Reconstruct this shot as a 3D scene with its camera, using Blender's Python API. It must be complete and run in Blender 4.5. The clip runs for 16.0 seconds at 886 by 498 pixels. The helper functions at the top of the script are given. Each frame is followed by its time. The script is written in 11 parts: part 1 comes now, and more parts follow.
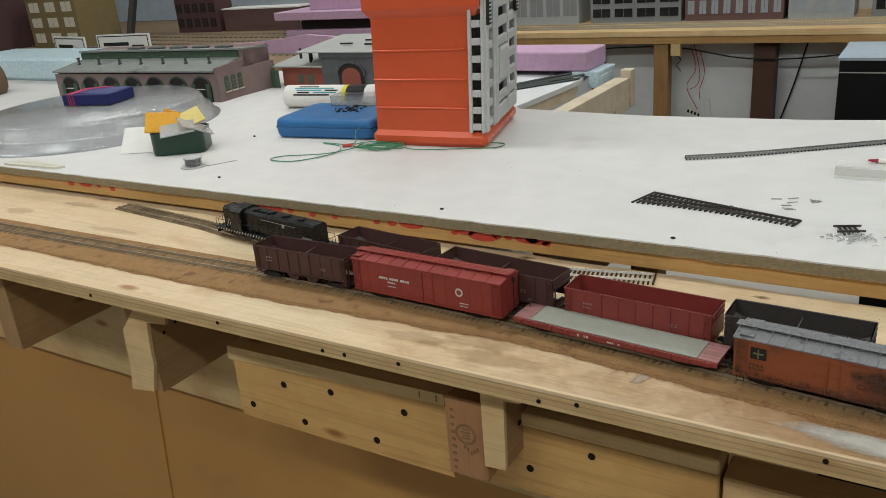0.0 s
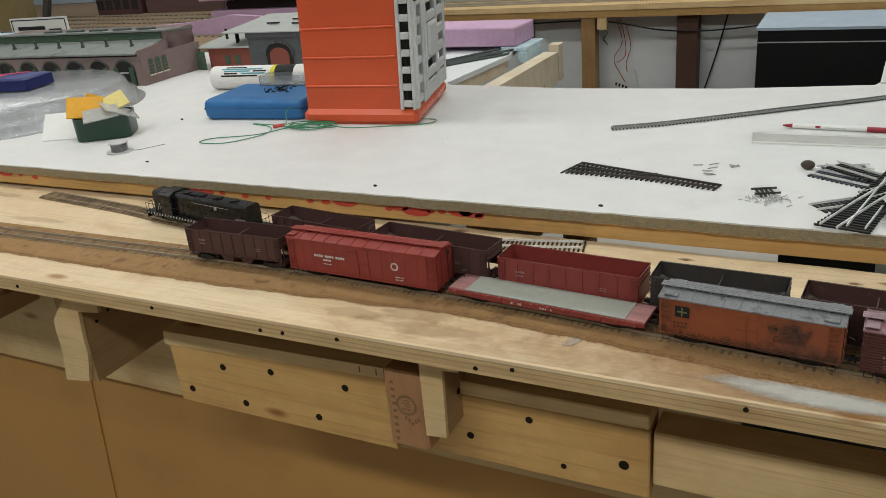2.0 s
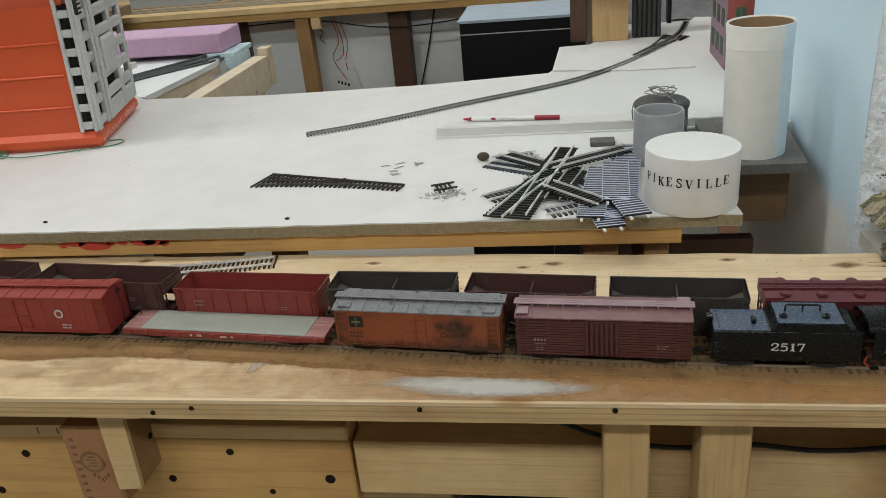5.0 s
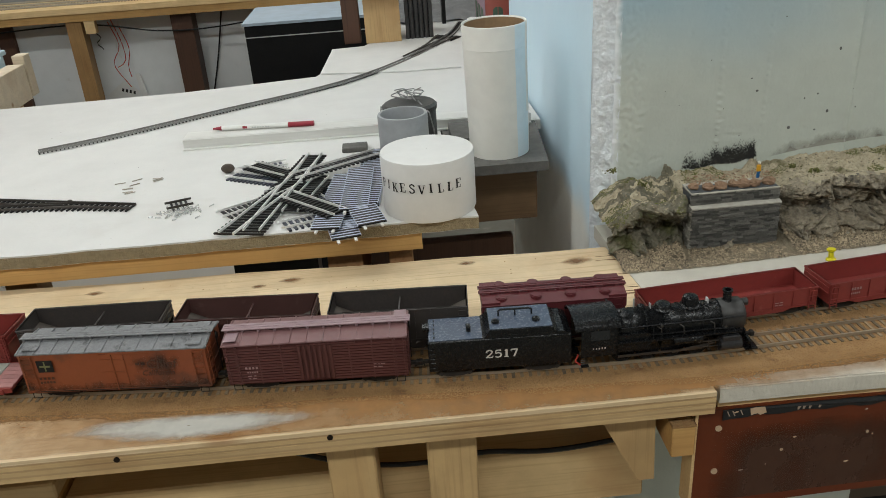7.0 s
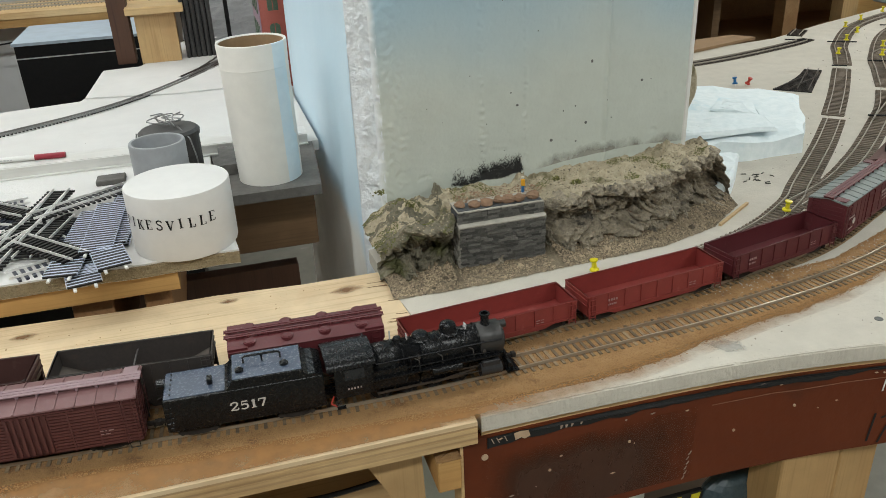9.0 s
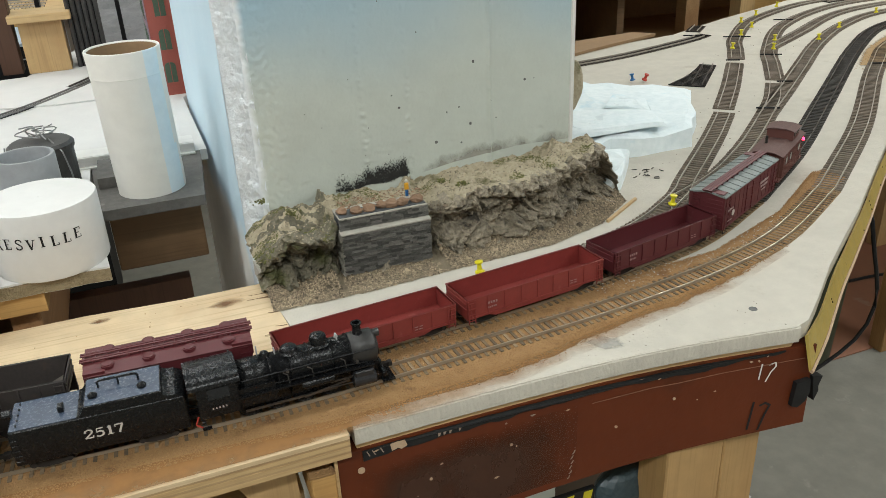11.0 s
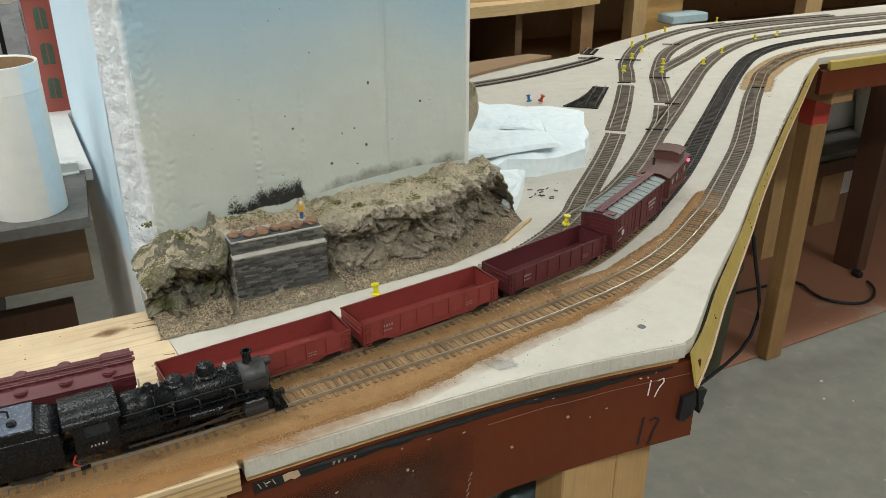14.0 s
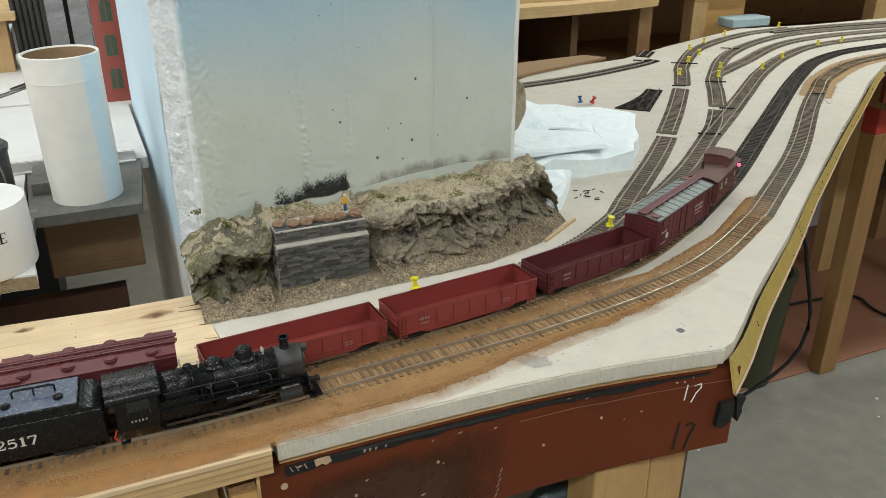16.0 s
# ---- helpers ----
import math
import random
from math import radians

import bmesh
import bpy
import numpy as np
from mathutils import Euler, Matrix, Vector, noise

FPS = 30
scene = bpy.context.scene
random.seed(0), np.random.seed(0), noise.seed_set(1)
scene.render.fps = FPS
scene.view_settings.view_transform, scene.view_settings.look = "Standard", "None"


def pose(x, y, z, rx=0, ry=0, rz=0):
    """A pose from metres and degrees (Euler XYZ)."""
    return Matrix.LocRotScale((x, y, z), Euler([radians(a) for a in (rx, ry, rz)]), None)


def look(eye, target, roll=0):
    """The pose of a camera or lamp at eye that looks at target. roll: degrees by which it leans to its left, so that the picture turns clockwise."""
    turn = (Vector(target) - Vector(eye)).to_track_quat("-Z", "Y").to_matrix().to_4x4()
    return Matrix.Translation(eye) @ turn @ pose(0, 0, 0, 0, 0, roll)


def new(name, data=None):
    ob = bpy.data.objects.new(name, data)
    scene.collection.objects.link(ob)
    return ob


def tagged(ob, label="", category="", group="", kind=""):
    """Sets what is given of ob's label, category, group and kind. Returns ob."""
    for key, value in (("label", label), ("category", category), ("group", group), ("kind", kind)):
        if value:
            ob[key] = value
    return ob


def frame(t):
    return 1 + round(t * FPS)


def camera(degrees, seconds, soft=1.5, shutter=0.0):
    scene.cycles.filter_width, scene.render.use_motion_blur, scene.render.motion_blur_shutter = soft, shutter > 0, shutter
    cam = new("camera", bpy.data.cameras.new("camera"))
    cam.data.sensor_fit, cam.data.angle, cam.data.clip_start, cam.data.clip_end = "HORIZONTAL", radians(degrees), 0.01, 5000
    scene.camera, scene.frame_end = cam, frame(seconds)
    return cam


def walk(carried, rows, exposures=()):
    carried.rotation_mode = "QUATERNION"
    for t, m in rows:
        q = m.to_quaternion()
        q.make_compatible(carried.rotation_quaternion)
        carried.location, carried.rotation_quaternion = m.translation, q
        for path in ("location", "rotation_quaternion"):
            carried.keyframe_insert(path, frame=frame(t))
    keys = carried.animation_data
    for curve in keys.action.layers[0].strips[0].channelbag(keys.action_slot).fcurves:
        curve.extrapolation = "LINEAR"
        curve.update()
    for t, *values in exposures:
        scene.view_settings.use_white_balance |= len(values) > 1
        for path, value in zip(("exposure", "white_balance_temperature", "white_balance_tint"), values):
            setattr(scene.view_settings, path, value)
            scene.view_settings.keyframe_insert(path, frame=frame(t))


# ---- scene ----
from mathutils import geometry

# camera and its path
cam = camera(57.8, 16.0, soft=0.5)
PATH = [
    (0, (-0.395, -0.539, 0.365), (-1.398, 1.034, -0.358), -5.0),
    (0.5, (-0.391, -0.542, 0.364), (-1.398, 1.028, -0.358), -5.0),
    (1, (-0.385, -0.543, 0.367), (-1.392, 1.029, -0.352), -4.9),
    (1.5, (-0.383, -0.543, 0.366), (-1.358, 1.043, -0.366), -5.3),
    (2, (-0.385, -0.547, 0.363), (-1.249, 1.078, -0.419), -5.5),
    (2.5, (-0.386, -0.56, 0.366), (-1.171, 1.094, -0.437), -5.3),
    (3, (-0.382, -0.563, 0.37), (-1.096, 1.121, -0.437), -5.0),
    (3.5, (-0.361, -0.556, 0.371), (-0.993, 1.161, -0.435), -4.9),
    (3.7, (-0.354, -0.554, 0.37), (-0.949, 1.176, -0.439), -5.1),
    (5.8, (-0.269, -0.48, 0.364), (-0.438, 1.32, -0.491), -4.9),
    (6, (-0.256, -0.48, 0.359), (-0.393, 1.323, -0.495), -4.7),
    (6.5, (-0.228, -0.469, 0.358), (-0.257, 1.331, -0.514), -4.7),
    (7, (-0.213, -0.458, 0.355), (-0.131, 1.341, -0.516), -4.0),
    (7.5, (-0.196, -0.434, 0.35), (0.025, 1.352, -0.523), -3.1),
    (8, (-0.18, -0.423, 0.351), (0.154, 1.343, -0.526), -2.8),
    (8.5, (-0.16, -0.424, 0.349), (0.257, 1.328, -0.52), -2.5),
    (9, (-0.14, -0.427, 0.348), (0.339, 1.312, -0.516), -2.5),
    (9.2, (-0.134, -0.43, 0.352), (0.367, 1.3, -0.518), -2.7),
    (11.3, (-0.088, -0.43, 0.343), (0.562, 1.252, -0.523), -2.3),
    (11.5, (-0.089, -0.428, 0.343), (0.579, 1.247, -0.523), -2.0),
    (12, (-0.088, -0.427, 0.345), (0.64, 1.226, -0.513), -1.3),
    (12.5, (-0.081, -0.423, 0.346), (0.693, 1.213, -0.506), -0.9),
    (13, (-0.082, -0.421, 0.346), (0.734, 1.198, -0.498), -0.1),
    (13.5, (-0.086, -0.424, 0.343), (0.748, 1.187, -0.499), 0.3),
    (14, (-0.078, -0.429, 0.347), (0.767, 1.179, -0.489), -0.2),
    (14.5, (-0.062, -0.432, 0.347), (0.797, 1.17, -0.487), -0.0),
    (15, (-0.052, -0.434, 0.346), (0.808, 1.166, -0.491), -0.3),
    (15.5, (-0.049, -0.439, 0.347), (0.79, 1.173, -0.489), 0.0),
    (16, (-0.071, -0.439, 0.345), (0.658, 1.226, -0.49), 0.1),
]
walk(cam, [(t, look(eye, target, roll)) for t, eye, target, roll in PATH], exposures=[(0.0, -0.24), (3.7, -0.22), (6.0, -0.2), (7.5, -0.08), (9.0, 0.1), (12.0, 0.28), (16.0, 0.28)])

# ---- world, sun, lights ----
# Assumed ceiling tubes, all unseen; the column at -3.6 added to brighten the town.
LAMP = {-3.6: 8.0, -1.7: 16.0, -0.2: 12.0, 2.2: 22.5}
ROW = {-1.3: 1.33, 0.35: 0.74, 1.9: 0.88}
world = bpy.data.worlds.new("room_light")
scene.world = world
world.use_nodes = True
world.node_tree.nodes["Background"].inputs[0].default_value = (0.9, 0.95, 1.0, 1)
world.node_tree.nodes["Background"].inputs[1].default_value = 0.15
for x in LAMP:
    for y in ROW:
        lamp = bpy.data.lights.new("ceiling_tube", "AREA")
        lamp.shape, lamp.size, lamp.size_y, lamp.energy, lamp.color = "RECTANGLE", 1.2, 0.16, LAMP[x] * ROW[y], (0.95, 1.0, 0.985)
        o = new("ceiling_tube", lamp)
        o.matrix_world = pose(x, y, 1.57)


# ---- materials ----
def mat(name, c1, c2=None, scale=20.0, rough=0.6, bump=0.0, bscale=None, metal=0.0, stretch=(1, 1, 1), spots=None, spot_scale=8.0, spot_amount=0.5, island=0.0, transmission=0.0, detail=6.0, objrand=0.0, spec=0.5, mottle=0.35):
    """Two tones mixed by coarse and fine noise, optional stains and relief."""
    m = bpy.data.materials.new(name)
    m.use_nodes = True
    t = m.node_tree
    b = t.nodes["Principled BSDF"]
    b.inputs["Roughness"].default_value, b.inputs["Metallic"].default_value = rough, metal
    b.inputs["Specular IOR Level"].default_value = spec
    b.inputs["Transmission Weight"].default_value = transmission
    c2 = c2 or tuple(v * 0.8 for v in c1)
    co = t.nodes.new("ShaderNodeTexCoord")
    mp = t.nodes.new("ShaderNodeMapping")
    mp.inputs["Scale"].default_value = stretch
    t.links.new(co.outputs["Object"], mp.inputs[0])

    def noise_node(s, d=detail):
        n = t.nodes.new("ShaderNodeTexNoise")
        n.inputs["Scale"].default_value, n.inputs["Detail"].default_value, n.inputs["Roughness"].default_value = s, d, 0.62
        t.links.new(mp.outputs[0], n.inputs[0])
        return n

    def mix(fac, a, bb, mode="MIX"):
        x = t.nodes.new("ShaderNodeMix")
        x.data_type, x.blend_type = "RGBA", mode
        for sock, v in ((x.inputs[0], fac), (x.inputs[6], a), (x.inputs[7], bb)):
            if isinstance(v, (float, int)):
                sock.default_value = v
            elif isinstance(v, tuple):
                sock.default_value = (*v, 1) if len(v) == 3 else v
            else:
                t.links.new(v, sock)
        return x.outputs[2]

    def ramp(src, lo, hi):
        r = t.nodes.new("ShaderNodeMapRange")
        r.inputs[1].default_value, r.inputs[2].default_value = lo, hi
        t.links.new(src, r.inputs[0])
        return r.outputs[0]

    coarse, fine = noise_node(scale), noise_node(scale * 7)
    col = mix(ramp(coarse.outputs[0], 0.3, 0.7), c1, c2)
    col = mix(mottle, col, mix(ramp(fine.outputs[0], 0.35, 0.65), tuple(v * 0.7 for v in c1), tuple(min(1, v * 1.2) for v in c2)))
    if spots:
        s = noise_node(spot_scale, 5)
        col = mix(ramp(s.outputs[0], 1 - spot_amount, min(1, 1.12 - spot_amount)), col, spots)
    if objrand:
        oi = t.nodes.new("ShaderNodeObjectInfo")
        r = t.nodes.new("ShaderNodeMapRange")
        r.inputs[3].default_value, r.inputs[4].default_value = 1 - objrand, 1 + objrand
        t.links.new(oi.outputs["Random"], r.inputs[0])
        hs = t.nodes.new("ShaderNodeHueSaturation")
        t.links.new(r.outputs[0], hs.inputs["Value"])
        t.links.new(col, hs.inputs["Color"])
        col = hs.outputs[0]
    if island:
        g = t.nodes.new("ShaderNodeNewGeometry")
        r = t.nodes.new("ShaderNodeMapRange")
        r.inputs[3].default_value, r.inputs[4].default_value = 1 - island, 1 + island
        t.links.new(g.outputs["Random Per Island"], r.inputs[0])
        hs = t.nodes.new("ShaderNodeHueSaturation")
        t.links.new(r.outputs[0], hs.inputs["Value"])
        t.links.new(col, hs.inputs["Color"])
        col = hs.outputs[0]
    t.links.new(col, b.inputs["Base Color"])
    rr = t.nodes.new("ShaderNodeMapRange")
    rr.inputs[3].default_value, rr.inputs[4].default_value = max(0.03, rough - 0.1), min(1, rough + 0.1)
    t.links.new(fine.outputs[0], rr.inputs[0])
    t.links.new(rr.outputs[0], b.inputs["Roughness"])
    if bump:
        bn = t.nodes.new("ShaderNodeBump")
        bn.inputs["Strength"].default_value, bn.inputs["Distance"].default_value = min(1.0, bump), 0.002 * max(1.0, bump)
        src = noise_node(bscale or scale * 5)
        t.links.new(src.outputs[0], bn.inputs["Height"])
        t.links.new(bn.outputs[0], b.inputs["Normal"])
    return m


def wood(name, light, dark, axis="x", grain=1.0, rough=0.55, knots=True, objrand=0.08, stain=0.45):
    """Softwood: arched growth rings, fine fibres, knots and brown stains."""
    m = mat(name, light, tuple(v * 0.85 for v in light), 6, rough, 0.15, 60, objrand=objrand)
    t = m.node_tree
    b = t.nodes["Principled BSDF"]
    out = b.inputs["Base Color"].links[0].from_socket
    co = t.nodes.new("ShaderNodeTexCoord")

    def noise_along(long, cross, detail, warp=0.0):
        mp = t.nodes.new("ShaderNodeMapping")
        mp.inputs["Scale"].default_value = {"x": (long, cross, cross), "y": (cross, long, cross), "z": (cross, cross, long)}[axis]
        t.links.new(co.outputs["Object"], mp.inputs[0])
        n = t.nodes.new("ShaderNodeTexNoise")
        n.inputs["Scale"].default_value, n.inputs["Detail"].default_value, n.inputs["Distortion"].default_value = 1.0, detail, warp
        t.links.new(mp.outputs[0], n.inputs[0])
        return n.outputs[0]

    def span(src, lo, hi, a=0.0, bb=1.0):
        r = t.nodes.new("ShaderNodeMapRange")
        for k, v in enumerate((lo, hi, a, bb)):
            r.inputs[k + 1].default_value = v
        t.links.new(src, r.inputs[0])
        return r.outputs[0]

    def over(fac, base, colour):
        x = t.nodes.new("ShaderNodeMix")
        x.data_type = "RGBA"
        t.links.new(fac, x.inputs[0])
        t.links.new(base, x.inputs[6])
        x.inputs[7].default_value = (*colour, 1)
        return x.outputs[2]

    rings = t.nodes.new("ShaderNodeMath")
    rings.operation = "MULTIPLY"
    rings.inputs[1].default_value = 60.0 * grain
    t.links.new(noise_along(1.1, 8.0, 2.5, 0.5), rings.inputs[0])
    wave = t.nodes.new("ShaderNodeMath")
    wave.operation = "SINE"
    t.links.new(rings.outputs[0], wave.inputs[0])
    out = over(span(wave.outputs[0], -0.2, 1.0, 0.0, 0.3), out, dark)
    out = over(span(noise_along(9, 380, 5), 0.5, 0.78, 0.0, 0.62), out, tuple(v * 0.7 for v in dark))
    out = over(span(noise_along(5.5, 9, 6, 0.6), 0.56, 0.72, 0.0, stain), out, (dark[0] * 0.75, dark[1] * 0.6, dark[2] * 0.5))
    if knots:
        v = t.nodes.new("ShaderNodeTexVoronoi")
        v.inputs["Scale"].default_value = 1.0
        mp2 = t.nodes.new("ShaderNodeMapping")
        mp2.inputs["Scale"].default_value = {"x": (5, 14, 14), "y": (14, 5, 14), "z": (14, 14, 5)}[axis]
        t.links.new(co.outputs["Object"], mp2.inputs[0])
        t.links.new(mp2.outputs[0], v.inputs[0])
        out = over(span(v.outputs["Distance"], 0.04, 0.11, 1.0, 0.0), out, (dark[0] * 0.6, dark[1] * 0.45, dark[2] * 0.35))
    t.links.new(out, b.inputs["Base Color"])
    return m


PLY = wood("plywood_face", (0.74, 0.57, 0.36), (0.56, 0.375, 0.19), "x", 0.7, stain=0.6)
PLY_DARK = wood("plywood_core", (0.45, 0.3, 0.15), (0.33, 0.2, 0.095), "x", 2.0, knots=False)
PLY_EDGE = wood("plywood_edge", (0.56, 0.385, 0.19), (0.38, 0.23, 0.095), "x", 2.0, knots=False, stain=0.6)
PINE = wood("pine_lumber", (0.56, 0.33, 0.115), (0.42, 0.215, 0.064), "x", 0.6)
PINE_Z = wood("pine_post", (0.56, 0.37, 0.17), (0.42, 0.25, 0.1), "z", 0.7)
RUSTWOOD_Y = wood("rusty_brown_joist", (0.36, 0.19, 0.085), (0.26, 0.125, 0.05), "y")
PINE_Y = wood("pine_joist", (0.5, 0.33, 0.15), (0.4, 0.25, 0.1), "y")
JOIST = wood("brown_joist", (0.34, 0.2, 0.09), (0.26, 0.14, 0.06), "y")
REDWOOD = wood("reddish_timber", (0.36, 0.18, 0.08), (0.28, 0.13, 0.05), "z")
LEG_Z = wood("orange_pine_leg", (0.47, 0.29, 0.12), (0.36, 0.2, 0.075), "z", 0.7)
STAINED_Z = wood("stained_post", (0.32, 0.18, 0.068), (0.22, 0.115, 0.042), "z", 0.7)
CREAM = wood("cream_plank", (0.74, 0.63, 0.47), (0.6, 0.47, 0.31), "x", 0.6)
PALE = wood("pale_pine", (0.66, 0.465, 0.235), (0.53, 0.335, 0.14), "x", 0.6)
BROWN_WOOD = wood("brown_stained_wood", (0.1, 0.045, 0.025), (0.06, 0.025, 0.014), "z", knots=False)
STEPWOOD = wood("brown_step_wood", (0.22, 0.13, 0.065), (0.13, 0.075, 0.036), "x", 0.7)
GREYWOOD = mat("grey_weathered_board", (0.085, 0.08, 0.073), (0.15, 0.142, 0.13), 15, 0.85, 0.3, 120, spots=(0.26, 0.245, 0.225), spot_scale=60, spot_amount=0.36)
BOARD = mat("grey_fibre_board", (0.575, 0.535, 0.46), (0.51, 0.475, 0.405), 6, 0.85, 0.4, 300, spots=(0.43, 0.38, 0.31), spot_scale=14, spot_amount=0.37, mottle=0.25)
TABLE = mat("pale_painted_board", (0.665, 0.648, 0.625), (0.62, 0.605, 0.583), 3, 0.75, 0.3, 300, spots=(0.56, 0.53, 0.5), spot_scale=5, spot_amount=0.36, mottle=0.15)
FIBRE = mat("raw_fibre_edge", (0.42, 0.34, 0.21), (0.24, 0.19, 0.115), 220, 0.95, 1.5, 500, mottle=0.5)
DARKPANEL = mat("dark_brown_panel", (0.11, 0.075, 0.05), (0.075, 0.052, 0.035), 4, 0.7, 0.1, 90)
HOLE = mat("dark_bored_hole", (0.012, 0.008, 0.005), (0.02, 0.013, 0.008), 200, 0.9, spec=0.1)
HARDBOARD = mat("brown_hardboard", (0.45, 0.235, 0.068), (0.4, 0.205, 0.057), 2, 0.6, 0.05, 90, spots=(0.36, 0.18, 0.053), spot_scale=4, spot_amount=0.38, mottle=0.13)
FASCIA = mat("red_brown_painted_board", (0.135, 0.031, 0.0095), (0.095, 0.021, 0.0075), 9, 0.45, 0.25, 60, spots=(0.06, 0.018, 0.0075), spot_scale=6, spot_amount=0.42, spec=0.2)

TEALBAG = mat("dark_teal_plastic", (0.02, 0.045, 0.06), (0.06, 0.08, 0.085), 40, 0.35, 0.6, 60)
FLOOR = mat("grey_floor_paint", (0.245, 0.235, 0.2), (0.205, 0.195, 0.165), 3, 0.6, 0.3, 90, spots=(0.31, 0.295, 0.255), spot_scale=16, spot_amount=0.36, spec=0.3, mottle=0.5)
RED_FLOOR = mat("red_floor_paint", (0.3, 0.14, 0.08), (0.25, 0.11, 0.065), 3, 0.6, 0.1, 60, spots=(0.32, 0.27, 0.22), spot_scale=4, spot_amount=0.36)
WALL = mat("cream_wall", (0.56, 0.52, 0.46), (0.48, 0.45, 0.4), 1.5, 0.85, spots=(0.42, 0.38, 0.33), spot_scale=2, spot_amount=0.4, mottle=0.13)
CEIL = mat("white_ceiling", (0.75, 0.74, 0.72), (0.7, 0.69, 0.67), 2, 0.9, mottle=0.13)
WHITE = mat("white_paint", (0.76, 0.75, 0.72), (0.7, 0.69, 0.66), 8, 0.6, mottle=0.13)
PLASTER = mat("white_plaster", (0.72, 0.71, 0.68), (0.5, 0.48, 0.45), 60, 0.9, 0.4)
FOAMWHITE = mat("white_foam", (0.68, 0.69, 0.69), (0.62, 0.63, 0.64), 10, 0.85, 0.2, 200, mottle=0.13)
BLACK = mat("black_paint", (0.012, 0.012, 0.013), (0.02, 0.02, 0.02), 20, 0.4, spec=0.2)
KNOT = mat("dark_knot", (0.24, 0.135, 0.062), (0.15, 0.078, 0.036), 60, 0.7)
OLIVE = mat("dark_olive_plastic", (0.045, 0.05, 0.022), (0.03, 0.034, 0.016), 12, 0.5)
SCRATCH = mat("scratched_brown_paint", (0.3, 0.15, 0.09), (0.16, 0.06, 0.03), 400, 0.7)
PIT = mat("dark_pit", (0.1, 0.1, 0.1), (0.16, 0.16, 0.15), 60, 0.9)
FADEDCHALK = mat("faded_chalk", (0.4, 0.33, 0.27), (0.2, 0.12, 0.08), 300, 0.8)
TANSPOT = mat("tan_filler", (0.5, 0.36, 0.24), (0.4, 0.27, 0.17), 90, 0.7)
REDPAINT = mat("red_paint", (0.5, 0.05, 0.03), (0.42, 0.04, 0.025), 40, 0.6)
BRASS = mat("worn_brass_paint", (0.74, 0.57, 0.17), (0.62, 0.45, 0.11), 18, 0.32, 0.3, 60, metal=0.5, spots=(0.2, 0.11, 0.03), spot_scale=80, spot_amount=0.35)


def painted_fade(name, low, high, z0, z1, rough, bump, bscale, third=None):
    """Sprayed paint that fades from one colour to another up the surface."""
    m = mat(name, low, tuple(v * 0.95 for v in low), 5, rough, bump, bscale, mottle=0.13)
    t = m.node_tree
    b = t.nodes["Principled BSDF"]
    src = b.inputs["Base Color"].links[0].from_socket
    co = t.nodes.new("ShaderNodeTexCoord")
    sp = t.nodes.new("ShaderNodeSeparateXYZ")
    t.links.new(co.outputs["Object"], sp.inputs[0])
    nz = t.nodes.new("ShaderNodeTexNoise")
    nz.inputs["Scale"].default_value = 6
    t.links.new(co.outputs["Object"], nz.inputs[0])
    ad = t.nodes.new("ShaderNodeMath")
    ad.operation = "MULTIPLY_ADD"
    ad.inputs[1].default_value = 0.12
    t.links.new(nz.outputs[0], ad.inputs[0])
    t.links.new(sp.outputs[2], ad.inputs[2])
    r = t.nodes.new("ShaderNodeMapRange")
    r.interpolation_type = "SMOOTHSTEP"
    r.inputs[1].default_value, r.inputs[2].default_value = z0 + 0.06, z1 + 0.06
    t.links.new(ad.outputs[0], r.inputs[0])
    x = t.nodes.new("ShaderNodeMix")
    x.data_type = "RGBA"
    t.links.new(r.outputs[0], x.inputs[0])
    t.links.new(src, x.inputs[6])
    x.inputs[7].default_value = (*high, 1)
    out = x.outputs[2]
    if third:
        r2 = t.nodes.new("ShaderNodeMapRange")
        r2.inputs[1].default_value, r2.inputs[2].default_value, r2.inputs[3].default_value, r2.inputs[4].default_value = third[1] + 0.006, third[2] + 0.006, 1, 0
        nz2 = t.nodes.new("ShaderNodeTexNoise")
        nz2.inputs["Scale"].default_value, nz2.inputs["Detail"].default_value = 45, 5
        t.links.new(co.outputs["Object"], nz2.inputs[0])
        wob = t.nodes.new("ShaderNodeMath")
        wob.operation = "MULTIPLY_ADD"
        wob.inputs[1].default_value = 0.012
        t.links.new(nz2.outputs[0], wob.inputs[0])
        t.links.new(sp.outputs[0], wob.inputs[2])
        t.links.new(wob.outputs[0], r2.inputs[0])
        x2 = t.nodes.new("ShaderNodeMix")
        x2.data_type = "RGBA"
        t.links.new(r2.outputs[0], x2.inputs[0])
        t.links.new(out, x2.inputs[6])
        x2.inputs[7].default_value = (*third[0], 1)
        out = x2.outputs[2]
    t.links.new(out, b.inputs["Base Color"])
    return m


CONCRETE = painted_fade("painted_concrete", (0.58, 0.622, 0.565), (0.36, 0.52, 0.62), 0.14, 0.26, 0.5, 0.4, 240, ((0.84, 0.88, 0.91), 0.001, 0.007))
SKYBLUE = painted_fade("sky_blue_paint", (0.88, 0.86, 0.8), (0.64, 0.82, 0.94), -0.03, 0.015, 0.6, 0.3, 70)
CORNER = mat("lumpy_white_paint", (0.84, 0.88, 0.91), (0.74, 0.79, 0.83), 60, 0.55, 1.6, 220, spots=(0.5, 0.53, 0.56), spot_scale=110, spot_amount=0.3, mottle=0.13)


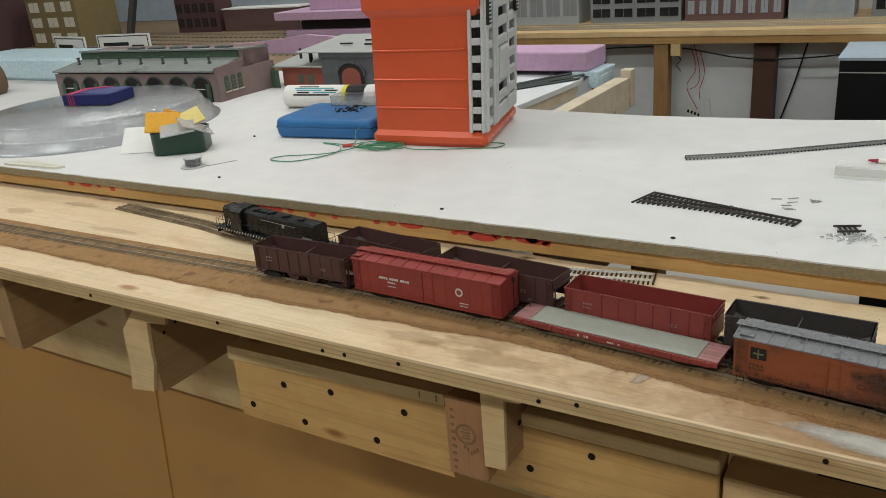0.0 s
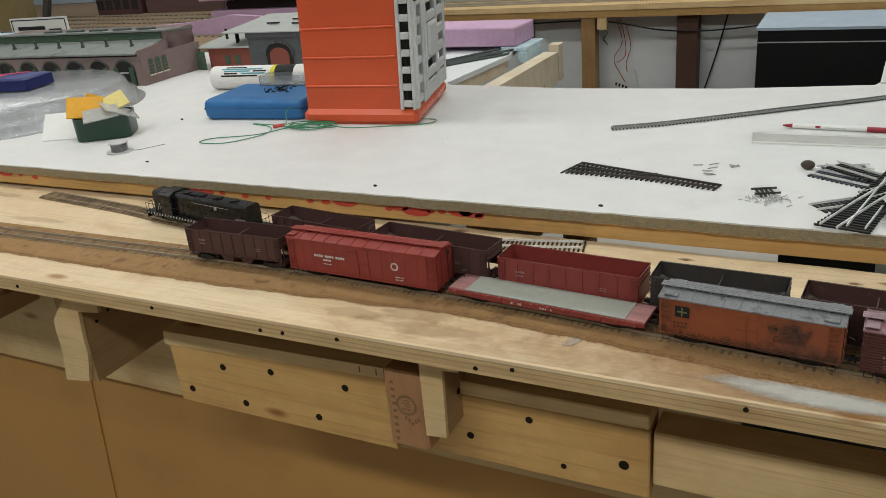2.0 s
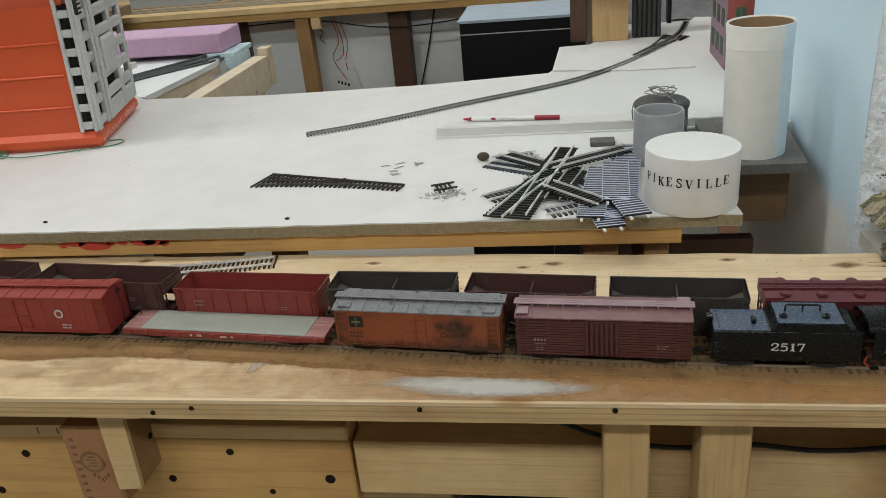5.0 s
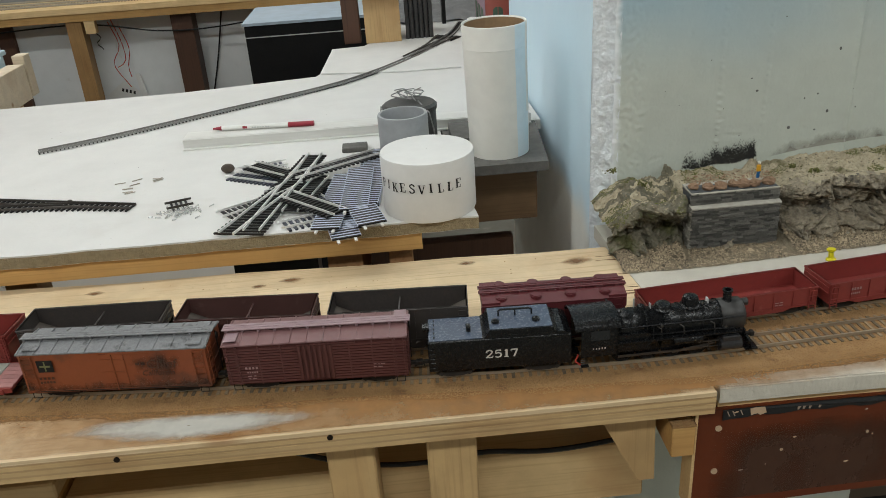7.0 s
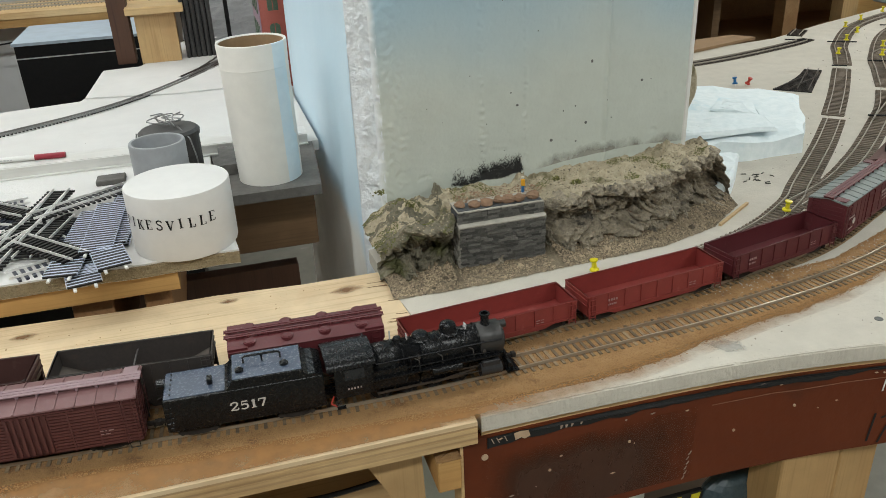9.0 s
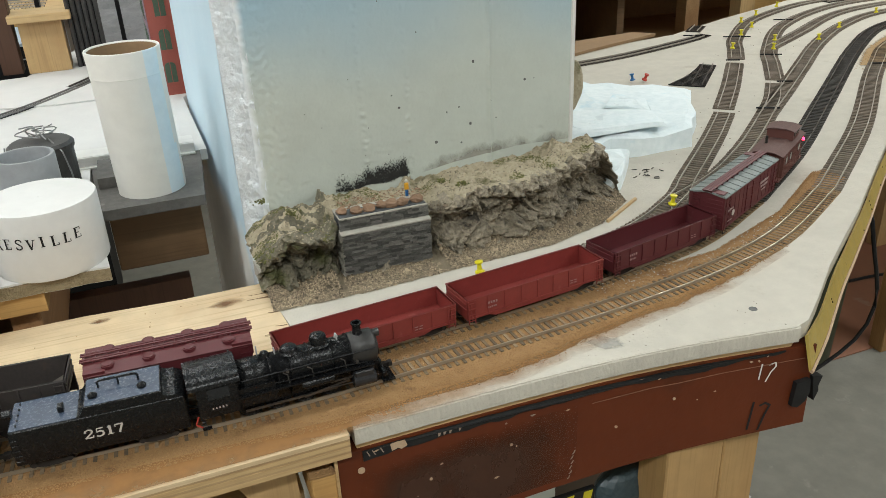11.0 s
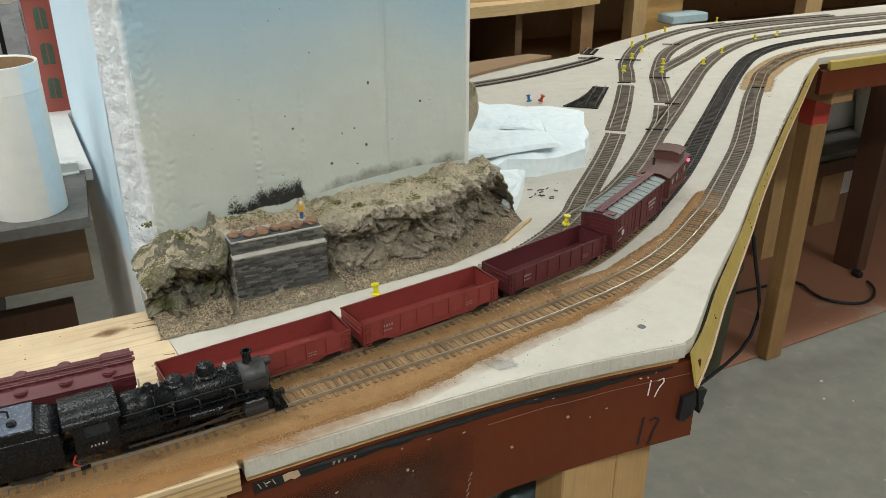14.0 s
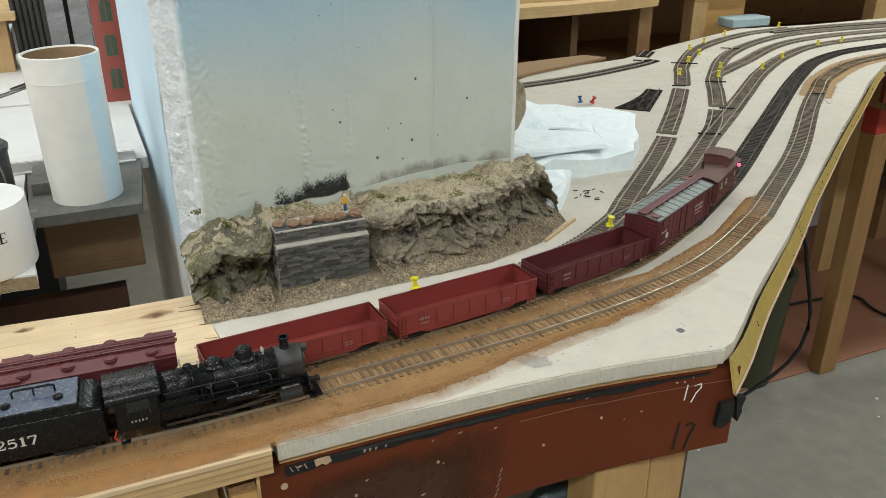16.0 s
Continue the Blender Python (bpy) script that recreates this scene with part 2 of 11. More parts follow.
def film(name, colour, dark, scale, rough=0.8, cover=0.9, gate=(0.72, 1.05)):
    """A thin smear that breaks up towards its fading edge."""
    m = mat(name, colour, dark, scale, rough)
    t = m.node_tree
    at = t.nodes.new("ShaderNodeAttribute")
    at.attribute_name = "fade"
    co = t.nodes.new("ShaderNodeTexCoord")
    mp = t.nodes.new("ShaderNodeMapping")
    mp.inputs["Scale"].default_value = (1.0, 1.0, 0.6)
    t.links.new(co.outputs["Object"], mp.inputs[0])
    n = t.nodes.new("ShaderNodeTexNoise")
    n.inputs["Scale"].default_value, n.inputs["Detail"].default_value, n.inputs["Roughness"].default_value = scale * 3, 6, 0.7
    t.links.new(mp.outputs[0], n.inputs[0])
    ad = t.nodes.new("ShaderNodeMath")
    t.links.new(at.outputs["Fac"], ad.inputs[0])
    t.links.new(n.outputs[0], ad.inputs[1])
    r = t.nodes.new("ShaderNodeMapRange")
    for k, v in enumerate((*gate, 0.0, cover)):
        r.inputs[k + 1].default_value = v
    t.links.new(ad.outputs[0], r.inputs[0])
    t.links.new(r.outputs[0], t.nodes["Principled BSDF"].inputs["Alpha"])
    return m


SMEAR = film("soot_smear", (0.01, 0.01, 0.01), (0.035, 0.034, 0.032), 270, 0.8, 0.97, (0.86, 1.0))
GREYBAND = film("grey_brown_film", (0.34, 0.32, 0.28), (0.4, 0.38, 0.335), 12, 0.8, 0.6)
GRIME = film("dark_grime", (0.05, 0.026, 0.018), (0.075, 0.036, 0.022), 60, 0.7, 0.75)
PAINTFILM = film("thin_grey_paint", (0.6, 0.585, 0.53), (0.52, 0.5, 0.45), 14, 0.6, 0.8, (0.5, 1.2))
SMUDGE = film("grey_smudge_film", (0.4, 0.385, 0.35), (0.46, 0.44, 0.4), 40, 0.8, 0.6)
STAIN = film("orange_brown_stain", (0.4, 0.235, 0.1), (0.33, 0.18, 0.07), 30, 0.7, 0.2)
KNOTSTAIN = film("brown_knot_stain", (0.3, 0.15, 0.06), (0.22, 0.1, 0.035), 60, 0.7, 0.7, (0.5, 1.4))
TANDUST = film("tan_ballast_dust", (0.42, 0.28, 0.14), (0.34, 0.22, 0.1), 60, 0.95, 0.95)
FASCIA_DARK = film("dark_brown_paint_film", (0.062, 0.0215, 0.0095), (0.052, 0.018, 0.0085), 9, 0.45, 0.9, (0.45, 1.15))
ORANGEDUST = film("orange_ballast_dust", (0.36, 0.18, 0.058), (0.28, 0.13, 0.04), 14, 0.9, 0.88, (0.42, 1.2))


RAIL = mat("nickel_rail", (0.6, 0.53, 0.43), (0.44, 0.37, 0.28), 40, 0.42, metal=0.85)
RAIL_DULL = mat("dull_rail", (0.42, 0.38, 0.32), (0.3, 0.265, 0.215), 40, 0.5, metal=0.25)
RAIL_DARK = mat("blackened_rail", (0.1, 0.09, 0.08), (0.07, 0.06, 0.055), 40, 0.4, metal=0.6)
TIE = mat("dark_tie", (0.03, 0.024, 0.02), (0.05, 0.04, 0.033), 60, 0.75, island=0.3, spec=0.2)
TIE_GREY = mat("brown_grey_tie", (0.15, 0.118, 0.088), (0.2, 0.16, 0.122), 60, 0.8, island=0.25)
TIE_DARKGREY = mat("dark_grey_tie", (0.05, 0.046, 0.042), (0.075, 0.068, 0.06), 60, 0.75, island=0.3, spec=0.2)
WEB = mat("dusty_tie_web", (0.1, 0.08, 0.061), (0.14, 0.115, 0.09), 90, 0.9)
WEB_TAN = mat("ballast_between_ties", (0.3, 0.2, 0.1), (0.22, 0.13, 0.065), 300, 0.95, 0.8, 900)


SOOT = mat("sooty_black", (0.018, 0.016, 0.015), (0.035, 0.03, 0.026), 150, 0.7, objrand=0.1, spec=0.2)
WHEEL = mat("steel_wheel", (0.06, 0.05, 0.045), (0.12, 0.1, 0.09), 200, 0.4, metal=0.6)
CAR_BROWN = mat("oxide_brown_paint", (0.1, 0.03, 0.027), (0.08, 0.024, 0.022), 60, 0.5, 0.1, 600, spots=(0.13, 0.06, 0.052), spot_scale=50, spot_amount=0.36)
# Darker body colour stands for the shade in the gaps between slats.
SLATGAP = mat("slat_gap_shade", (0.075, 0.025, 0.022), (0.06, 0.02, 0.018), 60, 0.8, spec=0.2)
CAR_BROWN_ROOF = mat("dusty_mauve_roof", (0.2, 0.1, 0.1), (0.14, 0.066, 0.066), 70, 0.4, 0.1, 500)
# Lilac tone puts the pale sheen along the running board into its colour.
WALKBOARD = mat("lilac_sheen_walk", (0.3, 0.2, 0.22), (0.22, 0.14, 0.15), 60, 0.35, 0.08, 500)
CAR_ORANGE = mat("weathered_orange_paint", (0.27, 0.07, 0.023), (0.2, 0.05, 0.018), 22, 0.5, 0.08, 500, spots=(0.1, 0.036, 0.02), spot_scale=24, spot_amount=0.48)
ROOF_GREY = mat("weathered_grey_roof", (0.12, 0.12, 0.125), (0.19, 0.19, 0.195), 70, 0.55, 0.15, 400, spots=(0.05, 0.05, 0.05), spot_scale=70, spot_amount=0.42)
ROOF_GREEN = mat("grey_green_roof", (0.15, 0.18, 0.17), (0.2, 0.22, 0.21), 60, 0.5, 0.05, 400)
CAR_RED = mat("bright_red_paint", (0.27, 0.036, 0.027), (0.2, 0.026, 0.02), 50, 0.5, 0.05, 500, spots=(0.26, 0.075, 0.055), spot_scale=40, spot_amount=0.36)
CAR_RED_DUSTY = mat("dusty_red_paint", (0.25, 0.04, 0.032), (0.19, 0.028, 0.024), 50, 0.5, 0.08, 500, spots=(0.28, 0.085, 0.07), spot_scale=40, spot_amount=0.38)
CAR_MAROON = mat("maroon_paint", (0.105, 0.018, 0.022), (0.085, 0.015, 0.018), 50, 0.5, 0.05, 500, spots=(0.14, 0.05, 0.05), spot_scale=50, spot_amount=0.36)
CABOOSE = mat("faded_caboose_red", (0.13, 0.045, 0.035), (0.1, 0.033, 0.026), 60, 0.65, 0.08, 500)
CABOOSE_ROOF = mat("dusty_caboose_roof", (0.1, 0.05, 0.042), (0.14, 0.08, 0.07), 60, 0.75, 0.08, 500)
HOPPER_BROWN = mat("hopper_brown_paint", (0.075, 0.03, 0.026), (0.06, 0.024, 0.02), 60, 0.6, 0.08, 500, spots=(0.1, 0.055, 0.045), spot_scale=50, spot_amount=0.4)
HOPPER_BLACK = mat("hopper_black_paint", (0.035, 0.03, 0.028), (0.05, 0.04, 0.036), 60, 0.6, 0.08, 500, spots=(0.07, 0.045, 0.035), spot_scale=50, spot_amount=0.4)
HOP_IN = mat("dusty_hopper_inside", (0.12, 0.1, 0.085), (0.07, 0.055, 0.048), 60, 0.75, 0.1, 400)
DECK = mat("grey_green_deck", (0.3, 0.3, 0.26), (0.25, 0.25, 0.21), 60, 0.7, 0.1, 500)
DECK_PINK = mat("dusty_pink_planks", (0.34, 0.16, 0.15), (0.26, 0.12, 0.11), 90, 0.75, 0.1, 500, island=0.2)
LOCO = mat("satin_loco_black", (0.0035, 0.0038, 0.0046), (0.0075, 0.0078, 0.0085), 90, 0.27, 0.12, 500, spec=0.3)
LOCO_SHINE = mat("shiny_loco_black", (0.016, 0.016, 0.018), (0.03, 0.03, 0.032), 70, 0.24, 0.05, 300)
# Blue base colour carries the sheen reflected by the black tender top.
LOCO_TOP = mat("black_deck_blue_sheen", (0.042, 0.058, 0.092), (0.062, 0.082, 0.122), 70, 0.26, 0.05, 300, spec=0.45)
SMOKEBOX = mat("graphite_smokebox", (0.026, 0.025, 0.024), (0.038, 0.036, 0.034), 80, 0.42, 0.08, 400, metal=0.2)
ROD = mat("steel_rod", (0.16, 0.15, 0.14), (0.1, 0.09, 0.085), 100, 0.35, metal=0.8)
SILVER = mat("silver_stripe_paint", (0.5, 0.5, 0.5), (0.4, 0.4, 0.4), 90, 0.45, metal=0.3)
LETTER = mat("off_white_lettering", (0.6, 0.56, 0.52), (0.5, 0.46, 0.42), 120, 0.6)
LETTER_DIM = mat("worn_pink_grey_lettering", (0.36, 0.24, 0.23), (0.27, 0.16, 0.15), 120, 0.6)
LETTER_MID = mat("faded_pale_lettering", (0.46, 0.39, 0.37), (0.36, 0.28, 0.27), 120, 0.6)
FADED = mat("faded_dark_lettering", (0.06, 0.025, 0.015), (0.1, 0.035, 0.02), 120, 0.6)
YELLOWISH = mat("yellow_green_emblem", (0.2, 0.2, 0.09), (0.14, 0.15, 0.06), 120, 0.6)
GLASSDARK = mat("dark_window_glass", (0.01, 0.012, 0.014), (0.02, 0.02, 0.022), 60, 0.1)
LAMPRED = mat("red_lamp_glass", (0.8, 0.02, 0.04), (0.7, 0.02, 0.04), 60, 0.2)
LAMPRED.node_tree.nodes["Principled BSDF"].inputs["Emission Color"].default_value = (1, 0.03, 0.08, 1)
LAMPRED.node_tree.nodes["Principled BSDF"].inputs["Emission Strength"].default_value = 6


ORANGE = mat("orange_plastic", (0.6, 0.085, 0.022), (0.55, 0.075, 0.02), 5, 0.42, 0.05, 150, spots=(0.5, 0.09, 0.03), spot_scale=6, spot_amount=0.4, mottle=0.13)
GREYPLASTIC = mat("grey_plastic", (0.5, 0.5, 0.49), (0.44, 0.44, 0.43), 20, 0.5, 0.05, 200)
FADEDMARK = mat("worn_pink_marks", (0.7, 0.36, 0.3), (0.6, 0.2, 0.14), 60, 0.6)
BLUEPLASTIC = mat("blue_plastic", (0.016, 0.14, 0.36), (0.012, 0.11, 0.3), 20, 0.45, 0.05, 200, mottle=0.13)
BLUEDARK = mat("dark_blue_seam", (0.005, 0.04, 0.12), None, 20, 0.5)
NAVY = mat("navy_card", (0.012, 0.02, 0.13), (0.01, 0.016, 0.1), 30, 0.4)
NAVY2 = mat("blue_print", (0.1, 0.12, 0.28), (0.03, 0.05, 0.2), 60, 0.35)
PINK = mat("pink_rubber", (0.6, 0.06, 0.16), None, 40, 0.5)
CLEAR = mat("clear_plastic", (0.9, 0.92, 0.92), (0.85, 0.88, 0.88), 10, 0.12, transmission=0.92)
CLEARBAG = mat("clear_bag", (0.85, 0.85, 0.83), (0.75, 0.75, 0.73), 60, 0.25, 0.4, 120, transmission=0.6)
DOME = mat("crinkled_clear_plastic", (0.9, 0.91, 0.92), (0.8, 0.82, 0.84), 12, 0.16, 0.6, 26, transmission=0.8)
YELLOW = mat("yellow_label", (0.7, 0.6, 0.02), None, 30, 0.5)
YELLOWCARD = mat("yellow_envelope", (0.75, 0.38, 0.02), (0.68, 0.33, 0.02), 40, 0.65)
PALEYELLOW = mat("pale_yellow_card", (0.72, 0.6, 0.2), (0.6, 0.48, 0.16), 120, 0.65)
YELLOWISH2 = mat("yellow_pin_plastic", (0.75, 0.66, 0.02), (0.7, 0.6, 0.02), 30, 0.35)
TEAL = mat("teal_print", (0.08, 0.35, 0.42), None, 60, 0.5)
GREENWIRE = mat("green_insulation", (0.06, 0.26, 0.13), (0.05, 0.2, 0.1), 60, 0.45)
GREENTIN = mat("dark_green_tin", (0.008, 0.045, 0.026), (0.007, 0.035, 0.02), 40, 0.35)
SOLDER = mat("grey_solder", (0.35, 0.35, 0.34), (0.25, 0.25, 0.25), 90, 0.35, metal=0.8)
IVORY = mat("ivory_plastic", (0.66, 0.63, 0.54), (0.6, 0.57, 0.48), 30, 0.5)
STONEBROWN = mat("brown_model_stone", (0.25, 0.18, 0.165), (0.2, 0.145, 0.13), 60, 0.8, 0.4, 500)
STONEPINK = mat("pink_grey_model_brick", (0.23, 0.16, 0.15), (0.17, 0.118, 0.11), 40, 0.8, 0.3, 500)
DARKSTONE = mat("dark_model_stone", (0.055, 0.06, 0.065), (0.09, 0.095, 0.1), 60, 0.7, 0.6, 220, spots=(0.2, 0.2, 0.2), spot_scale=60, spot_amount=0.36)
BRICKRED = mat("red_model_brick", (0.24, 0.065, 0.04), (0.2, 0.05, 0.032), 60, 0.75, 0.3, 500)
ROOFGREY = mat("grey_green_model_roof", (0.17, 0.185, 0.172), (0.23, 0.245, 0.228), 30, 0.75, 0.2, 300, spots=(0.1, 0.11, 0.1), spot_scale=22, spot_amount=0.42)
ROOFDARK = mat("dark_roof_fitting", (0.07, 0.085, 0.08), (0.05, 0.06, 0.055), 60, 0.7)
ROOFPALE = mat("pale_model_roof", (0.4, 0.41, 0.39), (0.34, 0.35, 0.33), 30, 0.75, 0.2, 300)
DARKGREEN = mat("dark_green_model_paint", (0.04, 0.075, 0.045), (0.06, 0.1, 0.062), 60, 0.6)
# Near-white, less metallic base puts the glint of silver rail into the colour.
RAIL_BRIGHT = mat("bright_glint_rail", (0.92, 0.91, 0.88), (0.8, 0.79, 0.77), 40, 0.3, metal=0.35)
TIE_BLUE = mat("blue_black_tie", (0.012, 0.014, 0.026), (0.03, 0.034, 0.055), 60, 0.35)
RAIL_SILVER = mat("grey_silver_rail", (0.3, 0.29, 0.28), (0.22, 0.21, 0.2), 40, 0.4, metal=0.4)
TIE_BLACK = mat("black_plastic_tie", (0.007, 0.007, 0.008), (0.015, 0.014, 0.014), 60, 0.4, spec=0.3)
# Pale base colour paints the sheen that dark plastic ties reflect.
TIE_SHEEN = mat("dark_tie_painted_sheen", (0.68, 0.72, 0.84), (0.5, 0.54, 0.68), 90, 0.22, island=0.35, spec=0.8)
TIE_DUSTY = mat("dusty_brown_tie", (0.12, 0.083, 0.05), (0.24, 0.17, 0.098), 60, 0.85, island=0.45)
ALU = mat("pale_aluminium", (0.74, 0.73, 0.7), (0.64, 0.63, 0.6), 15, 0.4, metal=0.2, stretch=(0.1, 1, 1))
DARKRED = mat("dark_red_plastic", (0.3, 0.012, 0.03), None, 40, 0.4)
WALNUT = mat("brown_nut", (0.075, 0.05, 0.032), (0.035, 0.022, 0.015), 150, 0.6, 0.6, 300)
PAPERWHITE = mat("white_paper_drum", (0.68, 0.67, 0.65), (0.65, 0.64, 0.62), 8, 0.55, 0.1, 120, mottle=0.13)
PIPEGREY = mat("grey_pvc", (0.3, 0.31, 0.32), (0.27, 0.28, 0.29), 12, 0.4)
SATINBLACK = mat("dusty_black_plastic", (0.025, 0.025, 0.026), (0.06, 0.058, 0.055), 30, 0.5, 0.1, 200)
TUBEWHITE = mat("white_painted_card", (0.8, 0.78, 0.73), (0.74, 0.72, 0.66), 10, 0.6, 0.15, 100, mottle=0.13)
TUBEBLUE = mat("pale_blue_card", (0.6, 0.74, 0.82), (0.7, 0.78, 0.8), 12, 0.6, 0.15, 100, mottle=0.13)
CARDBROWN = mat("brown_card", (0.3, 0.19, 0.1), (0.25, 0.155, 0.08), 40, 0.8)


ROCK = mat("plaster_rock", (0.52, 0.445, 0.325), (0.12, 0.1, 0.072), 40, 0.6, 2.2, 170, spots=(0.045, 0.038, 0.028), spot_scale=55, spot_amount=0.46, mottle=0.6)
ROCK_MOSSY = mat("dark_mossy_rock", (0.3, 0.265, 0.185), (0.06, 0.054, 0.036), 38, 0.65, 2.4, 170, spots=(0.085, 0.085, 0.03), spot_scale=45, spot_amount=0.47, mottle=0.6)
ROCK_TOP = mat("light_tan_rock", (0.66, 0.575, 0.415), (0.27, 0.225, 0.15), 40, 0.9, 1.8, 200, spots=(0.13, 0.12, 0.055), spot_scale=30, spot_amount=0.44, mottle=0.6)
SCREE = mat("tan_gravel_bed", (0.28, 0.23, 0.155), (0.15, 0.12, 0.08), 60, 0.95, 1.0, 500)
SCREE_STONE = mat("tan_gravel", (0.38, 0.3, 0.195), (0.13, 0.1, 0.068), 45, 0.85, island=0.7)
RUBBLE = mat("orange_brown_rubble", (0.4, 0.25, 0.155), (0.22, 0.135, 0.085), 120, 0.85, 0.8, 400, island=0.35)
ABUTSTONE = mat("dark_slate_block", (0.1, 0.098, 0.09), (0.26, 0.25, 0.225), 150, 0.85, 1.0, 500, spots=(0.42, 0.4, 0.36), spot_scale=170, spot_amount=0.42, objrand=0.5)
LEDGE = mat("pale_ledge_stone", (0.52, 0.49, 0.42), (0.3, 0.28, 0.24), 60, 0.9, 0.8, 300)
MOSS = mat("dull_green_moss", (0.16, 0.155, 0.04), (0.085, 0.09, 0.03), 200, 0.95, island=0.4)
BANK_CRUMB = mat("brown_earth_crumb", (0.45, 0.38, 0.26), (0.15, 0.125, 0.085), 60, 0.95, island=0.6)
BALLAST = mat("cork_ballast", (0.42, 0.245, 0.1), (0.29, 0.155, 0.06), 70, 0.95, 1.0, 900, spots=(0.19, 0.095, 0.038), spot_scale=45, spot_amount=0.45)
BALLAST_GRAIN = mat("cork_grain", (0.4, 0.23, 0.095), (0.28, 0.15, 0.06), 45, 0.95, island=0.18)
FOAMBLUE = mat("pale_blue_foam", (0.78, 0.88, 0.91), (0.84, 0.915, 0.93), 14, 0.85, 0.15, 140, spots=(0.62, 0.78, 0.85), spot_scale=20, spot_amount=0.38, mottle=0.2)
TUBBLUE = mat("blue_foam_in_film", (0.5, 0.68, 0.76), (0.62, 0.76, 0.82), 14, 0.35, 0.4, 40)
SKIRT = mat("grey_white_skirt_panel", (0.78, 0.79, 0.78), (0.7, 0.71, 0.71), 3, 0.8, spots=(0.5, 0.46, 0.4), spot_scale=6, spot_amount=0.34, mottle=0.13)
FOAMPINK = mat("pink_foam", (0.55, 0.36, 0.5), (0.48, 0.31, 0.44), 10, 0.85, 0.2, 160)
CLEARBLUE = mat("pale_blue_plastic", (0.35, 0.45, 0.48), (0.3, 0.4, 0.43), 20, 0.4)
GREYBLD = mat("grey_model_wall", (0.2, 0.21, 0.22), (0.16, 0.17, 0.18), 20, 0.8)
BRICKBLD = mat("brown_model_brick", (0.13, 0.07, 0.065), (0.1, 0.056, 0.05), 40, 0.8)
WHITEBLD = mat("pale_model_wall", (0.33, 0.35, 0.36), (0.27, 0.29, 0.3), 20, 0.8)
GREYGLASS = mat("grey_model_glass", (0.3, 0.34, 0.37), (0.22, 0.26, 0.29), 40, 0.3)
OCHRE = mat("ochre_model_brick", (0.23, 0.175, 0.075), (0.18, 0.135, 0.06), 40, 0.8)
BRICKDARK = mat("dark_red_model_brick", (0.09, 0.04, 0.042), (0.07, 0.033, 0.034), 40, 0.8)
BRICKTOWN = mat("bright_red_model_brick", (0.36, 0.09, 0.065), (0.3, 0.075, 0.055), 60, 0.75, 0.3, 400)
PINKBLD = mat("pink_model_wall", (0.32, 0.22, 0.27), (0.27, 0.18, 0.22), 40, 0.8)
GREENBLD = mat("grey_green_model_wall", (0.2, 0.24, 0.2), (0.17, 0.2, 0.17), 40, 0.8)
TOWNWOOD = wood("town_board_wood", (0.3, 0.2, 0.11), (0.2, 0.13, 0.07), "x", 0.6)
SACK = mat("brown_burlap", (0.16, 0.11, 0.06), (0.12, 0.08, 0.045), 60, 0.95, 0.8, 400)
SLATE = mat("grey_stony_ground", (0.22, 0.22, 0.22), (0.14, 0.14, 0.145), 30, 0.9, 0.8, 200)
BLACKMATT = mat("matt_black", (0.008, 0.008, 0.009), (0.012, 0.012, 0.012), 20, 0.5, spec=0.2)
PALEBLUE = mat("pale_blue_sheet", (0.4, 0.47, 0.54), (0.35, 0.42, 0.5), 4, 0.6)


# ---- mesh helpers ----
def mesh_of(bm, name, m, smooth=False):
    me = bpy.data.meshes.new(name)
    bmesh.ops.recalc_face_normals(bm, faces=bm.faces)
    bm.to_mesh(me)
    bm.free()
    for one in m if isinstance(m, (list, tuple)) else [m]:
        me.materials.append(one)
    if smooth:
        for p in me.polygons:
            p.use_smooth = True
        me.set_sharp_from_angle(angle=radians(38))
    return me


def part(name, bm, m, parent, label="", smooth=False):
    ob = new(name, mesh_of(bm, name, m, smooth))
    ob.parent = parent
    if label:
        ob["label"] = label
    return ob


def thing(name, at, label, category, group="", kind=""):
    ob = new(name)
    ob.matrix_world = at if isinstance(at, Matrix) else pose(*at)
    ob.empty_display_size = 0.01
    return tagged(ob, label, category, group, kind)


def solid(name, bm, m, label, category, kind="", group="", smooth=False):
    return tagged(new(name, mesh_of(bm, name, m, smooth)), label, category, group, kind)


def B():
    return bmesh.new()


def box(bm, x0, x1, y0, y1, z0, z1, bevel=0.0, m=None, mi=0):
    got = bmesh.ops.create_cube(bm, size=1)
    vs = got["verts"]
    for v in vs:
        v.co = Vector((x0 + (v.co.x + 0.5) * (x1 - x0), y0 + (v.co.y + 0.5) * (y1 - y0), z0 + (v.co.z + 0.5) * (z1 - z0)))
    fs = list({f for v in vs for f in v.link_faces})
    if bevel:
        es = list({e for v in vs for e in v.link_edges})
        fs = bmesh.ops.bevel(bm, geom=es, offset=bevel, segments=1, affect="EDGES")["faces"]
        vs = list({v for f in fs for v in f.verts})
    if mi:
        for f in {f for v in vs for f in v.link_faces}:
            f.material_index = mi
    if m is not None:
        bmesh.ops.transform(bm, matrix=m, verts=vs)
    return vs


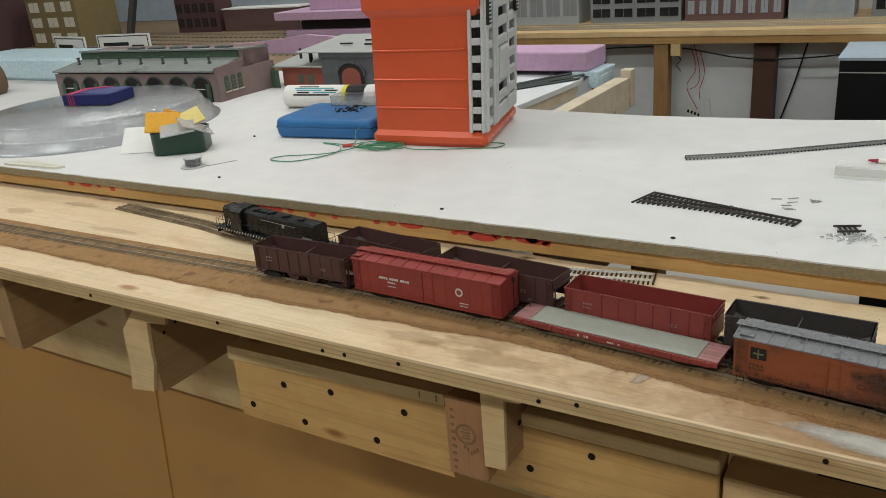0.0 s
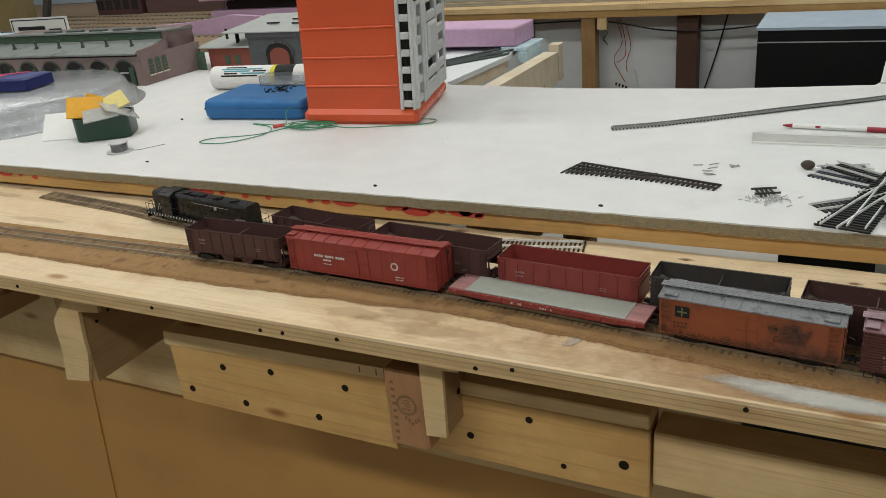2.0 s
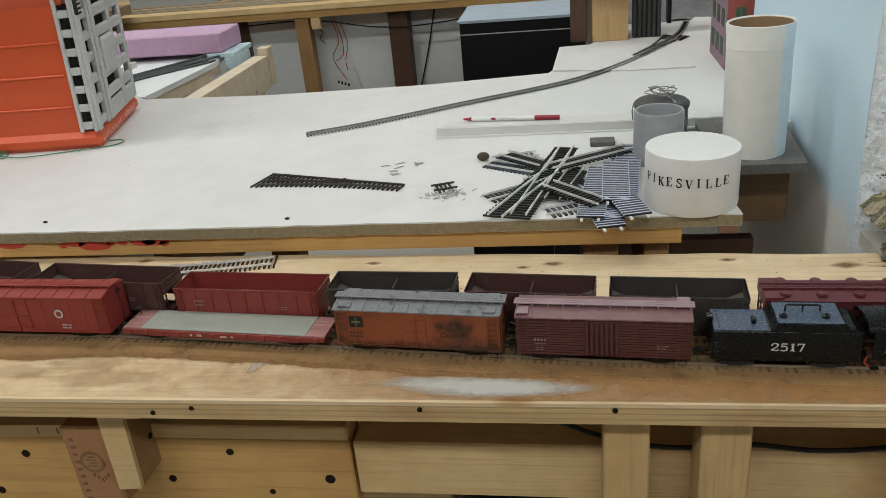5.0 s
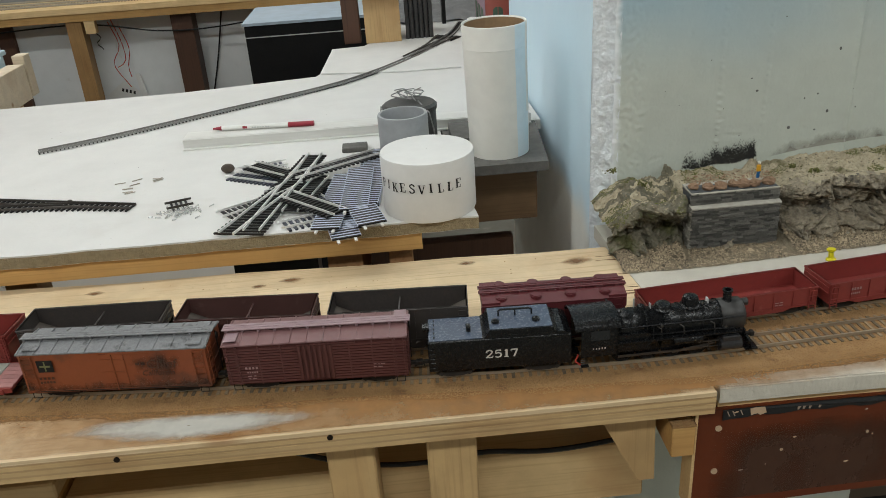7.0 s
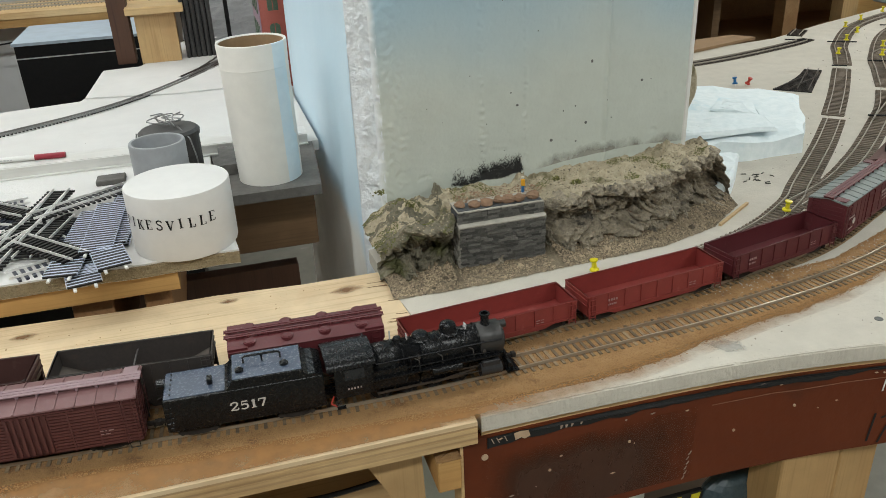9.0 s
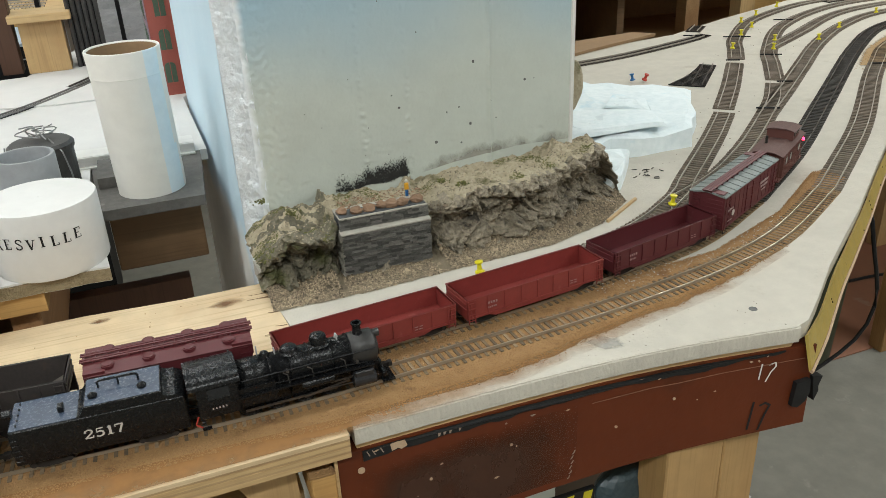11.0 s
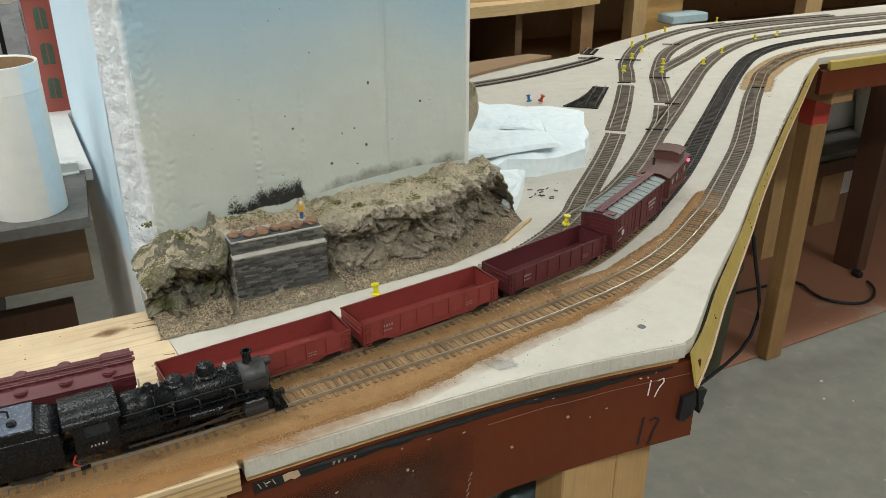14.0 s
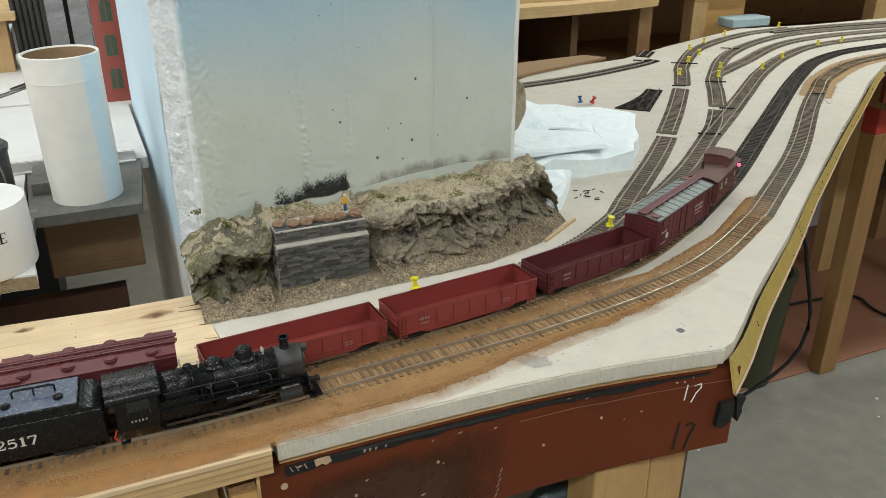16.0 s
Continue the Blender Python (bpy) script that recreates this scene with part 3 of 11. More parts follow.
def cyl(bm, p, r, h, axis="z", seg=16, r2=None, m=None, caps=True, mi=0):
    """A cylinder from the point p along the axis, of length h."""
    got = bmesh.ops.create_cone(bm, cap_ends=caps, segments=seg, radius1=r, radius2=r if r2 is None else r2, depth=h)
    turn = {"z": Matrix(), "x": Matrix.Rotation(radians(90), 4, "Y"), "y": Matrix.Rotation(radians(-90), 4, "X")}[axis]
    mm = Matrix.Translation(p) @ turn @ Matrix.Translation((0, 0, h / 2))
    bmesh.ops.transform(bm, matrix=(m @ mm) if m is not None else mm, verts=got["verts"])
    if mi:
        for f in {f for v in got["verts"] for f in v.link_faces}:
            f.material_index = mi
    return got["verts"]


def ball(bm, p, r, sx=1, sy=1, sz=1, u=12, v=8):
    got = bmesh.ops.create_uvsphere(bm, u_segments=u, v_segments=v, radius=r)
    for w in got["verts"]:
        w.co = Vector((p[0] + w.co.x * sx, p[1] + w.co.y * sy, p[2] + w.co.z * sz))
    return got["verts"]


def prism(bm, pts, z0, z1, axis="z"):
    """A polygon in the plane across the axis, drawn out from z0 to z1."""
    put = {"z": lambda a, b, c: (a, b, c), "y": lambda a, b, c: (a, c, b), "x": lambda a, b, c: (c, a, b)}[axis]
    lo = [bm.verts.new(put(a, b, z0)) for a, b in pts]
    hi = [bm.verts.new(put(a, b, z1)) for a, b in pts]
    n = len(pts)
    bm.faces.new(lo[::-1])
    bm.faces.new(hi)
    for i in range(n):
        bm.faces.new((lo[i], lo[(i + 1) % n], hi[(i + 1) % n], hi[i]))
    return lo + hi


def rev(bm, profile, seg=32, at=(0, 0, 0)):
    """A profile of (r, z) turned about the upright axis."""
    rings = []
    for r, z in profile:
        rings.append([bm.verts.new((at[0] + r * math.cos(2 * math.pi * i / seg), at[1] + r * math.sin(2 * math.pi * i / seg), at[2] + z)) for i in range(seg)])
    for a, b in zip(rings, rings[1:]):
        for i in range(seg):
            bm.faces.new((a[i], a[(i + 1) % seg], b[(i + 1) % seg], b[i]))
    return rings


def wire(bm, pts, r=0.001, seg=6):
    """A round bar along a run of points."""
    pts = [Vector(p) for p in pts]
    rings = []
    for i, p in enumerate(pts):
        d = (pts[min(i + 1, len(pts) - 1)] - pts[max(i - 1, 0)]).normalized()
        side = d.cross(Vector((0, 0, 1)))
        side = side.normalized() if side.length > 1e-4 else Vector((1, 0, 0))
        up = side.cross(d)
        rings.append([bm.verts.new(p + r * (math.cos(2 * math.pi * k / seg) * side + math.sin(2 * math.pi * k / seg) * up)) for k in range(seg)])
    for a, b in zip(rings, rings[1:]):
        for k in range(seg):
            bm.faces.new((a[k], a[(k + 1) % seg], b[(k + 1) % seg], b[k]))
    bm.faces.new(rings[0][::-1])
    bm.faces.new(rings[-1])


def spline(pts, step=0.01):
    """Even points along a smooth run through the given points, as (point, heading)."""
    p = [Vector((*q, 0)) if len(q) == 2 else Vector(q) for q in pts]
    p = [2 * p[0] - p[1], *p, 2 * p[-1] - p[-2]]
    fine = []
    for a, b, c, d in zip(p, p[1:], p[2:], p[3:]):
        for k in range(40):
            t = k / 40
            fine.append(0.5 * ((2 * b) + (c - a) * t + (2 * a - 5 * b + 4 * c - d) * t * t + (3 * b - a - 3 * c + d) * t**3))
    fine.append(p[-2])
    out, left = [fine[0]], step
    for a, b in zip(fine, fine[1:]):
        while (b - a).length >= left > 0:
            a = a + (b - a).normalized() * left
            out.append(a)
            left = step
        left -= (b - a).length
    return [(q, (out[min(i + 1, len(out) - 1)] - out[max(i - 1, 0)]).normalized()) for i, q in enumerate(out)]


def lerp_pts(x, pts):
    for (a, b), (c, e) in zip(pts, pts[1:]):
        if a <= x <= c:
            return b + (e - b) * (x - a) / (c - a)
    return pts[0][1] if x < pts[0][0] else pts[-1][1]


# ---- room ----
def slab(name, pts, z0, z1, m, label, category="board", kind="structure"):
    bm = B()
    prism(bm, pts, z0, z1)
    return solid(name, bm, m, label, category, kind)


FL = -0.85
TZ = 0.039
bm = B()
box(bm, -6, 6, -2.6, 3.2, FL - 0.1, FL)
solid("floor", bm, FLOOR, "grey painted concrete floor, scuffed", "floor", "structure")
bm = B()
prism(bm, [(0.2, 0.83), (6, 0.845), (6, 2.75), (0.2, 2.75)], FL + 0.0005, FL + 0.004)
solid("floor_red", bm, RED_FLOOR, "worn red-brown painted strip of floor", "floor", "structure")
# South, west, east walls and ceiling are unseen, added to enclose and bounce light.
for n, b in (("wall_north", (-6, 6, 2.75, 2.85, FL, 1.6)), ("wall_south", (-6, 6, -2.6, -2.5, FL, 1.6)), ("wall_west", (-6.1, -6, -2.6, 2.85, FL, 1.6)), ("wall_east", (6, 6.1, -2.6, 2.85, FL, 1.6))):
    bm = B()
    box(bm, *b)
    solid(n, bm, WALL, "cream painted basement wall", "wall", "structure")
bm = B()
box(bm, -6.1, 6.1, -2.6, 2.85, 1.6, 1.7)
solid("ceiling", bm, CEIL, "white ceiling", "ceiling", "structure")


# ---- front bench ----
back_edge = [(-0.02, 0.247), (-0.09, 0.2475), (-0.17, 0.254), (-0.25, 0.2535), (-0.38, 0.262), (-0.5, 0.263), (-0.6, 0.27), (-0.75, 0.271), (-0.86, 0.28), (-1.0, 0.284), (-1.3, 0.29), (-2.4, 0.3)]
bench = thing("bench_top", (0, 0, 0), "raw plywood bench top with layered sawn edge", "bench top", kind="structure")
PLIES = (0.0034, 0.0019, 0.0031, 0.0019, 0.0031, 0.0019, 0.0037)
z1 = 0.0
for k, deep in enumerate(PLIES):
    e = (0.0, 0.0004, 0.0001, 0.0005, 0.0002, 0.0004, 0.0003)[k]
    bm = B()
    prism(bm, [(-2.4, e), (-1.2, e), (-0.003, e), (-0.006, 0.1), (-0.014, 0.2), *back_edge], z1 - deep, z1)
    part("ply_layer", bm, PLY if k == 0 else PLY_EDGE if k % 2 == 0 else PLY_DARK, bench)
    z1 -= deep
for x, z in ((-0.281, -0.006), (-0.43, -0.007), (-0.62, -0.008), (-0.655, -0.013), (-0.80, -0.008), (-0.865, -0.012), (-0.893, -0.013), (-1.04, -0.009), (-1.26, -0.012), (-1.5, -0.008)):
    bm = B()
    cyl(bm, (x, -0.0006, z), 0.0022, 0.002, "y", 8)
    part("nail_hole", bm, HOLE, bench)
for x, y, r in ((-0.245, 0.03, 1.0),):
    bm = B()
    rev(bm, [(0.006 * r, 0.0001), (0.0066 * r, 0.0004), (0.0072 * r, 0.0002)], 18, (x, y, 0))
    part("knot_ring", bm, KNOT, bench)


random.seed(21)
for k in range(9):
    y = random.uniform(0.14, 0.24)
    x1 = lerp_pts(y, [(0.0, -0.004), (0.1, -0.007), (0.2, -0.015), (0.25, -0.022)])
    n = random.uniform(0.006, 0.022)
    bm = B()
    prism(bm, [(x1, y), (x1 - n * 0.5, y + random.uniform(-0.0008, 0.0008)), (x1 - n, y + random.uniform(-0.001, 0.001)), (x1 - n * 0.5, y - 0.0006), (x1, y - random.uniform(0.0006, 0.0014))], 0.0001, 0.0004)
    part("split", bm, KNOT, bench)


def blot(pts, z, m, name, parent, seed=1, jit=0.004):
    """A thin ragged patch of paint."""
    random.seed(seed)
    run = spline([*pts, pts[0]], 0.006)
    bm = B()
    fade = bm.verts.layers.float.new("fade")
    c = sum((p for p, _ in run), Vector()) / len(run)
    rings = []
    for s, a in ((0.02, 1.0), (0.35, 0.8), (0.7, 0.5), (1.05, 0.0)):
        ring = []
        for p, d in run[:-1]:
            q = c + (p - c) * s + Vector((-d.y, d.x, 0)) * random.uniform(-jit, jit) * s
            v = bm.verts.new((q.x, q.y, z))
            v[fade] = a
            ring.append(v)
        rings.append(ring)
    for a, b in zip(rings, rings[1:]):
        for k in range(len(a)):
            bm.faces.new((a[k], a[(k + 1) % len(a)], b[(k + 1) % len(a)], b[k]))
    return part(name, bm, m, parent)


blot([(-0.475, 0.022), (-0.44, 0.014), (-0.40, 0.006), (-0.34, 0.008), (-0.29, 0.018), (-0.33, 0.028), (-0.40, 0.034), (-0.45, 0.032)], 0.0012, PAINTFILM, "paint_patch", bench, 2, 0.0012)
blot([(-0.588, 0.036), (-0.58, 0.038), (-0.572, 0.053), (-0.584, 0.056)], 0.0006, PAINTFILM, "paint_patch", bench, 3, 0.002)

for k, (x, y, r) in enumerate(((-0.055, 0.222, 1.3), (-0.16, 0.238, 0.8), (-0.33, 0.236, 1.0), (-0.36, 0.229, 0.7), (-0.52, 0.245, 0.8), (-0.79, 0.262, 1.0), (-1.12, 0.25, 0.9))):
    blot([(x - 0.013 * r, y), (x, y - 0.006 * r), (x + 0.014 * r, y + 0.001), (x, y + 0.006 * r)], 0.0003, KNOTSTAIN, "knot", bench, 60 + k, 0.001)
    bm = B()
    rev(bm, [(0.0002, 0.0006), (0.0022 * r, 0.0006), (0.0028 * r, 0.0004)], 12, (x, y, 0))
    part("knot_heart", bm, KNOT, bench)

random.seed(33)
for k in range(16):
    x, y = random.uniform(-1.7, -0.08), random.choice((random.uniform(0.03, 0.06), random.uniform(0.15, 0.23)))
    a, b = random.uniform(0.02, 0.07), random.uniform(0.008, 0.018)
    blot([(x - a, y), (x - a * 0.3, y - b), (x + a * 0.8, y - b * 0.5), (x + a, y + b * 0.3), (x, y + b)], 0.0004, STAIN, "stain", bench, 40 + k, 0.002)
# timbers under the bench
U = dict(kind="structure")


def timber(name, b, m, label, bevel=0.0015):
    bm = B()
    box(bm, *b, bevel)
    return solid(name, bm, m, label, "timber", "structure")


b1 = thing("beam", (0, 0, 0), "pine beam with bored bolt holes under the bench", "timber", kind="structure")
bm = B()
prism(bm, [(-1.105, -0.1025), (-0.792, -0.0915), (-0.792, -0.1825), (-1.105, -0.183)], 0.067, 0.105, "y")
part("plank", bm, PINE, b1)
for x, z in ((-1.084, -0.163), (-1.025, -0.121), (-1.0, -0.167), (-0.952, -0.114), (-0.893, -0.163), (-0.85, -0.115)):
    bm = B()
    cyl(bm, (x, 0.0662, z), 0.0043, 0.003, "y", 12)
    part("bolt_hole", bm, HOLE, b1)
b2 = thing("beam", (0, 0, 0), "pine beam with bored bolt holes and knots", "timber", kind="structure")
bm = B()
box(bm, -0.765, -0.516, 0.067, 0.105, -0.172, -0.093, 0.0015)
part("plank", bm, PINE, b2)
for x, z, r in ((-0.634, -0.108, 0.0038), (-0.7, -0.142, 0.004), (-0.54, -0.138, 0.005), (-0.6, -0.155, 0.003)):
    bm = B()
    cyl(bm, (x, 0.0662, z), r, 0.003, "y", 12)
    part("bolt_hole", bm, HOLE, b2)
bm = B()
prism(bm, [(-1.112, -0.1029), (-1.11, -0.0845), (-0.796, -0.0785), (-0.796, -0.0918)], 0.0655, 0.189, "y")
lb = solid("ledge_board", bm, PALE, "pale board lying along the bored beam", "timber", "structure")
bm = B()
for x in (-0.826, -0.805):
    box(bm, x - 0.0007, x + 0.0007, 0.0649, 0.0653, -0.089, -0.0815)
part("pencil_mark", bm, KNOT, lb)
timber("ledge_board", (-0.768, -0.516, 0.0655, 0.189, -0.0925, -0.077), PALE, "pale board lying along the knotty beam")
timber("beam", (-0.513, -0.03, 0.068, 0.106, -0.155, -0.095), PALE, "pale pine beam beside the posts")
timber("rail_board", (-2.3, -0.45, 0.19, 0.206, -0.288, -0.0195), PALE, "pale pine board along the back of the joists")
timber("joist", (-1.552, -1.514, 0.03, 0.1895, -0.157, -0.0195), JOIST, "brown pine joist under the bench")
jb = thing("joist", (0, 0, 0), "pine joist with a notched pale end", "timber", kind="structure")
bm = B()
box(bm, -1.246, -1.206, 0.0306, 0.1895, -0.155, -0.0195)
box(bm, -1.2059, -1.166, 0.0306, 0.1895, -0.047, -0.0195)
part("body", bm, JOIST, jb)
bm = B()
prism(bm, [(-1.213, -0.0198), (-1.161, -0.022), (-1.164, -0.047), (-1.2, -0.051), (-1.2055, -0.093), (-1.205, -0.112), (-1.218, -0.154), (-1.262, -0.16), (-1.254, -0.12), (-1.252, -0.071), (-1.224, -0.04)], 0.0255, 0.0305, "y")
part("end_grain", bm, PALE, jb, "pale sawn end of the joist")
for x, z in ((-1.188, -0.066), (-1.182, -0.072), (-1.176, -0.067), (-1.192, -0.078)):
    bm = B()
    cyl(bm, (-1.2062, 0.075 + (x + 1.18) * 2, z), 0.0022, 0.0012, "x", 8)
    part("nail_hole", bm, HOLE, jb)
st = thing("joist", (0, 0, 0), "reddish two-by-four end with a dark mill stamp", "timber", kind="structure")
bm = B()
box(bm, -0.773, -0.7285, 0.03, 0.1895, -0.144, -0.053, 0.002)
part("body", bm, REDWOOD, st)
bm = B()
rev(bm, [(0.009, 0), (0.012, 0.0003), (0.011, 0)], 20)
bmesh.ops.transform(bm, matrix=pose(-0.75, 0.0296, -0.092, 90, 0, 0), verts=bm.verts)
for i in range(9):
    box(bm, -0.7665, -0.7625 + 0.0006 * (i % 2), 0.0294, 0.0299, -0.1365 + i * 0.0085, -0.1335 + i * 0.0085)
for i in range(4):
    box(bm, -0.756 + (i % 2) * 0.003, -0.7455, 0.0294, 0.0299, -0.0975 + i * 0.0035, -0.0962 + i * 0.0035)
for i in range(5):
    box(bm, -0.753 + i * 0.0035, -0.7512 + i * 0.0035, 0.0294, 0.0299, -0.115 + 0.003 * abs(i - 2), -0.111 + 0.003 * abs(i - 2))
part("mill_stamp", bm, KNOT, st)
js = thing("joist", (0, 0, 0), "notched pine joist beside the stamped timber", "timber", kind="structure")
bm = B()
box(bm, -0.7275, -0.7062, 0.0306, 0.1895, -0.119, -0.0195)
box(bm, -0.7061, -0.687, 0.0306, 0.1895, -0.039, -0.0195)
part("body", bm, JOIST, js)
bm = B()
prism(bm, [(-0.728, -0.0198), (-0.684, -0.021), (-0.686, -0.039), (-0.7035, -0.04), (-0.7055, -0.118), (-0.728, -0.12)], 0.0255, 0.0305, "y")
part("end_grain", bm, PALE, js, "pale sawn end of the joist")
bm = B()
cyl(bm, (-0.7066, 0.06, -0.085), 0.003, 0.0012, "x", 8)
part("nail_hole", bm, HOLE, js)
timber("post", (-0.289, -0.253, 0.02, 0.062, FL, -0.03), PINE_Z, "pine post under the bench front")
timber("post", (-0.214, -0.176, 0.02, 0.062, FL, -0.03), PINE_Z, "pine post under the bench front")
bm = B()
prism(bm, [(-0.087, -0.0195), (-0.04, -0.0195), (-0.038, -0.093), (-0.051, -0.093)], 0.02, 0.062, "y")
solid("bracket", bm, PINE_Z, "tapered pine bracket under the bench", "timber", "structure")
blk = thing("block", (0, 0, 0), "orange pine block below the joint of the boards", "timber", kind="structure")
bm = B()
box(bm, -0.0325, -0.0149, 0.002, 0.13, -0.058, -0.0302, 0.001)
part("body", bm, PINE, blk)
bm = B()
box(bm, -0.032, -0.0152, 0.05, 0.13, -0.03, -0.0195)
part("packing", bm, PINE, blk)
bm = B()
prism(bm, [(-0.0335, 0.0015), (-0.0152, 0.001), (-0.0154, 0.0045), (-0.0152, 0.048), (-0.033, 0.049), (-0.0328, 0.02)], -0.03, -0.0282)
part("chip_layer", bm, BALLAST, blk, "brown chipped layer on top of the block")
hp = thing("hardboard_panel", (0, 0, 0), "brown hardboard panel closing the bench front", "panel", kind="structure")
bm = B()
box(bm, -2.4, -0.5, 0.2065, 0.2125, FL, -0.2)
part("sheet", bm, HARDBOARD, hp)
bm = B()
prism(bm, [(-1.476, -0.288), (-1.471, -0.288), (-1.535, FL), (-1.54, FL)], 0.2035, 0.2064, "y")
part("seam_batten", bm, HARDBOARD, hp)
bm = B()
wire(bm, [p for p, _ in spline([(-0.45, 0.062, -0.03), (-0.337, 0.06, -0.059), (-0.293, 0.064, -0.079), (-0.253, 0.0635, -0.089), (-0.213, 0.0635, -0.091), (-0.166, 0.064, -0.087), (-0.114, 0.064, -0.092), (-0.064, 0.0635, -0.088), (-0.03, 0.0635, -0.08)], 0.008)], 0.0022)
solid("cable", bm, BLACK, "black cable slung along the bench beams", "cable", smooth=True)
bm = B()
box(bm, -0.5, 0.9, 0.55, 0.57, FL, -0.2)
solid("inner_panel", bm, DARKPANEL, "dark brown panel deep under the bench", "panel", "structure")

# ---- yard board at the corner ----
yard_edge = [(p.x, p.y) for p, _ in spline([(0.002, 0.006), (0.1, 0.0055), (0.2, 0.002), (0.28, -0.006), (0.362, -0.019)], 0.012)]


def edge_y(x):
    """Front line of the yard board at a place along it."""
    for (a, b), (c, e) in zip(yard_edge, yard_edge[1:]):
        if a <= x <= c:
            return b + (e - b) * (x - a) / (c - a)
    return yard_edge[0][1] if x < yard_edge[0][0] else yard_edge[-1][1] - (x - yard_edge[-1][0]) * 0.17


rim = [(0.376, -0.014), (0.408, 0.009), (0.464, 0.052), (0.522, 0.092), (0.584, 0.134), (0.69, 0.212), (0.815, 0.302), (0.977, 0.417), (1.13, 0.522), (1.28, 0.628), (1.43, 0.72), (1.7, 0.712), (3.4, 0.62)]
yard = thing("yard_board", (0, 0, 0), "pale grey fibre board carrying the yard tracks", "board", kind="structure")
bm = B()
prism(bm, [*yard_edge, *rim, (3.4, 1.22), (2.3, 1.17), (1.68, 1.165), (1.47, 1.19), (1.16, 1.07), (0.97, 0.985), (0.74, 0.95), (0.655, 0.885), (0.34, 0.81), (0.332, 0.299), (-0.018, 0.299), (-0.014, 0.2), (-0.004, 0.1)], -0.0145, 0.0)
part("sheet", bm, BOARD, yard)
bm = B()
prism(bm, [(a + 0.001, b + 0.004) for a, b in yard_edge] + [(a - 0.004, b + 0.006) for a, b in rim[:11]] + [(1.43, 1.0), (0.34, 0.81), (0.34, 0.25), (0.0, 0.25)], -0.021, -0.0148)
part("under_ply", bm, PALE, yard)
bm = B()
rings = []
for k in range(181):
    x = 0.0015 + 0.362 * k / 180
    y = edge_y(x)
    lump = 0.0007 * noise.noise(Vector((x * 90, 1, 0))) + 0.0004 * noise.noise(Vector((x * 320, 2, 0)))
    ring = []
    for a, b, c in ((0.011, 0.00035, 0.2), (0.005, 0.0006, 0.6), (0.0014, 0.0003, 1.0), (-0.0007, -0.0016, 1.0), (-0.0009, -0.006, 0.8), (-0.0007, -0.011, 0.8), (-0.0004, -0.0144, 0.4)):
        j = 0.0005 * noise.noise(Vector((x * 260, b * 500, 4)))
        ring.append(bm.verts.new((x, y + a - (lump + j) * c, b + (0.5 * lump + 0.4 * j) * c)))
    rings.append(ring)
for a, b in zip(rings, rings[1:]):
    for k in range(6):
        bm.faces.new((a[k], a[k + 1], b[k + 1], b[k]))
part("worn_lip", bm, BOARD, yard)
blot([(0.205, 0.016), (0.225, 0.013), (0.222, 0.03), (0.2, 0.038), (0.196, 0.03)], 0.0006, SMUDGE, "paint_patch", yard, 5, 0.002)
bm = B()
rev(bm, [(0, 0.0003), (0.0022, 0.0004), (0.0032, 0.0006), (0.0036, 0.0002)], 14, (0.348, 0.018, 0))
part("plugged_hole", bm, PIT, yard)
fa = thing("fascia_board", pose(0, 0.0312, -0.0045), "red-brown painted fascia board with chalk marks", "fascia", kind="structure")
bm = B()
xs = [-0.012 + 0.394 * k / 24 for k in range(25)]
prism(bm, [(x, -0.0165) for x in xs] + [(x, -0.114 + 0.0195 * (x + 0.012) / 0.394) for x in xs[::-1]], -0.03, -0.012, "y")
part("board", bm, FASCIA, fa)
bm = B()
box(bm, -0.0145, -0.0122, -0.0306, -0.0115, -0.113, -0.0168)
part("raw_end", bm, PALE, fa)
bm = B()
random.seed(14)
top = [(0.006 + 0.0087 * k, -0.0172 + random.uniform(-0.0004, 0.0004)) for k in range(41)]
low = [(x, z - lerp_pts(x, [(0.0, 0.0082), (0.1, 0.0065), (0.22, 0.0045), (0.29, 0.0062), (0.31, 0.003), (0.36, 0.0012)]) + random.uniform(-0.0012, 0.0012)) for x, z in top[::-1]]
prism(bm, top + low, -0.0312, -0.0303, "y")
part("black_tape", bm, BLACK, fa)
for x, z in ((0.004, -0.034), (0.004, -0.075), (0.21, -0.06), (0.055, -0.06), (0.12, -0.05), (0.26, -0.045)):
    bm = B()
    cyl(bm, (x, -0.0309, z), 0.0026 if x < 0.01 else 0.0012, 0.0009, "y", 10)
    part("filled_screw", bm, TANSPOT, fa)
bm = B()
fade = bm.verts.layers.float.new("fade")
rows = []
for i in range(23):
    x = 0.001 + 0.175 * i / 22
    row = []
    for k in range(7):
        v = bm.verts.new((x, -0.0304, -0.036 + 0.0003 * i - k * 0.0115))
        v[fade] = 0.62 * min(1.0, (22 - i) / 7) * min(1.0, i / 4) * (0.0 if k == 0 else 0.6 if k == 1 else 1.0)
        row.append(v)
    rows.append(row)
for a, b in zip(rows, rows[1:]):
    for k in range(6):
        bm.faces.new((a[k], a[k + 1], b[k + 1], b[k]))
for f in [f for f in bm.faces if f.calc_center_median().z < -0.112 + 0.066 * f.calc_center_median().x + 0.007]:
    bm.faces.remove(f)
part("dark_paint_patch", bm, FASCIA_DARK, fa)
random.seed(15)
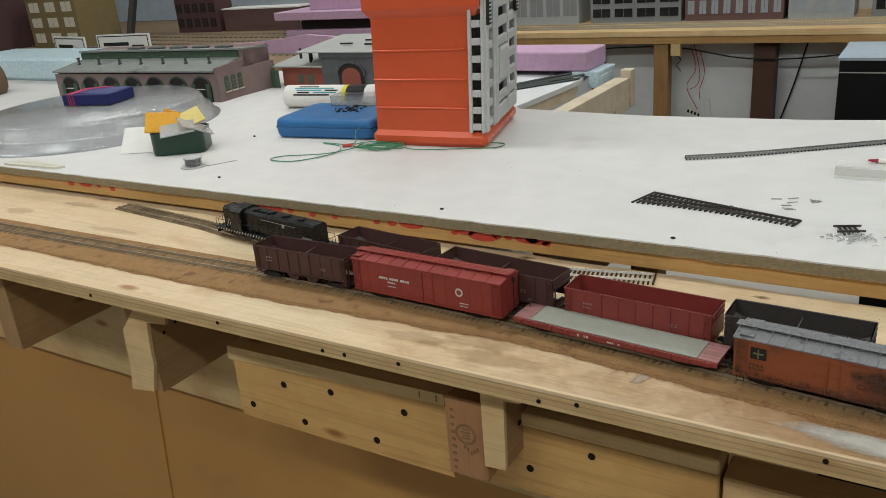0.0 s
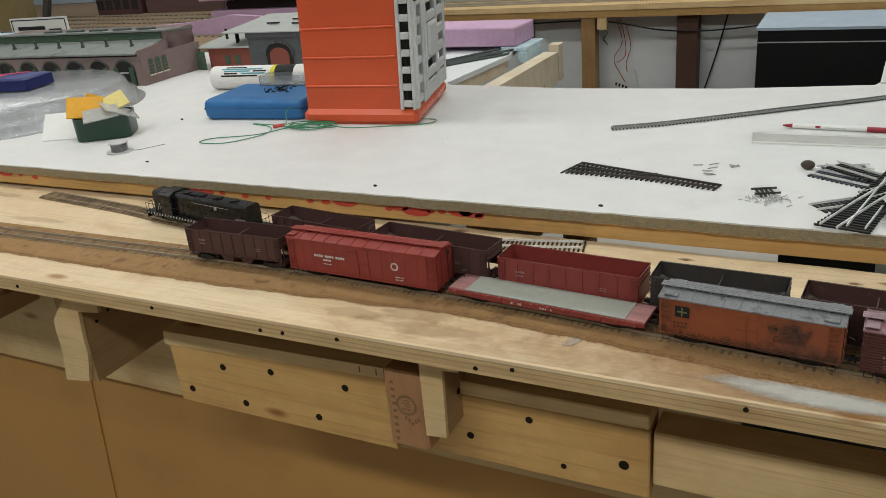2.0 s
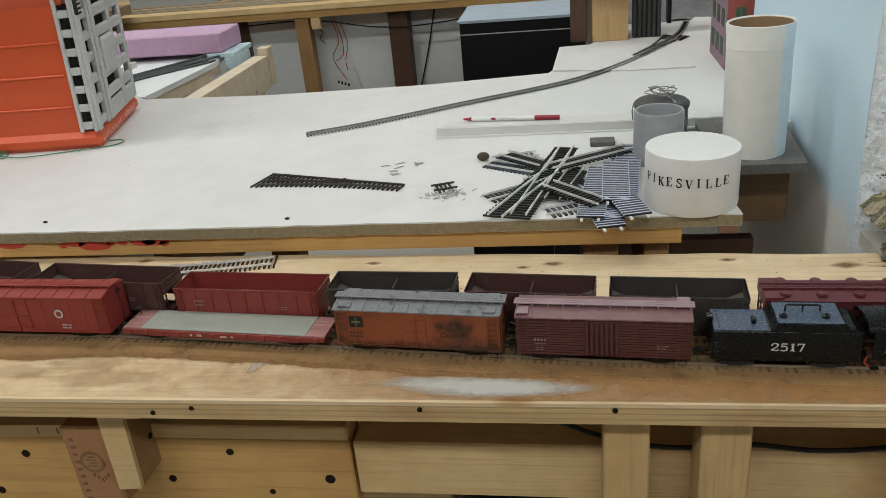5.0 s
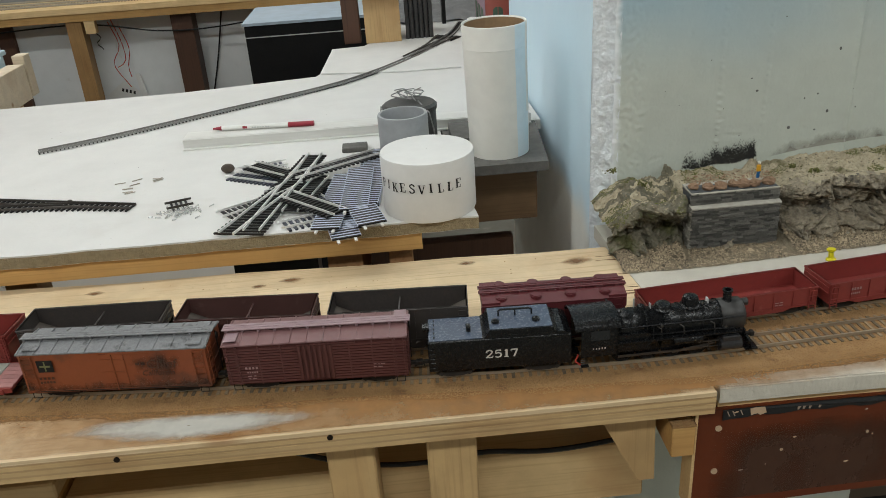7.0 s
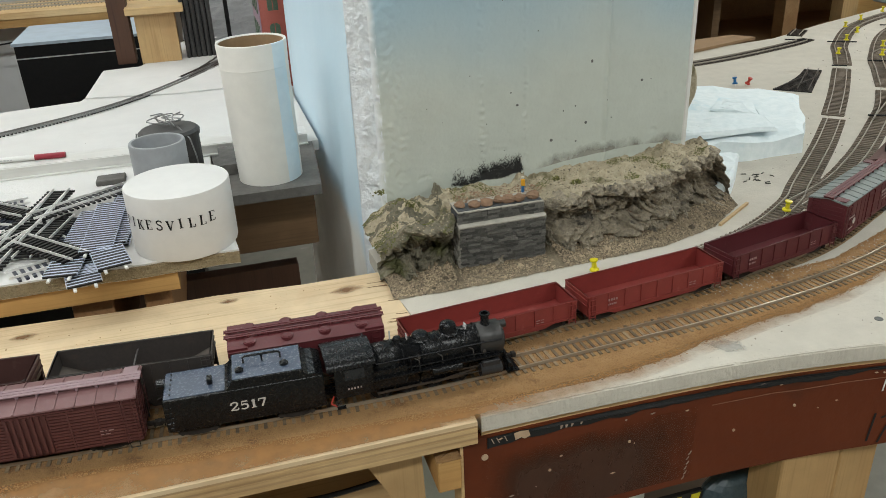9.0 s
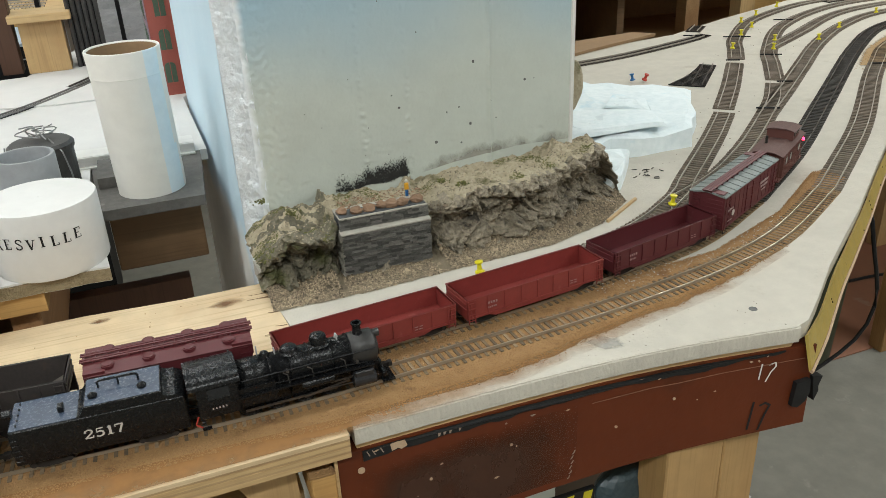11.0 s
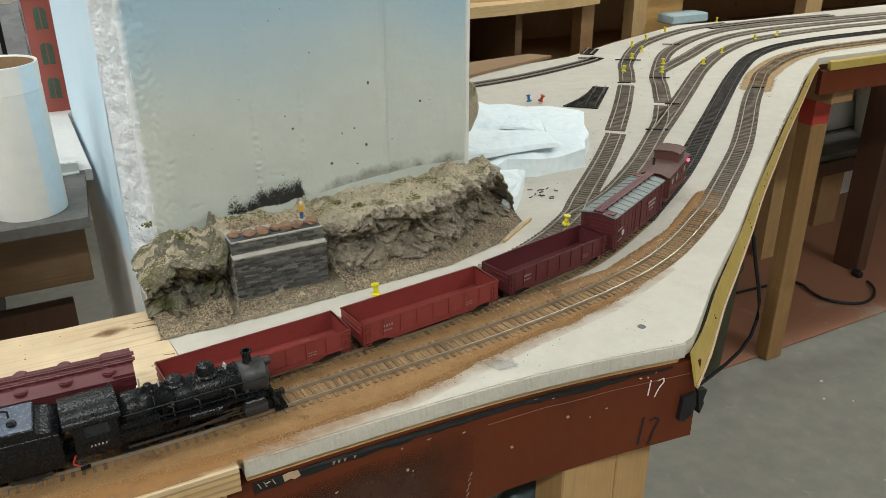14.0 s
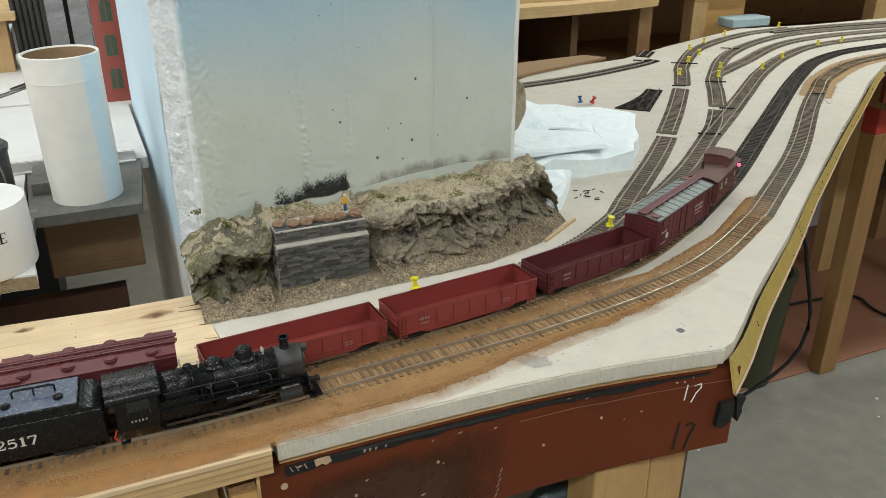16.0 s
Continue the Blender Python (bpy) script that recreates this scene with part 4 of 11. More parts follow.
for k in range(20):
    bm = B()
    x, z = random.uniform(0.01, 0.35), random.uniform(-0.08, -0.018)
    if k < 9:
        z = random.uniform(-0.024, -0.0178)
    w, h = random.uniform(0.0005, 0.0022), random.uniform(0.0002, 0.0008)
    prism(bm, [(x - w, z), (x - w * 0.2, z - h), (x + w, z + h * 0.4), (x + w * 0.3, z + h)], -0.0316 if k < 9 else -0.0309, -0.0303, "y")
    part("paint_chip", bm, TANSPOT if k % 3 else FADEDCHALK, fa)
bm = B()
prism(bm, [(0.366, -0.049), (0.378, -0.047), (0.3795, -0.06), (0.376, -0.069), (0.37, -0.074), (0.3645, -0.072)], -0.0345, -0.0303, "y")
clip = part("black_clip", bm, BLACK, fa)
bm = B()
prism(bm, [(0.3802, -0.045), (0.389, -0.046), (0.3865, -0.056), (0.3875, -0.06), (0.3845, -0.07), (0.3825, -0.06)], -0.034, -0.028, "y")
part("torn_tail", bm, BLACK, fa)
bm = B()
prism(bm, [(0.188, -0.0312), (0.24, -0.0296), (0.262, -0.0303), (0.3, -0.0287), (0.373, -0.0275), (0.373, -0.0281), (0.3, -0.0293), (0.262, -0.031), (0.24, -0.0303), (0.188, -0.0318)], -0.0306, -0.0303, "y")
part("scratch", bm, SCRATCH, fa)
for x0 in (0.0085, 0.0125, 0.0185, 0.062, 0.066, 0.0705, 0.078):
    bm = B()
    w = 0.0008 if x0 < 0.05 else 0.0011
    prism(bm, [(x0, -0.0182), (x0 + w, -0.0182), (x0 + w + 0.0018, -0.0225), (x0 + 0.0018, -0.0225)] if x0 < 0.05 else [(x0, -0.0192), (x0 + w * 2, -0.0187), (x0 + w * 2, -0.0198), (x0 + w, -0.0224), (x0, -0.0224)], -0.0319, -0.0313, "y")
    part("tick_mark", bm, FADEDCHALK, fa)
bm = B()
prism(bm, [(0.026, -0.0175), (0.031, -0.0168), (0.037, -0.0172), (0.0385, -0.022), (0.034, -0.0238), (0.0315, -0.022), (0.027, -0.0233)], -0.032, -0.0313, "y")
part("tan_blot", bm, TANSPOT, fa)


def writing(text, at, size, m, parent, name="lettering", thick=0.0, shear=0.0, spacing=1.0):
    """Letters of the built-in font as a mesh."""
    cu = bpy.data.curves.new("letters", "FONT")
    cu.body, cu.size, cu.extrude, cu.shear, cu.space_character, cu.align_x = text, size, thick, shear, spacing, "CENTER"
    cu.resolution_u = 3
    tmp = bpy.data.objects.new("letters", cu)
    scene.collection.objects.link(tmp)
    me = bpy.data.meshes.new_from_object(tmp.evaluated_get(bpy.context.evaluated_depsgraph_get()))
    bpy.data.objects.remove(tmp)
    me.materials.clear()
    me.materials.append(m)
    ob = new(name, me)
    ob.parent = parent
    ob.matrix_local = at
    return ob


GLYPHS = {
    "P": (0.78, [([(0.15, 0), (0.15, 1)], 0.18), ([(0.15, 0.95), (0.45, 0.95), (0.62, 0.86), (0.66, 0.73), (0.6, 0.58), (0.45, 0.5), (0.15, 0.5)], 0.1), ([(-0.02, 0.03), (0.34, 0.03)], 0.07), ([(-0.02, 0.97), (0.15, 0.97)], 0.07)]),
    "I": (0.45, [([(0.15, 0), (0.15, 1)], 0.18), ([(-0.02, 0.03), (0.32, 0.03)], 0.07), ([(-0.02, 0.97), (0.32, 0.97)], 0.07)]),
    "K": (0.88, [([(0.15, 0), (0.15, 1)], 0.18), ([(-0.02, 0.03), (0.32, 0.03)], 0.07), ([(-0.02, 0.97), (0.32, 0.97)], 0.07), ([(0.2, 0.42), (0.62, 0.97)], 0.08), ([(0.33, 0.56), (0.66, 0.03)], 0.17), ([(0.48, 0.97), (0.76, 0.97)], 0.07), ([(0.5, 0.03), (0.82, 0.03)], 0.07)]),
    "E": (0.78, [([(0.15, 0), (0.15, 1)], 0.18), ([(-0.02, 0.97), (0.62, 0.97)], 0.07), ([(-0.02, 0.03), (0.64, 0.03)], 0.07), ([(0.15, 0.5), (0.46, 0.5)], 0.07), ([(0.6, 0.97), (0.6, 0.75)], 0.07), ([(0.62, 0.03), (0.62, 0.27)], 0.07)]),
    "S": (0.72, [([(0.58, 0.78), (0.52, 0.92), (0.32, 0.98), (0.12, 0.9), (0.08, 0.74), (0.2, 0.6), (0.42, 0.48), (0.56, 0.34), (0.55, 0.14), (0.36, 0.03), (0.14, 0.05), (0.05, 0.24)], 0.13)]),
    "V": (0.78, [([(0.08, 0.97), (0.36, 0.03)], 0.17), ([(0.36, 0.03), (0.62, 0.97)], 0.08), ([(-0.06, 0.97), (0.24, 0.97)], 0.07), ([(0.5, 0.97), (0.76, 0.97)], 0.07)]),
    "L": (0.72, [([(0.15, 0), (0.15, 1)], 0.18), ([(-0.02, 0.97), (0.32, 0.97)], 0.07), ([(-0.02, 0.03), (0.6, 0.03)], 0.07), ([(0.58, 0.03), (0.58, 0.29)], 0.07)]),
    "2": (0.8, [([(0.06, 0.7), (0.1, 0.88), (0.3, 0.97), (0.5, 0.92), (0.58, 0.76), (0.5, 0.56), (0.25, 0.3), (0.05, 0.08)], 0.15), ([(0.03, 0.07), (0.62, 0.07)], 0.15), ([(0.6, 0.06), (0.62, 0.3)], 0.08)]),
    "5": (0.8, [([(0.1, 0.93), (0.58, 0.93)], 0.15), ([(0.12, 0.94), (0.09, 0.55)], 0.09), ([(0.09, 0.55), (0.3, 0.63), (0.52, 0.54), (0.58, 0.34), (0.5, 0.13), (0.28, 0.04), (0.06, 0.12)], 0.15)]),
    "1": (0.62, [([(0.25, 0), (0.25, 1)], 0.2), ([(0.03, 0.04), (0.47, 0.04)], 0.09), ([(0.07, 0.8), (0.25, 0.96)], 0.09)]),
    "7": (0.75, [([(0.02, 0.93), (0.62, 0.93)], 0.15), ([(0.04, 0.93), (0.04, 0.7)], 0.08), ([(0.58, 0.93), (0.28, 0)], 0.16)]),
}


def stroke(bm, run, w, lift=0.0002):
    """A flat line of even width through points of the plane."""
    for k, ((ax, ay), (bx, by)) in enumerate(zip(run, run[1:])):
        d = Vector((bx - ax, by - ay, 0))
        n2 = Vector((-d.y, d.x, 0)).normalized() * (w / 2)
        e = d.normalized() * (w * 0.22 if len(run) > 2 else 0)
        z = lift + 0.00001 * (k % 3)
        p = (Vector((ax, ay, z)) - e, Vector((bx, by, z)) + e)
        bm.faces.new([bm.verts.new(q) for q in (p[0] - n2, p[1] - n2, p[1] + n2, p[0] + n2)])


def serif(text, at, h, m, parent, name="letter"):
    """Bold serif letters of height h, centred, in the plane of the pose."""
    bm = B()
    x = -h * (sum(GLYPHS[ch][0] for ch in text) - 0.12) / 2
    for ch in text:
        for k, (run, w) in enumerate(GLYPHS[ch][1]):
            stroke(bm, [(x + h * (a + 0.02), h * b) for a, b in run], h * w, 0.0002 + 0.00003 * k)
        x += h * GLYPHS[ch][0]
    ob = part(name, bm, m, parent)
    ob.matrix_local = at
    return ob


for name, m, w, runs in (("chalk_number", WHITE, 0.0013, ([(0.3335, -0.0417), (0.335, -0.0265)], [(0.3415, -0.0285), (0.347, -0.0275), (0.3475, -0.031), (0.3435, -0.036), (0.34, -0.0445)])), ("marker_number", BLACK, 0.002, ([(0.3295, -0.0915), (0.3325, -0.0635)], [(0.3385, -0.0685), (0.343, -0.0665), (0.3475, -0.0695), (0.344, -0.078), (0.3395, -0.0935)]))):
    bm = B()
    for k, run in enumerate(runs):
        stroke(bm, run, w, 0.0002 + 0.00004 * k)
    o = part(name, bm, m, fa)
    o.matrix_local = pose(0, -0.0304, 0, 90, 0, 0)
bm = B()
for i in range(6):
    x, z = 0.1685 + 0.0009 * (i % 2) + 0.0006 * i, -0.1 + 0.0048 * i
    prism(bm, [(x, z), (x + 0.0016, z + 0.0012), (x + 0.0024, z + 0.0034), (x + 0.0018, z + 0.0034), (x + 0.0009, z + 0.0016), (x, z + 0.0007)], -0.0309, -0.0304, "y")
part("chalk_mark", bm, FADEDCHALK, fa)

# the fascia follows the bowed edge of the board
bpy.context.view_layer.update()
for ob in fa.children:
    back = ob.matrix_local.inverted()
    for v in ob.data.vertices:
        p = ob.matrix_local @ v.co
        p.y += edge_y(p.x)
        v.co = back @ p
d = Vector((1.43 - 0.365, 0.74, 0)).normalized()
n = Vector((d.y, -d.x, 0))
gs = thing("edge_strip", (0, 0, 0), "worn brass-coloured strip leaning along the yard edge", "strip", kind="structure")
run = [q for q in spline([(0.369, -0.021), (0.407, 0.003), (0.47, 0.051), (0.532, 0.095), (0.622, 0.159), (0.72, 0.231), (0.829, 0.307), (0.983, 0.415), (1.135, 0.52), (1.345, 0.666), (1.42, 0.714)], 0.02)]
for name, m, prof in (("strip_face", BRASS, ((0.001, -0.007), (0.0075, -0.021), (0.006, -0.023), (-0.001, -0.0095))), ("strip_edge", TANSPOT, ((0.0078, -0.021), (0.0095, -0.0225), (0.0085, -0.0245), (0.0063, -0.0232)))):
    bm = B()
    rings = []
    for k, (p, dd) in enumerate(run):
        nn = Vector((dd.y, -dd.x, 0))
        e = 1.1 if k < 9 else max(0.75, 1.1 - (k - 9) * 0.014)
        drop = -0.016 * max(0.0, 1 - k / 3)
        rings.append([bm.verts.new(p + nn * (a * e) + Vector((0, 0, b * e + (drop if b < -0.0205 else 0)))) for a, b in prof])
    for a, b in zip(rings, rings[1:]):
        for k in range(4):
            bm.faces.new((a[k], a[(k + 1) % 4], b[(k + 1) % 4], b[k]))
    bm.faces.new(rings[0][::-1])
    bm.faces.new(rings[-1])
    part(name, bm, m, gs)
random.seed(16)
for k in range(28):
    i = random.randrange(2, len(run) - 6)
    p, dd = run[i]
    nn = Vector((dd.y, -dd.x, 0))
    e = 1.1 if i < 9 else max(0.75, 1.1 - (i - 9) * 0.014)
    u = random.uniform(0.2, 0.9)
    q = p + nn * ((0.001 + 0.0065 * u) * e) + Vector((0, 0, (-0.007 - 0.014 * u) * e))
    bm = B()
    cyl(bm, (0, 0, -0.0004), random.uniform(0.0005, 0.0011), 0.001, "z", 7, m=Matrix.Translation(q) @ Matrix.Rotation(math.atan2(dd.y, dd.x), 4, "Z") @ Matrix.Rotation(radians(65), 4, "X"))
    part("nail_hole", bm, HOLE, gs)
bm = B()
prism(bm, [(1.43, 0.714), (1.7, 0.706), (3.4, 0.614), (3.4, 0.6), (1.7, 0.692), (1.425, 0.7)], -0.075, -0.024)
solid("yard_apron", bm, FASCIA, "red-brown painted rail below the yard board", "fascia", "structure")
bm = B()
prism(bm, [(1.45, 0.71), (1.7, 0.704), (3.4, 0.61), (3.4, 0.594), (1.7, 0.688), (1.44, 0.694)], -0.023, -0.006)
solid("edge_strip", bm, BRASS, "worn brass-coloured strip on the yard edge", "strip", "structure")
# broken plaster along the yard edge
bm = B()
random.seed(4)
for k in range(170):
    p, dd = run[random.randrange(18, len(run) - 1)]
    p = p + dd * random.uniform(-0.01, 0.01) + Vector((dd.y, -dd.x, 0)) * random.uniform(-0.012, -0.004)
    r = random.uniform(0.001, 0.0032)
    ball(bm, (p.x, p.y, random.uniform(-0.003, -0.0005)), r, 1.5, 1, 0.45, 5, 4)
tagged(solid("plaster_crumbs", bm, BOARD, "broken white plaster crumbs along the board edge", "plaster"), kind="stuff")
timber("leg", (0.262, 0.32, 0.0, 0.04, FL, -0.0885), LEG_Z, "pine leg under the fascia")
timber("leg", (0.3205, 0.359, 0.0, 0.088, FL, -0.0885), LEG_Z, "pine leg beside the first one")
yp = thing("yard_leg", (0, 0, 0), "stained pine leg under the yard, red at its top", "timber", kind="structure")
bm = B()
box(bm, 1.568, 1.625, 0.809, 0.851, FL, -0.19, 0.002)
part("shaft", bm, STAINED_Z, yp)
bm = B()
box(bm, 1.568, 1.625, 0.8085, 0.8515, -0.19, -0.022, 0.002)
part("painted_head", bm, REDPAINT, yp)
timber("yard_joist", (1.50, 1.571, 0.72, 1.1, -0.11, -0.022), JOIST, "brown joist under the yard")
timber("yard_leg", (2.25, 2.30, 1.05, 1.14, FL, -0.02), BROWN_WOOD, "dark stained leg under the yard")
timber("yard_leg", (2.9, 2.95, 0.8, 0.89, FL, -0.02), BROWN_WOOD, "dark stained leg under the yard")

# ---- the table ----
tb = thing("table_top", (0, 0, 0), "pale painted board table top with crumbling edge", "table top", kind="structure")
random.seed(8)
fe = [(-0.143 - 0.02 * k, 0.2625 + random.uniform(-0.0012, 0.0012)) for k in range(0, 120)]
bm = B()
prism(bm, [*fe[::-1], (-0.146, 0.30), (-0.15, 0.345), (-0.16, 0.40), (-0.16, 0.56), (-0.026, 0.56), (-0.029, 0.84), (0.05, 0.84), (0.05, 1.6), (-0.1, 1.6), (-0.345, 0.905), (-0.56, 0.868), (-0.84, 0.855), (-1.09, 0.875), (-1.3, 1.1), (-1.3, 1.25), (-3.4, 1.25), (-3.4, 0.265)], TZ - 0.0135, TZ)
part("sheet", bm, TABLE, tb)
bm = B()
prism(bm, [(x, y - 0.0008) for x, y in fe[::-1]] + [(-0.15, 0.27), (-3, 0.27)], TZ - 0.0128, TZ - 0.0016)
part("raw_edge", bm, FIBRE, tb)
ul = thing("table_frame", (0, 0, 0), "plywood underlayer of the table with red paint marks", "table frame", kind="structure")
bm = B()
prism(bm, [(-3.3, 0.268), (-0.2, 0.268), (-0.2, 0.85), (-1.1, 0.85), (-3.3, 0.9)], TZ - 0.033, TZ - 0.014)
part("underlayer", bm, PINE, ul)
random.seed(12)
for x in (-1.66, -1.62, -1.585, -1.55, -1.22, -1.19, -1.16, -1.12, -1.08, -1.01, -0.985, -0.955, -0.89, -0.875, -0.85, -0.83, -0.815, -0.79, -0.775, -0.765):
    bm = B()
    w = random.uniform(0.005, 0.013)
    cyl(bm, (x, 0.2672, TZ - 0.0165 - random.uniform(0, 0.004)), w * 0.5, 0.0009, "y", 9)
    for v in bm.verts:
        v.co.x += (v.co.x - x) * (0.9 + 1.4 * (w > 0.009))
        v.co.z = min(v.co.z, TZ - 0.0145)
    part("red_paint_mark", bm, REDPAINT, ul)
for b in ((-1.92, -1.88), (-1.35, -1.31), (-0.792, -0.765), (-0.298, -0.262), (-0.235, -0.21)):
    bm = B()
    box(bm, b[0], b[1], 0.285, 0.84, TZ - 0.13, TZ - 0.0335, 0.001)
    part("cross_joist", bm, RUSTWOOD_Y if b[0] > -0.5 else PINE_Y, ul)
for x, y in ((-0.235, 0.3), (-0.72, 0.5), (-1.9, 0.5)):
    bm = B()
    box(bm, x - 0.02, x + 0.02, y, y + 0.04, FL, TZ - 0.131)
    part("leg", bm, PINE_Z, ul)
# Black block set to fill the dark stretch under the table.
bm = B()
box(bm, -0.445, -0.335, 0.5, 0.54, FL, -0.08)
solid("box_under_table", bm, BLACK, "black block filling the dark stretch under the table", "box")
bm = B()
box(bm, -0.3, -0.075, 0.5, 0.52, FL, -0.1)
solid("brown_panel", bm, BROWN_WOOD, "dark brown panel under the table", "panel", "structure")
bm = B()
prism(bm, [(-1.2, 0.62), (-0.45, 0.6), (-0.45, 1.1), (-1.2, 1.1)], -0.35, -0.33)
solid("low_shelf", bm, WALL, "grey-white shelf under the table", "shelf", "structure")
# step beside the pillar
bm = B()
prism(bm, [(-0.149, 0.335), (-0.148, 0.402), (-0.046, 0.402), (-0.038, 0.5), (-0.034, 0.5595), (-0.159, 0.5595)], TZ - 0.012, TZ - 0.0005)
solid("step_board", bm, GREYWOOD, "grey weathered board beside the pillar", "board", "structure")
timber("step_front", (-0.147, -0.05, 0.455, 0.475, -0.055, TZ - 0.0125), STEPWOOD, "brown plywood panel below the step board")
bm = B()
prism(bm, [(-0.338, 0.915), (-0.2, 0.885), (-0.1, 0.885), (-0.1, 1.128), (-0.197, 1.126), (-0.327, 1.11)], TZ + 0.0005, TZ + 0.0025)
solid("raised_board", bm, TABLE, "white foam board laid on the table end", "board", "structure")


# ---- pillar ----
pl = thing("concrete_pillar", (0, 0, 0), "concrete pillar painted grey and sky blue", "pillar", kind="structure")
bm = B()
bmesh.ops.create_grid(bm, x_segments=300, y_segments=420, size=0.5)
SEAMS = ((0.106, 0.0016, -1), (0.152, 0.0012, -1), (0.24, 0.0017, 1))


def pillar_y(x, z):
    """Depth of the rough cast front at a place across and up it."""
    dz = noise.noise(Vector((x * 25, z * 12, 3))) * 0.001 + noise.noise(Vector((x * 45, z * 190, 1))) * 0.0002 + noise.noise(Vector((x * 140, z * 160, 5))) * 0.00014 + max(0.0, noise.noise(Vector((x * 90, z * 110, 12))) - 0.45) * 0.0016
    corner = max(0, 1 - (x + 0.006 * noise.noise(Vector((z * 35, 2, 0)))) / 0.034)
    dz += corner * corner * (0.004 + 0.0016 * noise.noise(Vector((z * 60, x * 70, 0)))) + min(1, corner * 3) * 0.0008 * noise.noise(Vector((x * 240, z * 190, 8)))
    for sx, sw, sign in SEAMS:
        xx = sx + 0.0012 * noise.noise(Vector((z * 22, sx * 90, 0)))
        k = max(0.0, 1 - abs(x - xx) / (2.2 * sw))
        rough = noise.noise(Vector((z * 260, sx * 50, 3))) + 0.6 * noise.noise(Vector((z * 75, sx * 50, 8)))
        dz -= k * (0.0026 + 0.0008 * rough if sign > 0 else 0.0003 + 0.0015 * max(-0.4, rough))
    return 0.3 + dz


for v in bm.verts:
    s = v.co.y + 0.5
    x, z = (v.co.x + 0.5) * 0.333, (s * 0.38 - 0.03 if s < 0.9 else 0.312 + (s - 0.9) * 12.9)
    v.co = Vector((x, pillar_y(x, z), min(z, 1.6)))
part("front_face", bm, CONCRETE, pl, smooth=True)
bm = B()
bmesh.ops.create_grid(bm, x_segments=40, y_segments=60, size=0.5)
for v in bm.verts:
    y, z = 0.322 + (v.co.x + 0.5) * 0.513, (v.co.y + 0.5) * 1.95 - 0.85
    v.co = Vector((-0.0175 - 0.012 * (y - 0.31) + noise.noise(Vector((y * 20, z * 12, 9))) * 0.0015, y, z))
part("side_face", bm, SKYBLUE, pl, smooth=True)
bm = B()
bmesh.ops.create_grid(bm, x_segments=36, y_segments=460, size=0.5)
for v in bm.verts:
    s = v.co.y + 0.5
    u, z = v.co.x + 0.5, (s * 0.5 - 0.13 if s < 0.9 else 0.32 + (s - 0.9) * 12.8)
    a, b = Vector((0.006, pillar_y(0.006, z), z)), Vector((-0.0178, 0.3225, z))
    p = a.lerp(b, u)
    bulge = math.sin(math.pi * u) * (0.0025 + 0.0022 * noise.noise(Vector((u * 2.2, z * 45, 1))) + 0.0013 * noise.noise(Vector((u * 5, z * 120, 2))) + 0.0007 * noise.noise(Vector((u * 9, z * 300, 4))))
    rim_noise = 0.0012 * noise.noise(Vector((z * 90, u * 3, 6)))
    v.co = p + Vector((-0.62, -0.78, 0)) * (bulge + rim_noise)
part("broken_corner", bm, CORNER, pl, smooth=True)
bm = B()
prism(bm, [(0.008, 0.3085), (0.331, 0.3085), (0.331, 0.835), (-0.022, 0.835), (-0.016, 0.3285)], -0.85, 1.6)
part("core", bm, CONCRETE, pl)
bm = B()
box(bm, 0.3315, 0.3365, 0.2985, 0.306, -0.1, 1.6, 0.001)
part("form_edge", bm, WHITE, pl)
random.seed(9)
for i in range(34):
    bm = B()
    x, z = random.uniform(0.03, 0.32), random.uniform(0.07, 0.42)
    r = random.choice((0.0006, 0.0007, 0.0009, 0.0014))
    ball(bm, (x, pillar_y(x, z), z), r, random.uniform(0.8, 1.5), 0.5, random.uniform(0.7, 1.3), 6, 4)
    part("pock_mark", bm, PIT, pl)


# ---- tracks ----
FRONT = [(-2.4, 0.104), (-1.6, 0.104), (-1.22, 0.108), (-0.98, 0.112), (-0.82, 0.106), (-0.67, 0.099), (-0.51, 0.083), (-0.40, 0.072), (-0.28, 0.062), (-0.13, 0.054), (-0.02, 0.052), (0.117, 0.06), (0.242, 0.069), (0.374, 0.09), (0.472, 0.122), (0.597, 0.191), (0.808, 0.345), (1.016, 0.52), (1.11, 0.595), (1.235, 0.685), (1.446, 0.772), (1.77, 0.78), (3.3, 0.72)]
BACK = [(-1.5, 0.245), (-1.3, 0.222), (-1.22, 0.208), (-1.1, 0.19), (-0.99, 0.172), (-0.85, 0.152), (-0.72, 0.138), (-0.6, 0.126), (-0.41, 0.115), (-0.29, 0.104), (-0.17, 0.095), (-0.027, 0.09), (0.046, 0.097), (0.171, 0.104), (0.246, 0.116), (0.385, 0.146), (0.506, 0.205), (0.667, 0.312), (0.867, 0.466), (1.166, 0.697), (1.359, 0.818), (1.556, 0.866), (1.892, 0.862), (3.3, 0.8)]
YARD_C = [(0.02, 0.128), (0.15, 0.142), (0.26, 0.164), (0.36, 0.197), (0.44, 0.245), (0.486, 0.287), (0.6, 0.39), (0.697, 0.484), (0.8, 0.593), (0.9, 0.704), (1.046, 0.883), (1.197, 1.015), (1.41, 1.112), (1.594, 1.14)]
YARD_D = [(0.44, 0.24), (0.52, 0.277), (0.6, 0.332), (0.66, 0.379), (0.738, 0.445), (0.859, 0.56), (1.03, 0.769), (1.207, 0.932), (1.442, 1.05), (1.665, 1.076), (2.1, 1.05), (3.2, 1.0)]
YARD_E = [(0.738, 0.445), (0.86, 0.54), (0.98, 0.636), (1.145, 0.766), (1.318, 0.875), (1.492, 0.94), (1.768, 0.958), (2.0, 0.945), (3.2, 0.88)]
